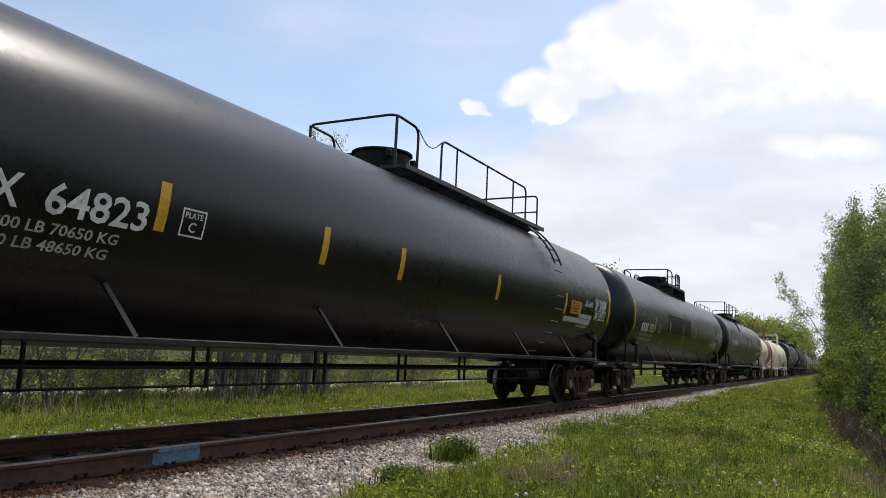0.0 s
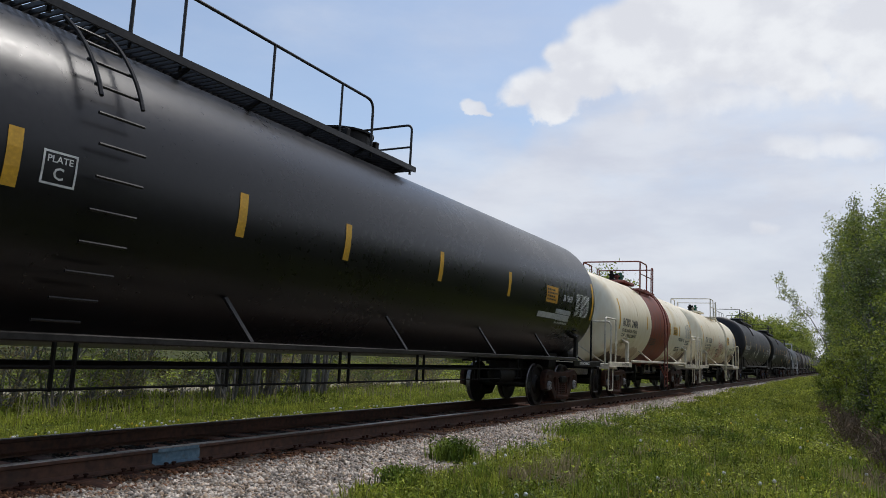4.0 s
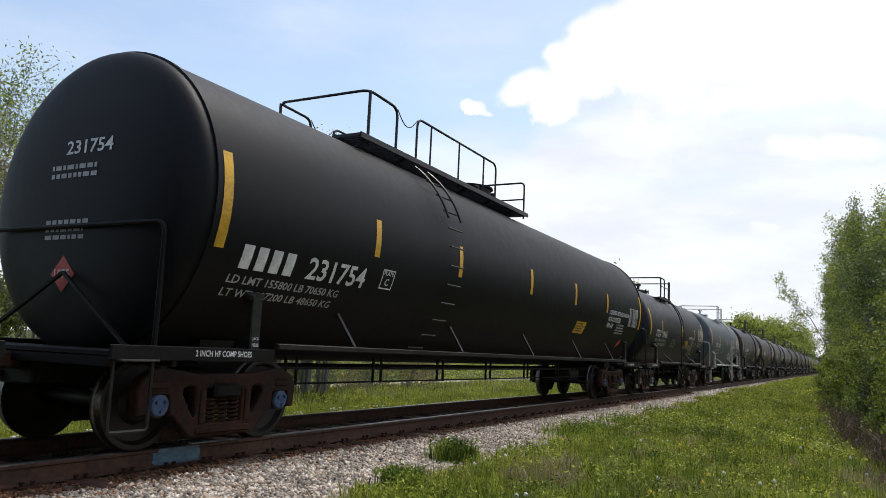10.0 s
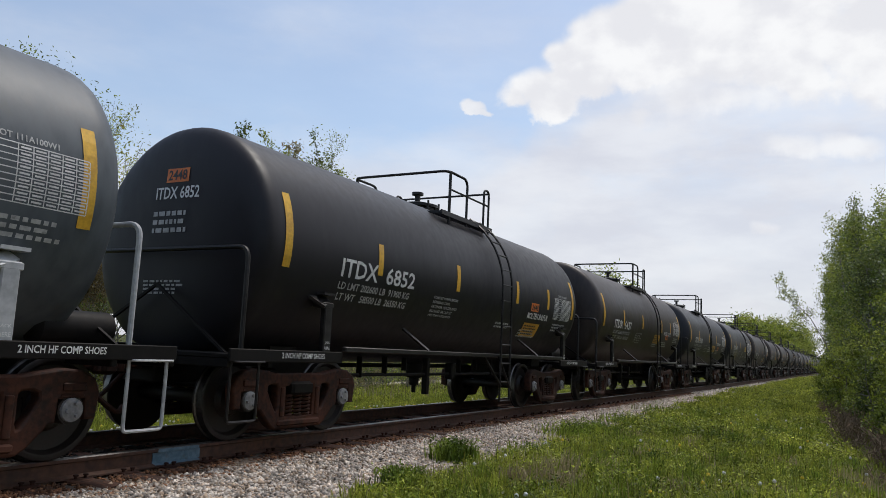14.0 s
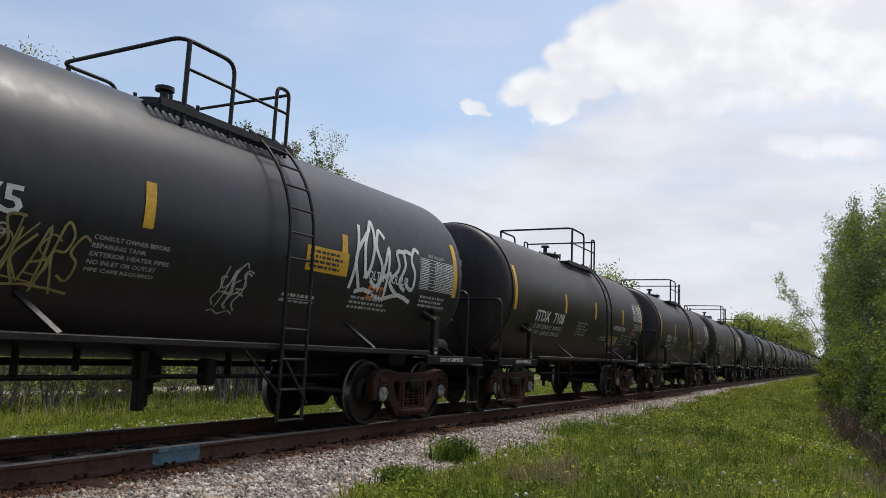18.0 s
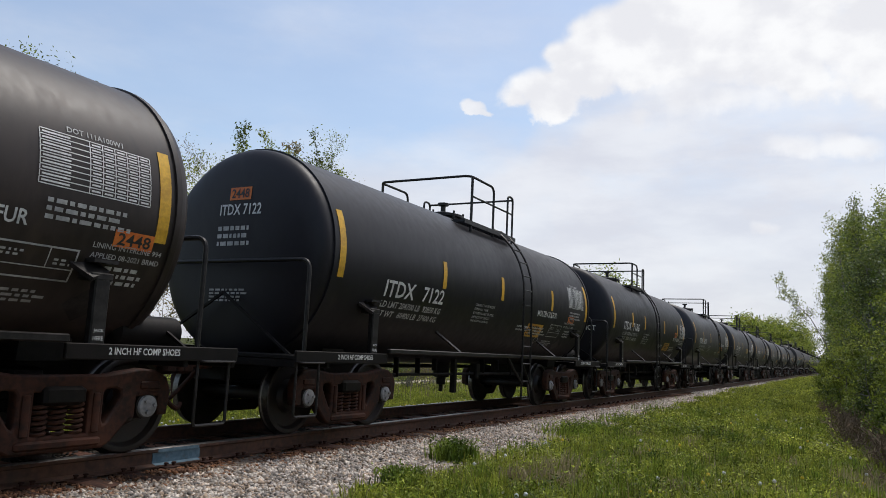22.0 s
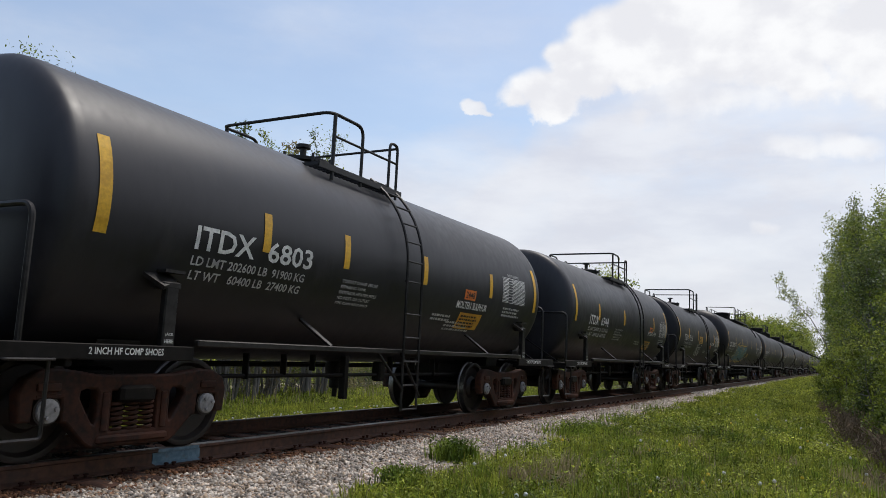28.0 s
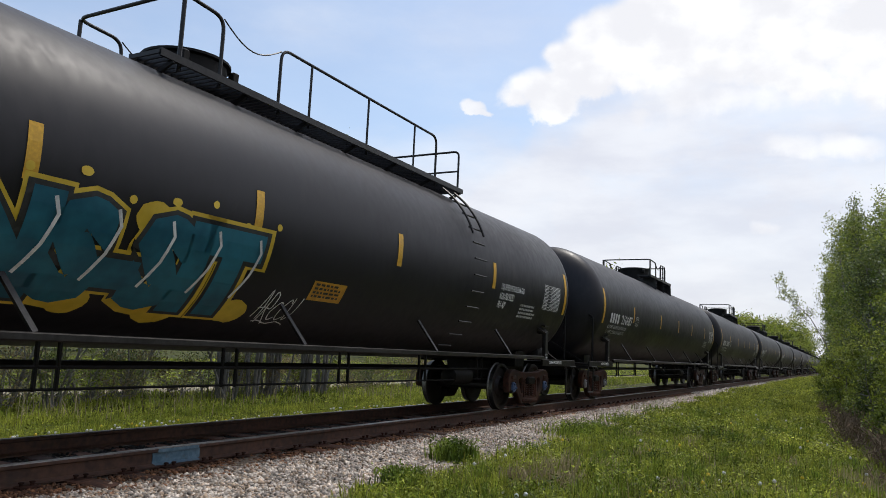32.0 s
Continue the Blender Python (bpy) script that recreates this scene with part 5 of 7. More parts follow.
def table():
    """Every car: its middle at the start, and what it is."""
    rows = []
    black, dull = "glossy black tank car with yellow reflector strips", "weathered black tank car with yellow reflector strips"

    def gas_print(R, zc, x, w):
        rows_ = (("LIQUEFIED PETROLEUM GAS", 0.13, w, -9.5), ("NON-ODORIZED", 0.13, w * 0.6, -15.5), ("FRA AIP", 0.13, w * 0.3, -21.5))
        return [("side", "cargo_name", ("text", body, h, wide), x, low, R, zc, WHITE, "") for body, h, wide, low in rows_]

    sr_print = [("side", "repair_stencil", ("text", "SR 13450", 0.14, 0.62), 7.1, -6.5, RG, ZG, WHITE, ""), ("side", "cover_plate", ("box", 1.95, 0.12), 5.72, -22.5, RG, ZG, GREYTAPE, "silver grey plate"), ("side", "cover_plate", ("box", 1.0, 0.1), 6.75, -17.5, RG, ZG, GREYTAPE, "silver grey plate")]
    rows.append((10.53, shrunk(gas("CGTX", "64823", GLOSS, black, extra=sr_print + decal(RG, ZG, 6.05, -15, 0.75, 0.3), ladder=4.9, mid=-8.0, low=-18.0, xs=(-6.13, -3.6, -1.75, 1.73, 5.6), rails=(-1.0, -0.25, 0.6, 4.7, 5.43, -0.6), deck_span=(-0.8, 5.62)), 0.963)))
    rows.append((31.33, shrunk(gas("GATX", "592", GLOSS, "black tank car with a raised walkway and painted diamond", lettered=False, H=9.5, half=10.85, truck=8.55, extra=[("side", "thermal_panel", ("box", 3.0, 0.65), -4.4, -14.0, RG - 0.002, ZG, MATTE, "darker insulated panel"), ("side", "panel_edge", ("frame", 3.0, 0.65, 0.012), -4.4, -14.0, RG, ZG, EDGE, ""), ("side", "thermal_panel", ("box", 1.5, 0.65), -1.36, -14.0, RG - 0.002, ZG, MATTE, ""), ("side", "panel_edge", ("frame", 1.5, 0.65, 0.012), -1.36, -14.0, RG, ZG, EDGE, "")] + sr_print + decal(RG, ZG, 5.6, -22, 0.7, 0.34), mid=-7.0, low=-18.0, has_ladder=False, raised=0.16, rails=(-1.17, -0.2, 0.55, 1.42, 1.45, 2.0), deck_span=(-1.5, 2.02), diamond=True, end_ladder=True, xs=(-6.55, -4.04, -1.42, 1.48, 3.75, 6.57)), 0.963)))
    rows.append((52.44, shrunk(gas("CGTX", "64840", GLOSS, black, H=9.5, half=10.9, truck=8.55, ladder=-5.0, dome=0.4, rails=(-6.1, -5.31, -4.43, 0.0, 1.19, -6.2), mid=-4.0, low=-11.0, xs=(-5.95, -3.42, -1.48, 1.1, 3.9), extra=sr_print + decal(RG, ZG, 6.0, -10, 0.7, 0.34)), 0.963)))
    cream = dict(shift=0.0, off=0.0, seams=(-3.5, 0.47, 3.7), depth=0.5, power=2.2, paint=CREAM, steel=CREAMSTEEL, edge=CREAMSTEEL, side=RUST, deck_top=4.4, valves=(-0.1, 0.35, 0.6))
    rc = dict(SULFUR, **cream)
    rc.update(H=5.9, half=7.35, truck=4.75, label="stained cream tank car with a faded red middle band", stained=True, band=(-1.55, 1.56), deck=REDSTEEL, ladder=0.12)
    rc["marks"] = sulfur_marks(R_, Z_, 5.9, 0.5, 2.2, "RCRX", "2406", BLACKINK, "HYDROCHLORIC ACID", decal(R_, Z_, 2.2, -7, 0.78, 0.3, YELLOW), False, 3, xs=(-2.25, 1.59, 3.33), low=-8.5, cargo_at=(3.3, -14.8), grid_at=(4.72, -8.0), word_at=(-5.3, 0.86, -4.25, 0.74), loads=("LD LMT 206000 LB  93450 KG", "LT WT   57000 LB  25850 KG"))
    rows.append((70.04, shrunk(rc, 0.963)))
    tl = dict(SULFUR, **cream)
    tl.update(H=6.05, half=7.5, truck=4.9, label="cream tank car with yellow stains and red scrawls along its side", ladder=0.77, stained=True, spray=[spray(-3.9, -31, 5, 4, 0.75, 0.26, REDSPRAY, 0.022), spray(-2.8, -30, 7, 4, 0.9, 0.36, REDSPRAY, 0.022), spray(-1.0, -38, 8, 8, 1.7, 0.8, REDSPRAY, 0.026), spray(-0.9, -30, 18, 5, 1.2, 0.55, REDSPRAY, 0.022), spray(0.7, -25, 19, 4, 1.1, 0.3, MUSTARD, 0.014), spray(2.2, -18, 6, 3, 0.7, 0.22, REDSPRAY, 0.016), spray(3.3, -31, 9, 6, 1.1, 0.3, BELLY, 0.02)])
    tl["marks"] = sulfur_marks(R_, Z_, 6.05, 0.5, 2.2, "TILX", "111330", BLACKINK, "HYDROCHLORIC ACID", decal(R_, Z_, 2.5, -4, 0.72, 0.4, YELLOW), False, 4, xs=(-2.86, -0.86, 2.42), low=-8.0, cargo_at=(3.4, -16.0), grid_at=(4.8, -5.0), word_at=(-5.14, 0.71, -4.17, 0.98), loads=("LD LMT 204000 LB  92550 KG", "LT WT   59000 LB  26750 KG"))
    rows.append((84.54, shrunk(tl, 0.963)))
    rows.append((102.92, shrunk(gas("GATX", "230779", SATIN, "dull black tank car with white scrawls", lettered=False, R=1.60, zc=2.51, depth=0.45, power=2.8, ladder=-5.25, rails=(-5.78, -5.55, -4.89, -0.62, 0.99, -6.11), mid=-3.0, low=-14.5, cap=CAPB, xs=(-6.55, -2.52, 0.38, 2.97, 5.7), extra=gas_print(1.60, 2.51, 6.05, 1.3), spray=[spray(-3.55, -26, 11, 4, 0.85, 0.26, WHITE, 0.028), spray(-1.45, -28, 12, 6, 0.85, 0.52, WHITE, 0.045), spray(4.05, -26, 13, 5, 0.9, 0.36, WHITE, 0.028), spray(-5.0, -34, 14, 6, 1.6, 0.35, FAINT, 0.014)]), 0.963)))
    rows.append((123.27, shrunk(gas("GATX", "231754", MATTE, dull, lettered=False, R=1.64, zc=2.52, rim=True, depth=0.34, power=3.2, H=9.0, half=10.35, truck=8.05, ladder=-3.9, rails=(-5.3, -4.45, -3.8, -0.5, 1.1, -5.6), mid=0.0, low=-24.0, cap=CAPB, extra=gas_print(1.64, 2.52, 5.45, 1.95) + decal(1.64, 2.52, 2.96, -31, 0.72, 0.3, YELLOW) + placard(1.64, 2.52, 7.25, -43, 0.19, PLACARD_RED), xs=(-6.1, -3.6, -0.4, 2.46, 5.14)), 0.963)))
    rows.append((139.57, sulfur("ITDX", "6946", SATIN, "black insulated tank car with white stencils", seed=1, loads=("LD LMT 204400 LB  92700 KG", "LT WT   58800 LB  26680 KG"), word_at=(-4.15, 0.78, -3.15, 0.76), low=-13.5, xs=(-3.3, 0.42, 3.12), ladder=-0.25, cargo_at=(1.95, -9.5), grid_at=(4.05, -9.0), dec=(0.98, -25.0), dec_ink=YELLOW, pan=(2.5, -18.5), spray=[spray(2.4, -34, 15, 5, 1.2, 0.5, WHITE, 0.02)])))
    rows.append((152.69, sulfur("ITDX", "6886", GREYED, "faded grey tank car with white scrawls and stained middle", seed=2, head=("CAPY 11574 IMP GAL", "CAPY 13900 GAL US", "52 617 LITERS", "SPRG D-5", "36 WHLS"), xs=(-2.5, 0.13, 2.85), word_at=(-3.75, 0.72, -2.82, 0.66), low=-14.0, ladder=0.9, dec=(1.93, -16.0), dec_ink=YELLOW, pan=(3.6, -22.0), kind="grey", edge=GREYTAPE, spray=[spray(1.4, -33, 21, 6, 2.2, 0.55, WHITE, 0.03)])))
    rows.append((165.48, sulfur("ITDX", "6852", SATIN, dull, seed=3, xs=(-3.13, -0.77, 1.78, 3.5), ladder=1.0, dec=(2.45, -34.0), cargo_at=(2.49, -17.9), grid_at=(3.95, -15.0), pan=(2.6, -11.5))))
    rows.append((178.38, sulfur("ITDX", "6437", BROWNED, "dusty brown-black tank car", seed=4)))
    rows.append((191.27, sulfur("ITDX", "6969", BLUED, "slate-black tank car with a dark patch and white stencils", seed=5, xs=(-3.05, -0.3, 1.95), ladder=-0.69, deck_off=0.65, dec_ink=YELLOW, dec=(0.94, -24.5), cargo_at=(2.27, -10.2), grid_at=(3.95, -9.5), pan=(2.6, -20.5), extra=[("side", "dark_patch", ("box", 0.85, 0.36), -0.2, -10.5, R_ - 0.002, Z_, MATTE, "darker repainted patch"), ("side", "insulation_notice", ("block", ('6" FIBERGLASS INSULATION', "DO NOT EXCEED 450'F", "VENT TANK WHEN UNLOADING"), 0.055, 0.86), -0.2, -26.5, R_, Z_, WHITE, "")])))
    rows.append((204.06, sulfur("ITDX", "6875", BLUED, "slate-black tank car covered with white and olive scrawls", seed=6, xs=(-3.05, -1.0, 2.04), ladder=1.07, dec=(1.35, -12.0), dec_ink=YELLOW, cargo_at=(2.57, -11.0), grid_at=(4.04, -10.5), pan=(2.75, -21.0), spray=[spray(-3.3, -33, 31, 11, 1.8, 0.5, OLIVE, 0.024), spray(-3.2, -31, 36, 8, 1.4, 0.42, OLIVE, 0.016), spray(0.08, -36, 32, 4, 0.42, 0.4, FAINT, 0.02), spray(0.12, -27, 37, 3, 0.4, 0.3, FAINT, 0.018), spray(2.28, -15, 33, 7, 1.6, 0.75, WHITE, 0.06)])))
    rows.append((216.87, sulfur("ITDX", "7108", BROWNED, "dusty brown-black tank car with rimmed heads", True, seed=7, loads=("LD LMT 202600 LB  91900 KG", "LT WT   60400 LB  27400 KG"), word_at=(-3.8, 0.82, -2.73, 0.66), pan=None, xs=(-2.1, 0.24, 2.92), dec=(1.95, -35.0), cargo_at=(2.18, -15.3), grid_at=(4.18, 0.0), ladder=1.05)))
    rows.append((230.07, sulfur("ITDX", "7113", BROWNED, "dusty brown-black tank car with rimmed heads", True, seed=8, pan=None, ladder=0.1, xs=(-2.6, 0.06, 2.35), dec=(0.4, -24.0))))
    rows.append((243.02, sulfur("ITDX", "7121", BROWNED, "dusty brown-black tank car with rimmed heads", True, seed=9, pan=None, cargo_at=(2.75, -14.5), grid_at=(3.93, 0.0), dec=(-0.25, -33.0), xs=(-2.2, -0.05, 1.22, 2.72))))
    rows.append((256.06, sulfur("ITDX", "7122", SATIN, "black tank car with rimmed heads", True, seed=10, pan=None, xs=(-2.3, 0.0, 2.7), dec=(1.65, -34.0), cargo_at=(1.97, -14.4), grid_at=(3.86, -1.5), ladder=0.97)))
    rows.append((268.91, sulfur("ITDX", "7186", SATIN, "black tank car with white stencils", seed=11, xs=(-3.03, -1.45, 1.5, 3.82), ladder=-0.1, dec=(2.03, -33.0), cargo_at=(3.2, -16.3), pan=(3.4, -10.5), grid_at=(4.33, -10.0), cargo="MOLTEN SULPHUR", extra=placard(R_, Z_, 3.98, -51, 0.19) + [("end", "hot_sign", ("text", "HOT", 0.14, 0.33), -0.66, 1.87, 0.006, WHITE, ""), ("end", "placard", ("diamond", 0.18), 0.06, 1.2, 0.006, WHITE, "white diamond placard"), ("end", "placard_number", ("text", "2448", 0.09, 0.2), -0.02, 1.335, 0.012, BLACKINK, "")])))
    rows.append((281.90, sulfur("ITDX", "6825", BLUED, dull, seed=12, xs=(-3.0, -0.95, 2.0), ladder=0.97, dec=(2.15, -25.5), pan=(2.75, -19.5), cargo_at=(2.48, -11.2), grid_at=(4.0, -8.5))))
    rows.append((294.88, sulfur("ITDX", "6887", BLUED, dull, seed=13, xs=(-3.0, -1.0, 2.0), ladder=0.95, dec=(1.0, -16.0), dec_ink=YELLOW, pan=(2.75, -19.5), cargo_at=(2.48, -11.2), grid_at=(4.0, -8.5))))
    rows.append((307.35, sulfur("ITDX", "6863", BLUED, dull, seed=14, cargo="MOLTEN SULPHUR")))
    rows.append((320.54, sulfur("ITDX", "6803", BLUED, "slate-black tank car with white stencils", seed=15, xs=(-3.0, -1.49, 0.56, 2.96), ladder=0.05, dec=(2.0, -33.5), cargo_at=(1.79, -18.5), pan=(2.0, -12.0), grid_at=(3.55, -8.5), cargo="MOLTEN SULPHUR")))
    rows.append((333.50, sulfur("ITDX", "6944", BLUED, "slate-black tank car with white stencils", seed=16, head=("CAPY 13920 GALS", "CAPY 11591 IMP GAL", "CAPY 52693 LTRS"), loads=("LD LMT 204500 LB  92750 KG", "LT WT   58500 LB  26550 KG"), xs=(-3.17, -0.63, 1.7, 3.17), word_at=(-3.9, 0.78, -2.9, 0.68), low=-13.0, ladder=0.95, dec=(2.28, -35.0), cargo_at=(2.47, -14.5), pan=(2.65, -10.5), grid_at=(4.12, -14.0), cargo="MOLTEN SULPHUR")))
    rows.append((346.34, sulfur("ITDX", "7156", SATIN, "black tank car with rimmed heads and a white scrawl", True, seed=17, xs=(-3.1, -0.89, 1.19, 3.63), low=-11.0, cargo_at=(2.49, -12.3), grid_at=(4.07, -13.5), dec=(-0.51, -12.5), ladder=0.92, dec_ink=YELLOW, pan=(2.5, -20.0), word_at=(-4.0, 0.84, -2.92, 0.74), spray=[spray(-0.85, -33, 41, 5, 1.05, 0.42, WHITE, 0.03)])))
    rows.append((363.49, gas("CBTX", "785596", SATIN, "black tank car with a large teal and yellow mural", mural=True, rails=(-1.39, -0.77, 0.22, 4.28, 5.14, -1.68), dome=-0.5, extra=gas_print(RG, ZG, 5.75, 1.1) + decal(RG, ZG, 0.5, -34.0, 0.66, 0.26), cap=CAPB, mid=-1.0, low=-15.0, xs=(-6.28, -3.28, -0.75, 2.13, 5.35), ladder=4.6, spray=[spray(-0.2, -47, 51, 5, 0.6, 0.38, WHITE, 0.016), spray(-5.9, -35, 52, 2, 0.6, 0.5, WHITE, 0.03)])))
    rows.append((385.18, gas("GATX", "210687", SATIN, "dull black tank car with a raised walkway", lettered=False, has_ladder=False, raised=0.16, rails=(-1.17, -0.2, 0.55, 1.42, 1.45, 2.0), deck_span=(-1.5, 2.02))))
    return rows


def side_stroke(car, spec, x, low, seed, n, w, h, mat_, thick, label):
    me = wrap(strokes(scrawl(seed, n, w, h), thick), 0.0, low, spec["R"], spec["zc"], 0.008)
    part("spray_scrawl", me, mat_, car, pose(x + spec.get("off", 0.0), 0, 0), label)


def blob(cx, cz, rx, rz, n=18, seed=0, rough=0.06):
    rnd = random.Random(seed)
    vs = [(cx, cz)]
    for i in range(n):
        a = 2 * math.pi * i / n
        k = 1 + rnd.uniform(-rough, rough)
        vs.append((cx + math.cos(a) * rx * k, cz + math.sin(a) * rz * k))
    return vs, [(0, 1 + i, 1 + (i + 1) % n) for i in range(n)]


def grown(word, height, width, extra):
    """The same letters made fatter."""
    return flat_text(word, height, width, extra)


def mural(car, spec):
    """Bubble letters in teal, edged in yellow, with yellow bubbles behind."""
    R, zc = spec["R"], spec["zc"]
    x0, low = -5.25, -51.0
    word = "EONS-SIT"
    lay = [("mural_outline", MUSTARD, grown(word, 1.2, 4.95, 0.16), -0.1, 0.0, 0.008), ("mural_edge", BLACKINK, grown(word, 1.12, 4.83, 0.13), -0.04, 1.4, 0.011), ("mural_letters", TEAL, grown(word, 1.03, 4.7, 0.085), 0.03, 3.0, 0.014)]
    for k in range(11):
        cx = -0.1 + 0.48 * k
        part("mural_bubble", wrap(blob(cx, 0.12 + 0.85 * (k % 2) + 0.06 * math.sin(k * 2.1), 0.19 + 0.03 * (k % 3), 0.17, seed=k), x0, low, R, zc, 0.005), MUSTARD, car)
        part("mural_bubble", wrap(blob(cx + 0.2, 1.15 + 0.07 * (k % 3), 0.04 + 0.02 * (k % 2), 0.04, 12, k), x0, low, R, zc, 0.006), MUSTARD, car)
    for name, mt, flat, dx, da, lift in lay:
        part(name, wrap(flat, x0 + dx, low + da, R, zc, lift), mt, car)
    for k in range(8):
        part("mural_highlight", wrap(strokes([[(0.5 + 0.59 * k, 1.04), (0.56 + 0.59 * k, 0.9), (0.5 + 0.59 * k, 0.64), (0.38 + 0.59 * k, 0.36)]], 0.035), x0, low, R, zc, 0.019), WHITE, car)


def belly_stains(car, spec):
    """Brown residue under the tank, with underside shade painted in, and a yellow run down from the hatch."""
    R, zc, L = spec["R"], spec["zc"], spec["H"]
    rnd = random.Random(int(L * 100))
    n = 10
    for k in range(n):
        cx = -L + 0.5 + (2 * L - 1.0) * k / (n - 1)
        if spec.get("band") and spec["band"][0] - 0.6 < cx < spec["band"][1] + 0.6:
            continue
        # stain patches; they also darken the belly where the tank turns under
        part("belly_stain", wrap(blob(cx, 0.5, rnd.uniform(0.8, 1.15), rnd.uniform(0.72, 0.98), 30, k, 0.11), 0.0, -86.0, R, zc, 0.003 + 0.0004 * k), OCHRE, car, label="ochre stain and underside shade")
        part("belly_stain", wrap(blob(cx + 0.1, 0.35, rnd.uniform(0.75, 1.1), rnd.uniform(0.5, 0.68), 28, k + 40, 0.13), 0.0, -86.0, R, zc, 0.0085 + 0.0004 * k), BELLY, car, label="brown stain")
    part("end_stain", wrap(blob(L - 0.3, 0.5, 0.27, 0.55, 24, 3, 0.16), 0.0, -66.0, R, zc, 0.014), BELLY, car, label="brown stain")
    if spec.get("band"):
        part("run_stain", wrap(blob(2.45, 0.4, 0.3, 0.6, 26, 5, 0.2), 0.0, 2.0, R, zc, 0.004), STAIN, car, label="yellow stain")
    else:
        part("run_stain", wrap(strokes([[(-0.1, 0.0), (-0.08, 0.4), (0.0, 0.9), (0.03, 1.5)]], 0.075), -0.82, 4.0, R, zc, 0.004), STAIN, car, label="yellow streak")
        part("patch_plate", wrap(frame_rect(0.3, 0.19, 0.014), -0.48, 2.5, R, zc, 0.006), GREYTAPE, car)


TRAIN = []


def build_train():
    done = []
    for middle, spec in table():
        car = tank_car(spec)
        for s in spec.get("spray", ()):
            side_stroke(car, spec, *s[1:])
        if spec.get("diamond"):
            d0 = [[(0.0, 0.45), (0.62, 0.9), (1.1, 0.42), (0.0, 0.45)], [(0.1, 0.4), (0.4, 0.12), (0.95, 0.36)], [(0.55, 0.85), (0.45, 0.4)], [(0.5, 0.1), (0.42, -0.2)], [(0.62, 0.1), (0.75, -0.15)], [(0.66, 0.55), (0.72, 0.62), (0.78, 0.55), (0.72, 0.48), (0.66, 0.55)]]
            d0 = [[(p * 1.08, q * 0.62) for p, q in ln] for ln in d0]
            part("spray_diamond", wrap(strokes(d0, 0.035), 0.0, -46.5, spec["R"], spec["zc"], 0.008), FAINT, car, pose(-5.35, 0, 0), "ghostly sprayed diamond")
        if spec.get("stained"):
            belly_stains(car, spec)
        if spec.get("mural"):
            mural(car, spec)
        TRAIN.append((car, middle))
        done.append(car)
    # the rest of the train, far down the line
    plain, short = TRAIN[-1][0], TRAIN[9][0]
    x = TRAIN[-1][1]
    for i in range(17):
        x += 21.4
        twin = copy_thing(plain, pose(x, 0, 0))
        TRAIN.append((twin, x))
        stack = list(zip([c for c in plain.children_recursive], [c for c in twin.children_recursive]))
        for a, b in stack:
            if b.name.startswith("wheelset"):
                WHEELS.append((b, -1 if b.matrix_basis.translation.x < 0 else 1))
    for car, x in TRAIN:
        car.matrix_basis = pose(x, 0, 0)


build_train()


# ================= the ground and the track =================
PROFILE = [(-400, 2.0), (-120, -0.5), (-30, -1.2), (-12, -1.3), (-9.6, -1.15), (-8.2, -0.88), (-7.3, -0.55), (-6.6, -0.38), (-4.6, -0.30), (-3.2, -0.29), (-2.7, -0.34), (-2.4, -0.6), (2.4, -0.6), (3.0, -0.52), (5.0, -0.75), (9, -0.82), (16, -0.85), (40, -0.7), (120, 0.0), (400, 2.5)]


def ground_z(x, y):
    ys, zs = zip(*PROFILE)
    z = np.interp(y, ys, zs)
    bumpy = np.clip((np.abs(np.asarray(y, float)) - 2.8) / 2.0, 0, 1)
    return z + bumpy * (0.045 * np.sin(np.asarray(x) * 0.9 + 1.3 * np.sin(np.asarray(y) * 0.8)) + 0.035 * np.sin(np.asarray(y) * 2.1 + np.asarray(x) * 0.37))


def sheet(name, xs, ys, zfun, mat_):
    X, Y = np.meshgrid(xs, ys, indexing="ij")
    Z = zfun(X, Y)
    me = bpy.data.meshes.new(name)
    n, m = len(xs), len(ys)
    idx = np.arange(n * m).reshape(n, m)
    f = np.stack([idx[:-1, :-1], idx[1:, :-1], idx[1:, 1:], idx[:-1, 1:]], -1).reshape(-1, 4)
    me.from_pydata(np.stack([X, Y, Z], -1).reshape(-1, 3).tolist(), [], f.tolist())
    me.shade_smooth()
    me.materials.append(mat_)
    return new(name, me)


def quads_mesh(name, verts, per, mat_, smooth=False):
    """verts: (count, per, 3); each row is one face."""
    k = len(verts)
    me = bpy.data.meshes.new(name)
    me.vertices.add(k * per)
    me.vertices.foreach_set("co", np.ascontiguousarray(verts, dtype=np.float32).ravel())
    me.loops.add(k * per)
    me.loops.foreach_set("vertex_index", np.arange(k * per, dtype=np.int32))
    me.polygons.add(k)
    me.polygons.foreach_set("loop_start", np.arange(0, k * per, per, dtype=np.int32))
    me.update(calc_edges=True)
    me.validate()
    me.materials.append(mat_)
    return me


xs = np.concatenate([np.linspace(-120, -10, 23), np.linspace(-9, 60, 140), np.linspace(62, 160, 50), np.linspace(170, 1500, 60)])
ys = np.concatenate([np.linspace(-400, -40, 13), np.linspace(-36, -12, 13), np.linspace(-11.5, 20, 127), np.linspace(22, 60, 20), np.linspace(70, 400, 12)])
ground = sheet("ground", xs, ys, ground_z, EARTH)
tagged(ground, "grassy ground beside the railway line", "ground", kind="structure")

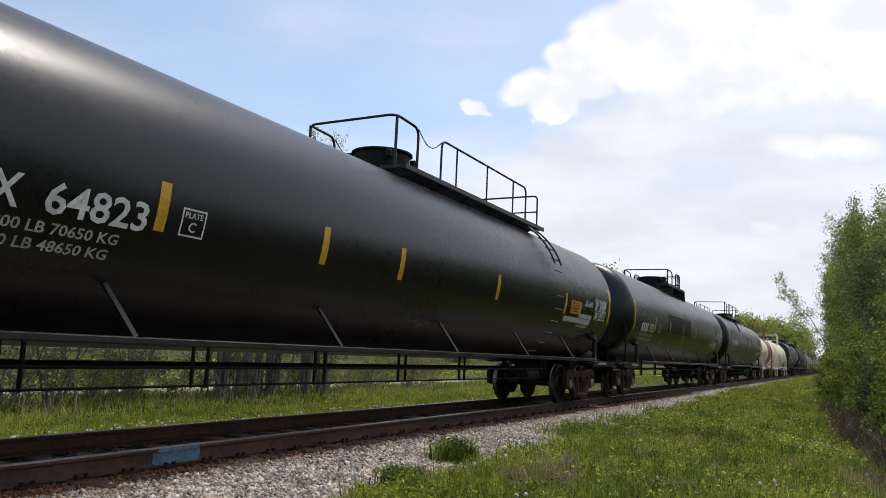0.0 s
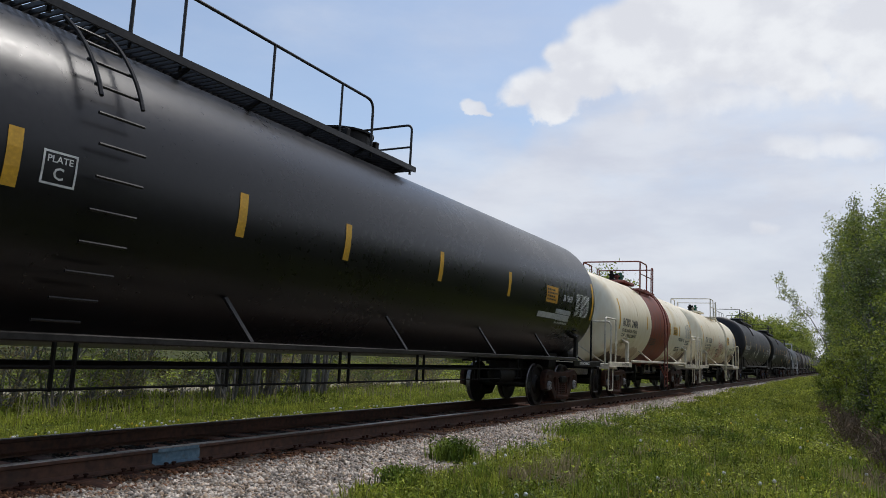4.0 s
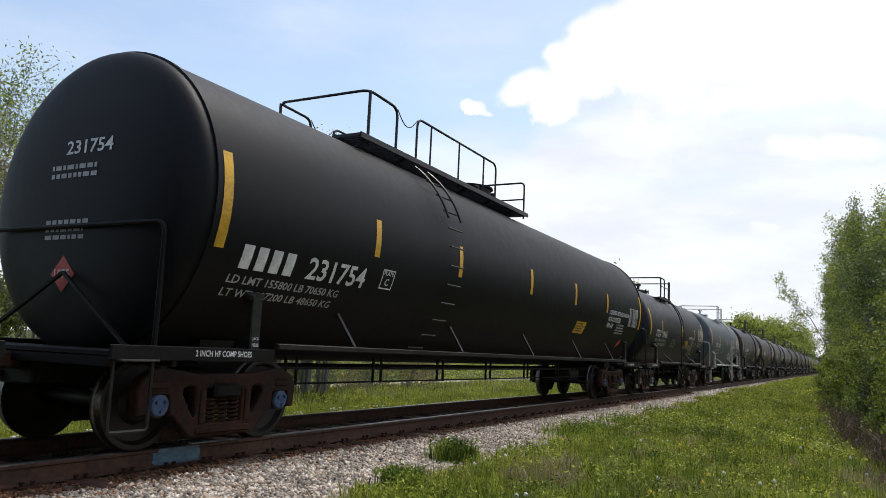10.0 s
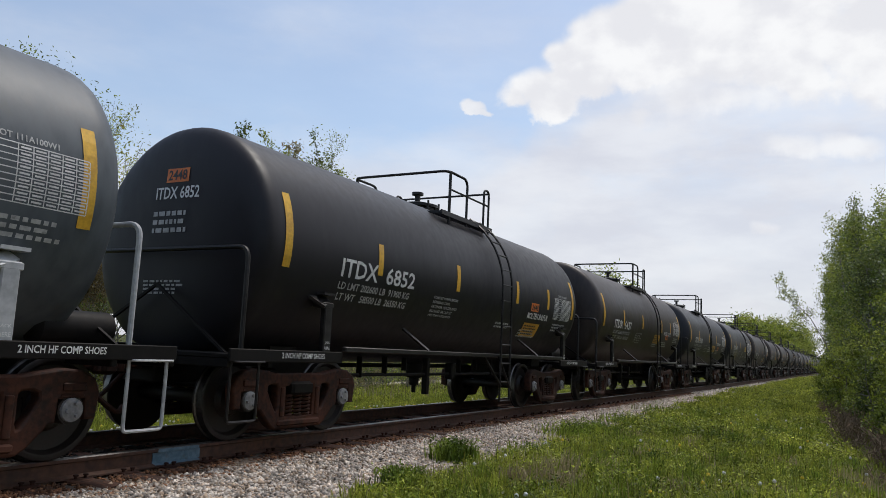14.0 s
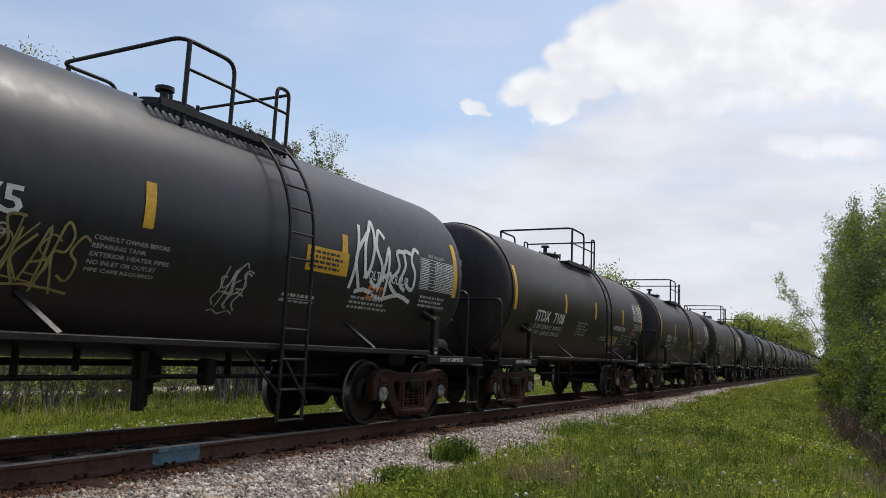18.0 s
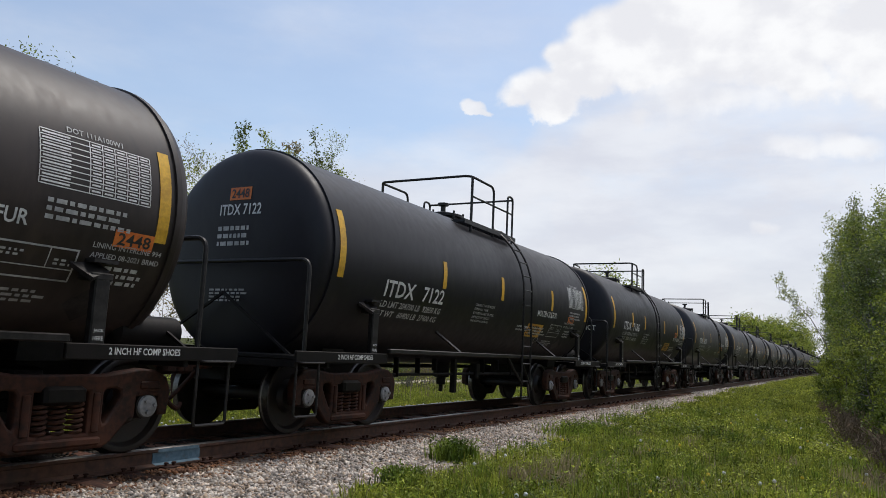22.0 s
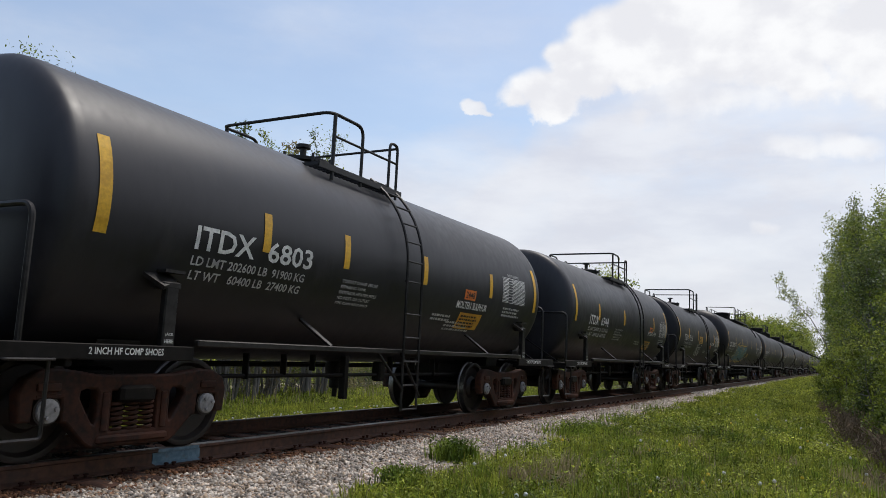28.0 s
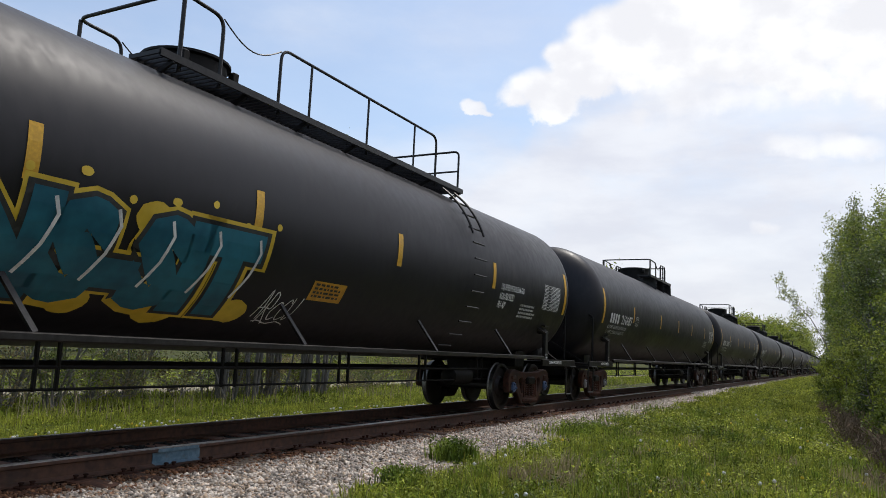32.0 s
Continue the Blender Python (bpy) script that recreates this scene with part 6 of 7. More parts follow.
bed = sheet("ballast_bed", np.linspace(-60, 800, 870), np.array([-3.25, -2.9, -2.4, -1.9, -1.4, -1.2, -0.6, 0, 0.6, 1.2, 1.5, 2.0, 2.6, 3.2]),
            lambda X, Y: np.interp(Y, [-3.3, -2.9, -1.4, -1.2, 0, 1.2, 1.5, 3.2], [-0.36, -0.275, -0.222, -0.203, -0.235, -0.205, -0.24, -0.62]) + 0.012 * np.sin(X * 3.1 + Y * 5) + 0.01 * np.sin(X * 7.7 - Y * 3), BEDSTONE)
# strip between the rails, painted near black for the shade under the cars
middle = sheet("ballast_bed", np.linspace(-60, 800, 430), np.array([-0.70, -0.35, 0, 0.35, 0.72, 1.3]), lambda X, Y: -0.205 + 0.012 * np.sin(X * 2.3 + Y * 5) + 0 * Y, SHADEBED)
tagged(middle, "ballast between the rails, coloured dark for the shade there", "ballast", kind="structure")
tagged(bed, "grey crushed-stone ballast bed", "ballast", kind="structure")

track = new("railway_track")
tagged(track, "single railway track with rusty rails on dark wooden ties", "track", kind="structure")


def rail_mesh(x0, x1):
    """A T-section rail, its head polished on top."""
    prof = [(-0.076, -0.186), (0.076, -0.186), (0.076, -0.172), (0.012, -0.152), (0.010, -0.05), (0.037, -0.038), (0.037, -0.010), (0.028, 0.0), (-0.028, 0.0), (-0.037, -0.010), (-0.037, -0.038), (-0.010, -0.05), (-0.012, -0.152), (-0.076, -0.172)]
    g = Geo()
    n = len(prof)
    cuts = [x0] + [x for x in np.arange(x0 + 20, x1, 20.0)] + [x1]
    vs = [(x, y, z) for x in cuts for y, z in prof]
    for i in range(len(cuts) - 1):
        for k in range(n):
            j = (k + 1) % n
            g.f.append((i * n + k, i * n + j, (i + 1) * n + j, (i + 1) * n + k))
            g.mi.append(1 if k in (6, 7, 8) else 0)
    g.v = vs
    return g.mesh("rail", 25)


for s in (-1, 1):
    part("rail", rail_mesh(-60, 800), [RAILSIDE, RAILTOP], track, pose(0, s * 0.7525, 0), "rusty steel rail with a shiny head")
blue = Geo()
blue.box(5.55, 6.1, -0.79, -0.785, -0.045, -0.012)
blue.box(5.5, 6.13, -0.772, -0.762, -0.15, -0.05)
blue.add([(5.5, -0.775, -0.149), (6.1, -0.775, -0.149), (6.1, -0.82, -0.164), (5.5, -0.82, -0.164)], [(0, 1, 2, 3)])
part("paint_mark", blue, BLUEPAINT, track, label="faded pale blue paint on the rail web")
TIE = Geo().box(-0.11, 0.11, -1.30, 1.30, -0.36, -0.19, 0.012).mesh("tie")
PLATE = Geo().box(-0.095, 0.095, -0.17, 0.17, -0.197, -0.180, 0.004).mesh("plate")
SPIKE = Geo().box(-0.012, 0.012, -0.012, 0.012, -0.2, -0.155, 0.003).box(-0.02, 0.02, -0.022, 0.016, -0.16, -0.142, 0.005).mesh("spike")
rnd = random.Random(4)
for i in range(250):
    x = -2.0 + 0.51 * i
    part("tie", TIE, TIEWOOD, track, pose(x + rnd.uniform(-0.03, 0.03), rnd.uniform(-0.05, 0.05), rnd.uniform(-0.012, 0.012), 0, 0, rnd.uniform(-1.5, 1.5)))
    if i < 60:
        part("tie_plate", PLATE, RUST, track, pose(x, -0.7525, 0.004))
        for dx, dy in ((-0.05, -0.105), (0.05, -0.105)):
            part("spike", SPIKE, RUST, track, pose(x + dx, -0.7525 + dy, 0.004))

# ---- loose stones of the ballast ----
def stones(name, n, area, size, seed, zfun, mat_=None):
    rg = np.random.default_rng(seed)
    (x0, x1), (y0, y1) = area
    u = rg.random(n)
    x = x0 + (x1 - x0) * u ** 1.7
    y = rg.uniform(y0, y1, n)
    z = zfun(x, y)
    base = np.array([(1, 0, 0), (0, 1, 0), (-1, 0, 0), (0, -1, 0), (0.1, 0.05, 0.85), (0.62, 0.58, 0.35), (-0.6, -0.55, 0.38), (0, 0, -0.5)], float)
    tris = np.array([(0, 5, 4), (5, 1, 4), (1, 2, 4), (2, 6, 4), (6, 3, 4), (3, 0, 4), (0, 1, 5), (2, 3, 6), (1, 0, 7), (2, 1, 7), (3, 2, 7), (0, 3, 7)])
    k = rg.uniform(size[0], size[1], (n, 1, 1)) * rg.uniform(0.65, 1.25, (n, 1, 3))
    v = base[None] * (1 + rg.normal(0, 0.16, (n, 8, 3))) * k
    a, b = rg.uniform(0, 6.28, n), rg.normal(0, 0.35, n)
    ca, sa, cb, sb = np.cos(a), np.sin(a), np.cos(b), np.sin(b)
    vx, vy, vz = v[..., 0], v[..., 1], v[..., 2]
    vy, vz = vy * cb[:, None] - vz * sb[:, None], vy * sb[:, None] + vz * cb[:, None]
    vx, vy = vx * ca[:, None] - vy * sa[:, None], vx * sa[:, None] + vy * ca[:, None]
    v = np.stack([vx + x[:, None], vy + y[:, None], vz + z[:, None] + 0.006], -1)
    me = bpy.data.meshes.new(name)
    f = (np.arange(n)[:, None, None] * 8 + tris[None]).reshape(-1, 3)
    me.vertices.add(n * 8)
    me.vertices.foreach_set("co", v.astype(np.float32).ravel())
    me.loops.add(len(f) * 3)
    me.loops.foreach_set("vertex_index", f.astype(np.int32).ravel())
    me.polygons.add(len(f))
    me.polygons.foreach_set("loop_start", np.arange(0, len(f) * 3, 3, dtype=np.int32))
    me.update(calc_edges=True)
    me.validate()
    me.materials.append(mat_ or STONE)
    return new(name, me)


def bed_z(x, y):
    return np.interp(y, [-3.3, -2.9, -1.4, -1.2, 0, 1.2, 1.5, 3.2], [-0.36, -0.275, -0.222, -0.203, -0.235, -0.205, -0.24, -0.62])


tagged(stones("ballast_stones", 22000, ((3.0, 34.0), (-3.15, -1.22)), (0.010, 0.034), 6, bed_z, TANSTONE), "loose tan crushed ballast stones beside the rail", "gravel", kind="stuff")
tagged(stones("ballast_stones", 38000, ((3.0, 34.0), (-3.15, -1.27)), (0.011, 0.036), 7, bed_z), "loose grey crushed ballast stones beside the rail", "gravel", kind="stuff")
tagged(stones("ballast_stones", 14000, ((34.0, 110.0), (-3.1, -1.1)), (0.04, 0.075), 8, bed_z), "loose grey crushed ballast stones down the line", "gravel", kind="stuff")
tagged(stones("ballast_stones", 8200, ((3.0, 48.0), (-1.5, -0.84)), (0.012, 0.032), 16, bed_z, RUSTSTONE), "rust-stained stones and scale along the rail", "gravel", kind="stuff")
# these stones carry the same painted shade as the strip they lie on
tagged(stones("ballast_stones", 6000, ((2.0, 30.0), (-0.65, 0.65)), (0.02, 0.045), 9, bed_z, SHADESTONE), "ballast stones between the rails, coloured dark for shade", "gravel", kind="stuff")


def surface_z(x, y):
    """The ground, or the ballast where it lies on top."""
    return np.maximum(ground_z(x, y), np.where(np.abs(y) < 3.2, bed_z(x, y), -9.0))


# ---- grass ----
def blades(name, x, y, h, w, lean, seed, mat_):
    rg = np.random.default_rng(seed)
    n = len(x)
    z = surface_z(x, y)
    a = rg.uniform(0, 6.28, n)
    dx, dy = np.cos(a), np.sin(a)
    la, lm = rg.uniform(0, 6.28, n), np.abs(rg.normal(0, lean, n)) * h
    bx, by = np.cos(la) * lm, np.sin(la) * lm
    b0 = np.stack([x - dx * w, y - dy * w, z - 0.02], -1)
    b1 = np.stack([x + dx * w, y + dy * w, z - 0.02], -1)
    m0 = np.stack([x - dx * w * 0.7 + bx * 0.4, y - dy * w * 0.7 + by * 0.4, z + h * 0.6], -1)
    m1 = np.stack([x + dx * w * 0.7 + bx * 0.4, y + dy * w * 0.7 + by * 0.4, z + h * 0.6], -1)
    tip = np.stack([x + bx, y + by, z + h * (1 - 0.35 * np.minimum(1, lm / h))], -1)
    me = bpy.data.meshes.new(name)
    me.vertices.add(n * 5)
    me.vertices.foreach_set("co", np.ascontiguousarray(np.stack([b0, b1, m1, m0, tip], 1), dtype=np.float32).ravel())
    me.loops.add(n * 7)
    me.loops.foreach_set("vertex_index", (np.arange(n, dtype=np.int32)[:, None] * 5 + np.array([0, 1, 2, 3, 3, 2, 4], np.int32)).ravel())
    me.polygons.add(n * 2)
    me.polygons.foreach_set("loop_start", (np.arange(n, dtype=np.int32)[:, None] * 7 + np.array([0, 4], np.int32)).ravel())
    me.update(calc_edges=True)
    me.validate()
    me.materials.append(mat_)
    return me


def spread_edge(x):
    """Down the line the grass grows over the shoulder of the ballast."""
    return np.interp(x, [17, 32, 80], [0.0, 0.7, 1.1])


def thicket_edge(x):
    """The foot of the thicket, which draws nearer to the track down the line."""
    return float(np.interp(x, [6, 16, 28, 45, 78, 150, 400], [-8.1, -7.7, -6.9, -6.0, -4.9, -4.3, -4.0]))


def patchy(x, y, scale, seed):
    r = random.Random(seed)
    ph = [r.uniform(0, 6.28) for _ in range(6)]
    return (np.sin(x * scale + ph[0] + 1.7 * np.sin(y * scale * 1.3 + ph[1])) + np.sin(y * scale * 1.9 + ph[2] + 1.3 * np.sin(x * scale * 0.7 + ph[3])) + np.sin((x + y) * scale * 2.7 + ph[4])) / 3


def lawn(name, n, xr, yr, hr, wr, seed, mat_, edge=None, power=1.0, need=-1.0, lean=0.35):
    rg = np.random.default_rng(seed)
    x = xr[0] + (xr[1] - xr[0]) * rg.random(n) ** power
    y = rg.uniform(yr[0], yr[1], n)
    p = patchy(x, y, 1.5, 5) + 0.5 * patchy(x, y, 5.0, 6)
    keep = p > need
    if edge is not None:
        keep &= y < edge + spread_edge(x) + 0.38 * patchy(x, x * 0.3, 1.9, 8) + 0.22 * patchy(x, y, 6, 9)
    x, y, p = x[keep], y[keep], p[keep]
    h = rg.uniform(hr[0], hr[1], len(x)) * (1 + 0.45 * p)
    w = rg.uniform(wr[0], wr[1], len(x))
    return new(name, blades(name, x, y, h, w, lean, seed + 1, mat_))


tagged(lawn("grass", 110000, (4.0, 26.0), (-7.15, -2.4), (0.05, 0.17), (0.002, 0.0055), 21, GRASS, edge=-3.1, power=1.6), "fresh green spring grass beside the ballast", "grass", kind="stuff")
tagged(lawn("grass", 70000, (24.0, 110.0), (-7.4, -1.5), (0.10, 0.22), (0.010, 0.022), 22, GRASS, edge=-2.9, power=1.5), "green grass down the line", "grass", kind="stuff")
tagged(lawn("grass", 90000, (2.0, 42.0), (2.9, 8.5), (0.08, 0.24), (0.003, 0.008), 23, GRASS, power=1.2), "long green grass behind the track", "grass", kind="stuff")
tagged(lawn("grass", 40000, (2.0, 120.0), (8.0, 14.4), (0.12, 0.3), (0.01, 0.025), 24, GRASS, power=1.3), "meadow grass behind the track", "grass", kind="stuff")
tagged(lawn("dry_grass", 16000, (4.5, 24.0), (-8.4, -2.8), (0.06, 0.2), (0.002, 0.005), 25, STRAW, edge=-3.0, power=1.5, need=0.25, lean=0.9), "dry straw among the grass", "dry grass", kind="stuff")
tagged(lawn("dry_grass", 3500, (6.0, 60.0), (7.0, 14.0), (0.3, 0.85), (0.004, 0.009), 26, STRAW, power=1.3, need=0.0, lean=0.3), "dry standing stalks behind the track", "dry grass", kind="stuff")


def clumps(name, n, per, xr, yr, hr, seed, mat_, edge):
    rg = np.random.default_rng(seed)
    cx = xr[0] + (xr[1] - xr[0]) * rg.random(n) ** 1.5
    cy = rg.uniform(yr[0], yr[1], n)
    ok = cy < edge + spread_edge(cx) + 0.4 * patchy(cx, cx * 0.3, 1.9, 8)
    cx, cy = np.repeat(cx[ok], per), np.repeat(cy[ok], per)
    tall = np.repeat(rg.uniform(hr[0], hr[1], int(ok.sum())), per)
    k = len(cx)
    r = np.repeat(rg.uniform(0.05, 0.16, int(ok.sum())), per)
    x, y = cx + rg.normal(0, 1, k) * r, cy + rg.normal(0, 1, k) * r
    return new(name, blades(name, x, y, tall * rg.uniform(0.45, 1.1, k), rg.uniform(0.003, 0.009, k), 0.5, seed + 3, mat_))


tagged(clumps("grass", 420, 70, (4.6, 24.0), (-8.0, -2.5), (0.14, 0.34), 31, GRASS, -3.05), "taller clumps of fresh grass", "grass", kind="stuff")
tagged(clumps("grass", 380, 60, (4.8, 22.0), (-7.6, -2.6), (0.16, 0.36), 39, TUFT, -3.02), "darker clumps of long grass", "grass", kind="stuff")
tagged(clumps("dry_grass", 60, 60, (6.0, 16.0), (-7.6, -3.2), (0.12, 0.3), 33, STRAW, -3.0), "clumps of dry straw in the grass", "dry grass", kind="stuff")
tagged(clumps("dry_grass", 26, 80, (7.4, 8.6), (-4.35, -3.75), (0.14, 0.34), 37, STRAW, -3.0), "flattened patch of dry straw", "dry grass", kind="stuff")
tagged(clumps("dry_grass", 34, 26, (11.0, 17.0), (-7.4, -6.9), (0.15, 0.4), 35, STRAW, -3.0), "tall dry stalks by the thicket", "dry grass", kind="stuff")


def leaf_cloud(points, per, spread, size, seed, flat=0.6):
    """Small pointed leaves scattered about the points."""
    rg = np.random.default_rng(seed)
    pts = np.repeat(np.asarray(points, float), per, axis=0)
    n = len(pts)
    c = pts + rg.normal(0, 1, (n, 3)) * np.array([spread, spread, spread * 0.85])
    u = rg.normal(0, 1, (n, 3))
    u /= np.linalg.norm(u, axis=1, keepdims=True)
    v = np.cross(u, rg.normal(0, 1, (n, 3)))
    v /= np.linalg.norm(v, axis=1, keepdims=True)
    s = rg.uniform(size * 0.6, size * 1.3, (n, 1))
    return np.stack([c - u * s, c + v * s * flat * 0.6, c + u * s, c - v * s * flat * 0.6], 1)


def leafy_cover(name, n, per, xr, yr, hr, size, seed, mat_, edge, power=1.5, spread=0.09):
    """Low weeds: small broad leaves in clumps, most of them turned to the sky."""
    rg = np.random.default_rng(seed)
    cx = xr[0] + (xr[1] - xr[0]) * rg.random(n) ** power
    cy = rg.uniform(yr[0], yr[1], n)
    ok = (cy < edge + spread_edge(cx) + 0.38 * patchy(cx, cx * 0.3, 1.9, 8) + 0.2 * patchy(cx, cy, 6, 9)) & (patchy(cx, cy, 2.3, 14) + 0.6 * patchy(cx, cy, 6.5, 15) > -0.55 + 0.75 * rg.random(n))
    cx, cy = cx[ok], cy[ok]
    top = rg.uniform(hr[0], hr[1], len(cx)) * (1 + 0.5 * patchy(cx, cy, 3.0, 16))
    cx, cy, top = np.repeat(cx, per), np.repeat(cy, per), np.repeat(top, per)
    k = len(cx)
    dx, dy = rg.normal(0, spread, k), rg.normal(0, spread, k)
    x, y = cx + dx, cy + dy
    z = surface_z(x, y) + top * np.exp(-(dx * dx + dy * dy) / (2.2 * spread * spread)) * rg.uniform(0.3, 1.05, k) + 0.012
    up = rg.normal(0, 0.55, (k, 3)) + np.array([0, 0, 1.0])
    up /= np.linalg.norm(up, axis=1, keepdims=True)
    u = np.cross(up, rg.normal(0, 1, (k, 3)))
    u /= np.linalg.norm(u, axis=1, keepdims=True)
    v = np.cross(up, u)
    c = np.stack([x, y, z], -1)
    l = rg.uniform(size * 0.6, size * 1.4, (k, 1))
    return new(name, quads_mesh(name, np.stack([c - u * l, c + v * l * 0.42, c + u * l, c - v * l * 0.42], 1), 4, mat_))


tagged(leafy_cover("weeds", 17000, 16, (4.4, 16.0), (-7.15, -2.5), (0.10, 0.26), 0.021, 81, WEED, -3.12), "low leafy green weeds in the grass", "weeds", kind="stuff")
tagged(leafy_cover("weeds", 12000, 12, (14.0, 46.0), (-7.2, -1.8), (0.12, 0.3), 0.032, 82, WEED, -2.9, 1.6, 0.14), "low leafy green weeds down the line", "weeds", kind="stuff")
tagged(leafy_cover("weeds", 5000, 12, (40.0, 150.0), (-9.0, -1.5), (0.08, 0.24), 0.07, 83, WEED, -2.9, 1.5, 0.25), "low leafy green weeds far down the line", "weeds", kind="stuff")
tagged(leafy_cover("weeds", 5000, 12, (2.0, 46.0), (2.9, 9.0), (0.1, 0.3), 0.03, 84, WEED, 20.0, 1.3, 0.14), "low leafy green weeds behind the track", "weeds", kind="stuff")
tagged(leafy_cover("weeds", 9000, 12, (2.0, 130.0), (8.0, 14.6), (0.06, 0.22), 0.05, 85, WEED, 50.0, 1.5, 0.25), "low green growth in the meadow", "weeds", kind="stuff")
tagged(leafy_cover("weeds", 9000, 12, (0.0, 170.0), (17.0, 46.0), (0.06, 0.25), 0.10, 86, WEED, 90.0, 1.4, 0.5), "low green growth beyond the path", "weeds", kind="stuff")


def tuft(name, x, y, n, spread, hr, seed, mat_, label):
    rg = np.random.default_rng(seed)
    px, py = x + rg.normal(0, spread, n), y + rg.normal(0, spread, n)
    return tagged(new(name, blades(name, px, py, rg.uniform(hr[0], hr[1], n), rg.uniform(0.005, 0.013, n), 0.45, seed, mat_)), label, "weed", "weed tufts by the ballast", "stuff")


rnd_t = random.Random(41)
for i, (x, y, n, sp, h) in enumerate(((6.59, -3.03, 900, 0.10, 0.29), (8.67, -2.58, 1000, 0.14, 0.31), (6.14, -2.97, 160, 0.06, 0.14), (13.0, -2.85, 1000, 0.28, 0.30), (13.4, -3.0, 500, 0.2, 0.26), (16.5, -2.75, 500, 0.3, 0.25), (10.3, -3.1, 300, 0.25, 0.2), (21, -2.8, 500, 0.4, 0.25))):
    tuft("weed_tuft", x, y, n // 2, sp, (h * 0.4, h), 60 + i, TUFT, "bushy green weed tuft at the ballast edge")
    pts = [(x + rnd_t.gauss(0, sp), y + rnd_t.gauss(0, sp), float(surface_z(x, y)) + h * rnd_t.uniform(0.1, 0.85)) for _ in range(n // 5)]
    leafy = new("weed_tuft", quads_mesh("weed_tuft", leaf_cloud(pts, 8, sp * 0.25, 0.022, 90 + i), 4, TUFT))
    tagged(leafy, "leafy green weed at the ballast edge", "weed", "weed tufts by the ballast", "stuff")

rnd = random.Random(12)
FLOWER = Geo()
FLOWER.tube([(0, 0, 0), (0.01, 0, 0.12), (0.02, 0.01, 0.19)], 0.003, 4)
CLOCK = Geo().lathe([(-0.022, 0.0), (-0.015, 0.017), (0, 0.023), (0.015, 0.017), (0.022, 0.0)], "z", 8, (0.02, 0.01, 0.205)).mesh("clock")
STEM = FLOWER.mesh("stem")
for i in range(150):
    if i < 44:
        x, y = 5.0 + 16 * rnd.random() ** 1.4, rnd.uniform(-7.2, -3.2)
    else:
        x, y = rnd.uniform(5.5, 22), rnd.uniform(3.0, 4.6)
    z = float(ground_z(x, y))
    fl = part("dandelion", STEM, GRASS, None, pose(x, y, z, rnd.uniform(-12, 12), rnd.uniform(-12, 12), rnd.uniform(0, 360)))
    tagged(fl, "dandelion gone to seed in the grass" if i % 4 else "yellow dandelion in the grass", "flower", "dandelions in the grass")
    part("seed_head", CLOCK, PETAL if i % 4 else PETALY, fl)


# ================= trees and shrubs =================
def grow(rnd, start, way, length, r, depth, g, tips, spread=0.55, bend=0.25):
    pts, radii = [Vector(start)], [r]
    d = Vector(way).normalized()
    n = 4
    for i in range(n):
        d = (d + Vector((rnd.gauss(0, bend * 0.4), rnd.gauss(0, bend * 0.4), rnd.gauss(0.06, bend * 0.25)))).normalized()
        pts.append(pts[-1] + d * (length / n))
        radii.append(r * (1 - 0.55 * (i + 1) / n))
    g.tube(pts, [max(0.006, q) for q in radii], 6 if r > 0.03 else 4, False)
    if depth == 0:
        tips.extend([tuple(pts[2]), tuple(pts[3]), tuple(pts[4])])
        return
    kids = 3 if depth > 1 else 4
    for k in range(kids):
        i = rnd.choice((2, 3, 4, 4))
        side = Vector((rnd.gauss(0, 1), rnd.gauss(0, 1), rnd.gauss(0.15, 0.5))).normalized()
        grow(rnd, pts[i], d * (1 - spread) + side * spread, length * rnd.uniform(0.55, 0.8), radii[i] * 0.65, depth - 1, g, tips, spread, bend)
    tips.append(tuple(pts[-1]))


def tree(x, y, height, seed, leafy=14, leaf=0.05, spread=0.28, stems=1, mats=LEAF, label="", category="tree", depth=3, lean=(0, 0), group="", sink=0.05, open_=0.55, thick=0.011, wood=None):
    rnd = random.Random(seed)
    z = float(ground_z(x, y)) - sink
    thing = new("tree" if category == "tree" else "shrub")
    thing.matrix_basis = pose(x, y, z)
    tagged(thing, label, category, group)
    g, tips = Geo(), []
    for k in range(stems):
        a = 2 * math.pi * k / max(1, stems) + rnd.uniform(0, 1)
        out = 0.0 if stems == 1 else rnd.uniform(0.12, 0.42)
        st = (math.cos(a) * 0.12 * (stems > 1), math.sin(a) * 0.12 * (stems > 1), 0)
        grow(rnd, st, (math.cos(a) * out + lean[0], math.sin(a) * out + lean[1], 1.0), height * rnd.uniform(0.33, 0.42), height * thick + 0.012, depth, g, tips, open_)
    part("trunk", g.mesh("trunk", 60), wood or BARK, thing)
    if leafy:
        me = quads_mesh("crown", leaf_cloud(tips, leafy, spread, leaf, seed), 4, mats)
        ob = new("crown", me)
        ob.parent = thing
    return thing


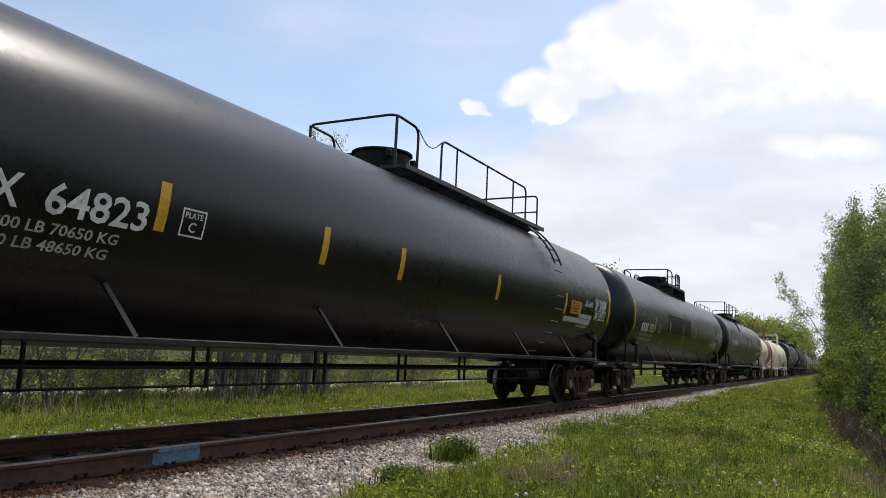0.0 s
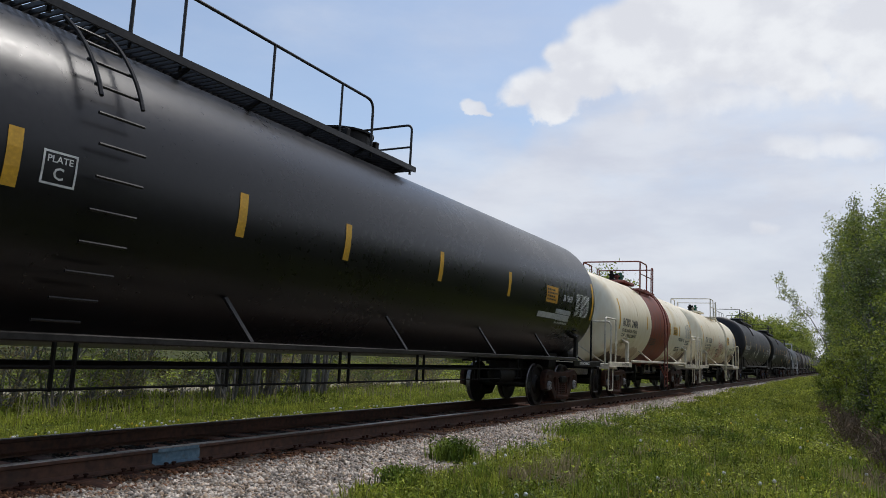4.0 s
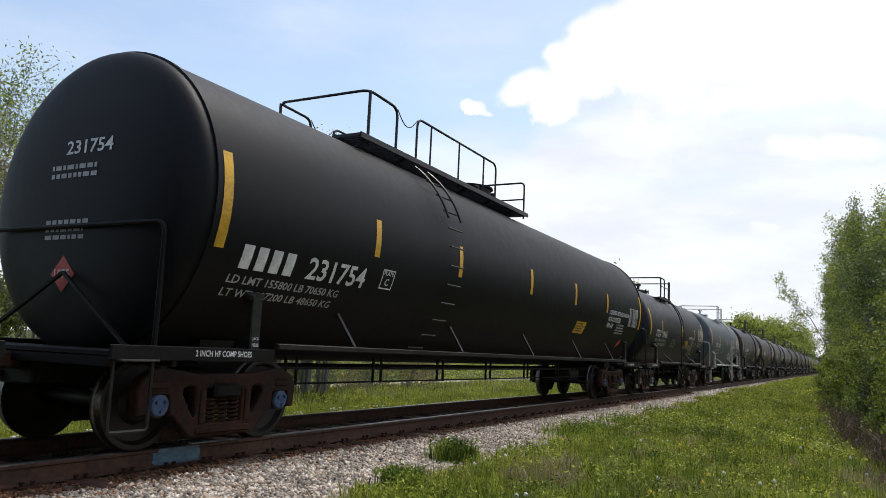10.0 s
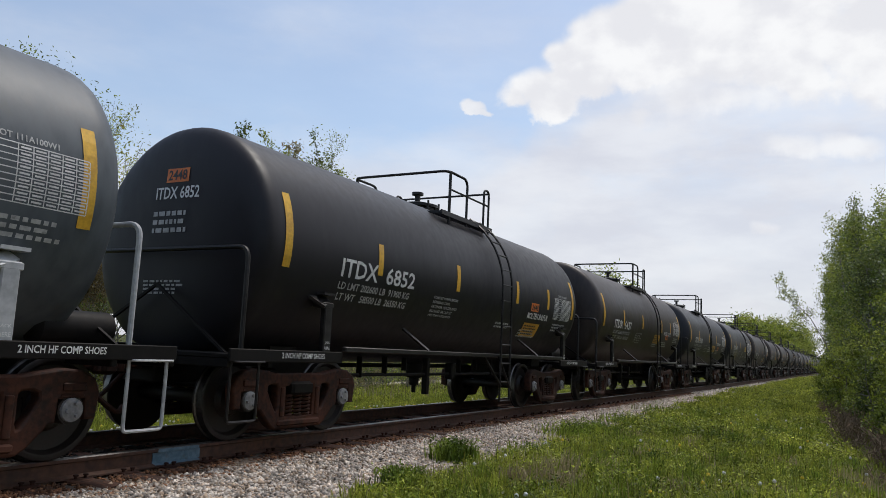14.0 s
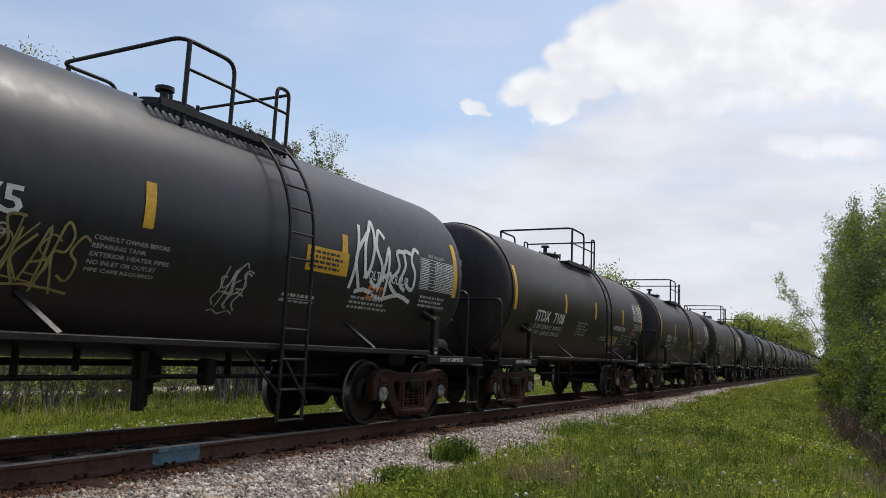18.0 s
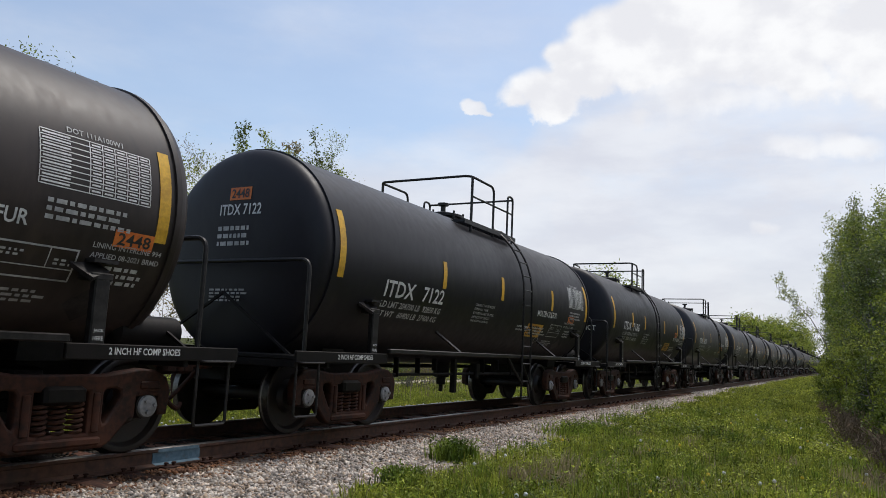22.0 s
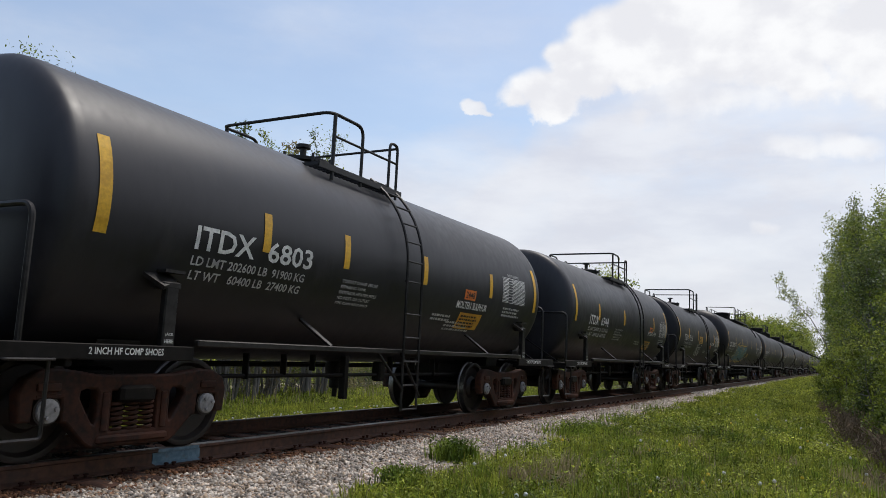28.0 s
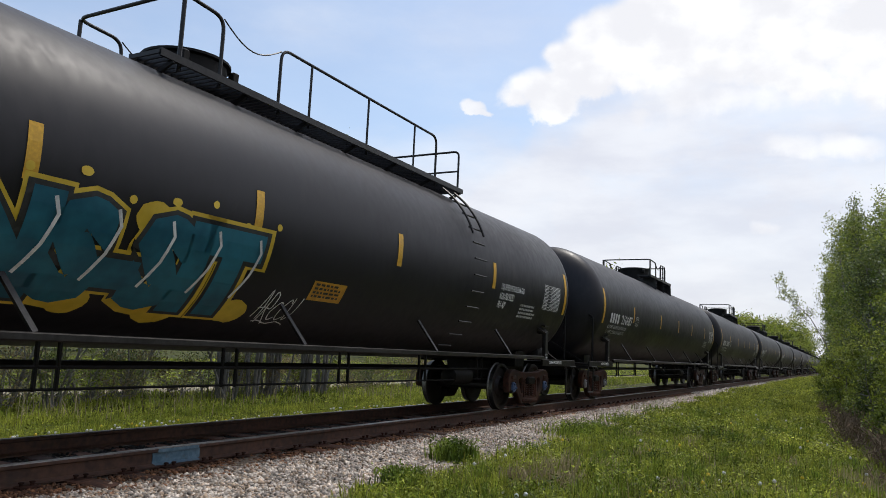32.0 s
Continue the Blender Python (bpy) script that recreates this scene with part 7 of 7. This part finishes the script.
# leafy shrubs beside the line, on the camera's side
def bush(x, y, h, wide, seed, leaf, per, mats, label, limbs=70, group="shrubs along the line", foot=0.08):
    """An upright shrub: leaders of unequal height, limbs that rise outward, and leaves in separate sprays along them."""
    rnd = random.Random(seed)
    thing = new("shrub")
    thing.matrix_basis = pose(x, y, float(ground_z(x, y)) - 0.05)
    tagged(thing, label, "shrub", group)
    g, tips = Geo(), []
    leaders = []
    for k in range(5):
        a, out = 1.257 * k + rnd.uniform(0, 1), wide * rnd.uniform(0.15, 0.6)
        tall = h * (1.03 if k == 0 else rnd.uniform(0.62, 0.98))
        pts = [Vector((math.cos(a) * (0.12 + out * t) + rnd.gauss(0, 0.05 * t), math.sin(a) * (0.12 + out * t) + rnd.gauss(0, 0.05 * t), tall * t)) for t in (0, 0.25, 0.5, 0.75, 1.0)]
        r = 0.012 + h * 0.007
        g.tube(pts, [r, r * 0.8, r * 0.55, r * 0.32, 0.008], 6, False)
        leaders.append((pts, tall))
    for k in range(limbs):
        pts, tall = leaders[rnd.randrange(5)]
        t = foot + (0.97 - foot) * rnd.random() ** 0.85
        i = min(3, int(t * 4))
        base = pts[i].lerp(pts[i + 1], t * 4 - i)
        a = rnd.uniform(0, 2 * math.pi)
        reach = wide * (0.95 - 0.72 * t ** 1.5) * rnd.choice((0.5, 0.7, 0.85, 1.0, 1.2)) * (0.55 if t < 0.12 else 1.0)
        rise = reach * rnd.uniform(0.25, 1.1)
        tip = base + Vector((math.cos(a) * reach, math.sin(a) * reach, rise * (1.3 if t > 0.6 else 1.0)))
        mid = base.lerp(tip, 0.5) + Vector((rnd.gauss(0, 0.06), rnd.gauss(0, 0.06), -0.1 * reach))
        g.tube([base, mid, tip], [0.016, 0.011, 0.004], 4, False)
        for q in (0.45, 0.7, 0.88, 1.02):
            p = base.lerp(mid, q * 2) if q < 0.5 else mid.lerp(tip, q * 2 - 1)
            tips.append(tuple(p + Vector((rnd.gauss(0, 0.1), rnd.gauss(0, 0.1), rnd.gauss(0, 0.09))) * wide))
    for pts, tall in leaders:
        tips += [tuple(pts[3].lerp(pts[4], q)) for q in (0.3, 0.7, 1.0)]
        for k in range(4 if h > 3 else 0):
            root = pts[3].lerp(pts[4], rnd.random())
            top = root + Vector((rnd.gauss(0, 0.28), rnd.gauss(0, 0.28), rnd.uniform(0.07, 0.15) * h))
            g.tube([root, top], [0.009, 0.003], 4, False)
            tips += [tuple(root.lerp(top, q)) for q in (0.4, 0.65, 0.85, 1.0)]
    part("trunk", g.mesh("trunk", 60), BARK, thing)
    crown = new("crown", quads_mesh("crown", leaf_cloud(tips, per, 0.066 * wide + leaf * 0.9, leaf, seed, 0.85), 4, mats))
    crown.parent = thing
    return thing


rnd = random.Random(77)
ROW = [(16.5, 5.0), (19.2, 5.3), (22.0, 6.1), (25.2, 6.2), (28.5, 7.3), (32.5, 7.6), (37, 8.6), (42, 8.8), (47.5, 9.6), (54, 9.4), (62, 10.2), (71, 10.0), (82, 10.6), (95, 11.0), (112, 11.6), (132, 12.5), (156, 13.5), (184, 14.5), (230, 16), (290, 18), (370, 20)]
for i, (x, h) in enumerate(ROW):
    wide = 1.35 + 0.009 * x
    near = x < 45
    bush(x, thicket_edge(x) - wide * 0.95 + rnd.uniform(-0.2, 0.2), h, wide, 300 + i, 0.024 + 0.0006 * x, 46 if near else 34, LEAF if i % 3 else LEAFDARK, "tall green leafy shrub beside the railway line", 95 if near else 70)
for i in range(8):
    x = 15 + 4.2 * i
    bush(x, thicket_edge(x) - 3.9 - rnd.uniform(0, 0.8), rnd.uniform(4.6, 5.6) + 0.06 * (x - 15), 1.7, 330 + i, 0.06, 36, LEAFDARK, "leafy shrub deeper in the thicket", 60)
for i in range(22):
    x = 13.8 + 1.3 * i + rnd.uniform(-0.4, 0.4)
    y = thicket_edge(x) - 0.35 + rnd.uniform(-0.2, 0.2)
    bush(x, y, rnd.uniform(1.1, 2.3), 0.7, 360 + i, 0.022 + 0.0006 * x, 36, (LEAF, LEAFDARK, LEAF)[i % 3], "low green shrub at the foot of the thicket", 34, "low shrubs along the line", 0.05)
for i in range(30):
    x = 11.0 + 0.62 * i + rnd.uniform(-0.3, 0.3)
    tree(x, thicket_edge(x) + 0.3 + rnd.uniform(-0.35, 0.3), rnd.uniform(0.6, 1.3), 620 + i, leafy=0, stems=6, label="bare dry brown twigs at the thicket's foot", category="shrub", depth=2, group="bare brush by the thicket", open_=0.6, thick=0.004, wood=TWIG)
# litter sheet at the thicket's foot; part of the shade is in its colour
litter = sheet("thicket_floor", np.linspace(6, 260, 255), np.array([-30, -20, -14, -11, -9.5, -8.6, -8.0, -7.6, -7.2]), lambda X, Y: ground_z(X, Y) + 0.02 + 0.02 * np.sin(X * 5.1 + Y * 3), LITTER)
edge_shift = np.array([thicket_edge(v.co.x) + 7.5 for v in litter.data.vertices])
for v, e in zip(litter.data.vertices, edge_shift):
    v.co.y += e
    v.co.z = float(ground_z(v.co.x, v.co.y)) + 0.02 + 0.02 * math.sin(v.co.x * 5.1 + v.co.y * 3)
tagged(litter, "soil and dead leaves under the thicket, darkened for shade", "ground", kind="structure")
# the thicket goes on behind the camera
made = [o for o in scene.objects if o.name.startswith("shrub") and not o.parent]
for i in range(18):
    x, y = -40 + i * 3.0 + rnd.uniform(-0.6, 0.6), -11.4 + rnd.uniform(-0.8, 0.4)
    copy_thing(made[3 + i % 4], pose(x, y, float(ground_z(x, y)) - 0.05, 0, 0, rnd.uniform(0, 360)))
# a sapling that leans out over the grass
sap = new("sapling")
sap.matrix_basis = pose(44.0, -6.75, -0.75)
tagged(sap, "thin sapling leaning out of the thicket", "tree")
sg, stips = Geo(), []
sg.tube([(0, 0, 0), (0, 0.2, 1.6), (-0.1, 0.6, 3.2), (-0.2, 1.3, 4.5), (-0.2, 2.1, 5.4), (-0.3, 2.9, 6.1)], [0.04, 0.035, 0.028, 0.02, 0.012, 0.005], 6, False)
srnd = random.Random(9)
for k in range(16):
    t = 0.45 + 0.55 * k / 15
    base = (-0.2, -0.1 + 3.0 * t, 2.3 + 3.8 * t)
    grow(srnd, base, (srnd.gauss(0, 0.6), srnd.gauss(0.3, 0.5), 0.7), 0.55, 0.012, 1, sg, stips, 0.5)
part("trunk", sg.mesh("trunk", 60), BARK, sap)
scr = new("crown", quads_mesh("crown", leaf_cloud(stips, 4, 0.08, 0.06, 3), 4, LEAF))
scr.parent = sap
# slender budding trees behind the track
BACK = ((10.5, 11.0, 8.7, 2, LEAF), (11.6, 11.4, 7.6, 3, LEAFRED), (9.8, 12.4, 9.2, 2, LEAF), (12.7, 11.2, 6.4, 3, LEAFRED), (14.0, 11.6, 6.7, 3, LEAFRED), (15.4, 11.8, 6.4, 2, LEAFRED), (18.8, 10.8, 7.9, 3, LEAF), (21.0, 11.2, 8.6, 3, LEAF), (22.2, 11.6, 8.4, 3, LEAFRED), (24.2, 11.2, 8.0, 3, LEAFRED), (17.0, 13.5, 6.8, 3, LEAFRED), (12.2, 13.2, 8.4, 2, LEAF))
for i, (x, y, h, st, mt) in enumerate(BACK):
    tree(x, y, h, 400 + i, leafy=20 if mt is LEAF else 15, leaf=0.045, spread=0.19, stems=st, mats=mt, label="slender grey-stemmed tree with sparse budding leaves", depth=4, group="slender trees behind the track", open_=0.38, thick=0.0042)
for i in range(10):
    x, y = 6 + i * 3.4 + rnd.uniform(-1, 1), 12 + rnd.uniform(-1.5, 3)
    tree(x, y, rnd.uniform(1.2, 2.6), 430 + i, leafy=5, leaf=0.05, spread=0.25, stems=5, mats=LEAFRED, label="thin leafless brush with a few buds", category="shrub", depth=2, group="brush behind the track", open_=0.5)
FARTREES = [(58.0, 11, 11.0), (60, 12.5, 11.3), (61.5, 11.5, 10.6)] + [(135 + 13 * i + rnd.uniform(-4, 4), 8.5 + rnd.uniform(0, 6), 11.5 + 0.9 * i + rnd.uniform(-1, 1)) for i in range(9)] + [(255 + 22 * i, 8.0 + rnd.uniform(0, 4), 19 + rnd.uniform(-1, 2)) for i in range(8)]
for i, (x, y, h) in enumerate(FARTREES):
    tree(x, y, h, 460 + i, leafy=24 if i > 2 else 20, leaf=0.3 if i > 2 else 0.14, spread=0.8 if i > 2 else 0.4, stems=2, mats=LEAF, label="leafy tree beside the line in the distance", depth=3, group="distant trees along the line", open_=0.6)
rnd = random.Random(5)
for i in range(26):
    x, y = -10 + i * 9 + rnd.uniform(-3, 3), 48 + rnd.uniform(0, 18)
    tree(x, y, rnd.uniform(6.0, 9.0), 500 + i, leafy=22, leaf=0.28, spread=0.8, stems=2, mats=LEAFDARK if i % 2 else LEAF, label="green tree at the far edge of the meadow", depth=3, group="trees at the meadow's edge", open_=0.6)
for i, (x, y, h) in enumerate(((18.7, 11.2, 8.2), (19.9, 10.9, 8.5), (21.5, 11.4, 8.8), (22.9, 11.0, 8.9), (24.3, 11.3, 8.1))):
    bush(x, y, h, 1.0, 740 + i, 0.055, 34, (LEAFDARK, LEAF, LEAFRED)[i % 3], "tall budding shrub with grey stems behind the track", 60, "tall shrubs behind the track", 0.5)
# undergrowth between the stems
for i in range(26):
    x, y = 7.5 + i * 1.05 + rnd.uniform(-0.5, 0.5), rnd.uniform(10.6, 13.6)
    bush(x, y, rnd.uniform(1.1, 2.0), rnd.uniform(0.7, 1.1), 700 + i, 0.035, 11, (LEAF, LEAFRED, LEAFDARK)[i % 3], "thin budding undergrowth behind the track", 26, "undergrowth behind the track", 0.04)
# the pale path through the meadow
pathme = sheet("meadow_path", np.linspace(-30, 200, 116), np.linspace(14.6, 17.0, 5), lambda X, Y: ground_z(X, Y) + 0.03, PATHMAT)
tagged(pathme, "pale dry path through the meadow", "path", kind="structure")


# ================= what moves =================
def motions():
    for car, x in TRAIN:
        walk(car, [(t, pose(x - rolled(t), 0, 0)) for t in range(0, int(SECONDS) + 1, 2)])
    turning = {}
    for wheel, d in WHEELS:
        if d not in turning:
            rows = [(i / FPS, pose(d * 0.889, 0, WHEEL_R) @ Matrix.Rotation(-rolled(i / FPS) / WHEEL_R, 4, "Y")) for i in range(int(SECONDS * FPS) + 1)]
            walk(wheel, rows)
            turning[d] = wheel.animation_data
        else:
            wheel.rotation_mode = "QUATERNION"
            keys = wheel.animation_data_create()
            keys.action = turning[d].action
            keys.action_slot = turning[d].action_slot


motions()
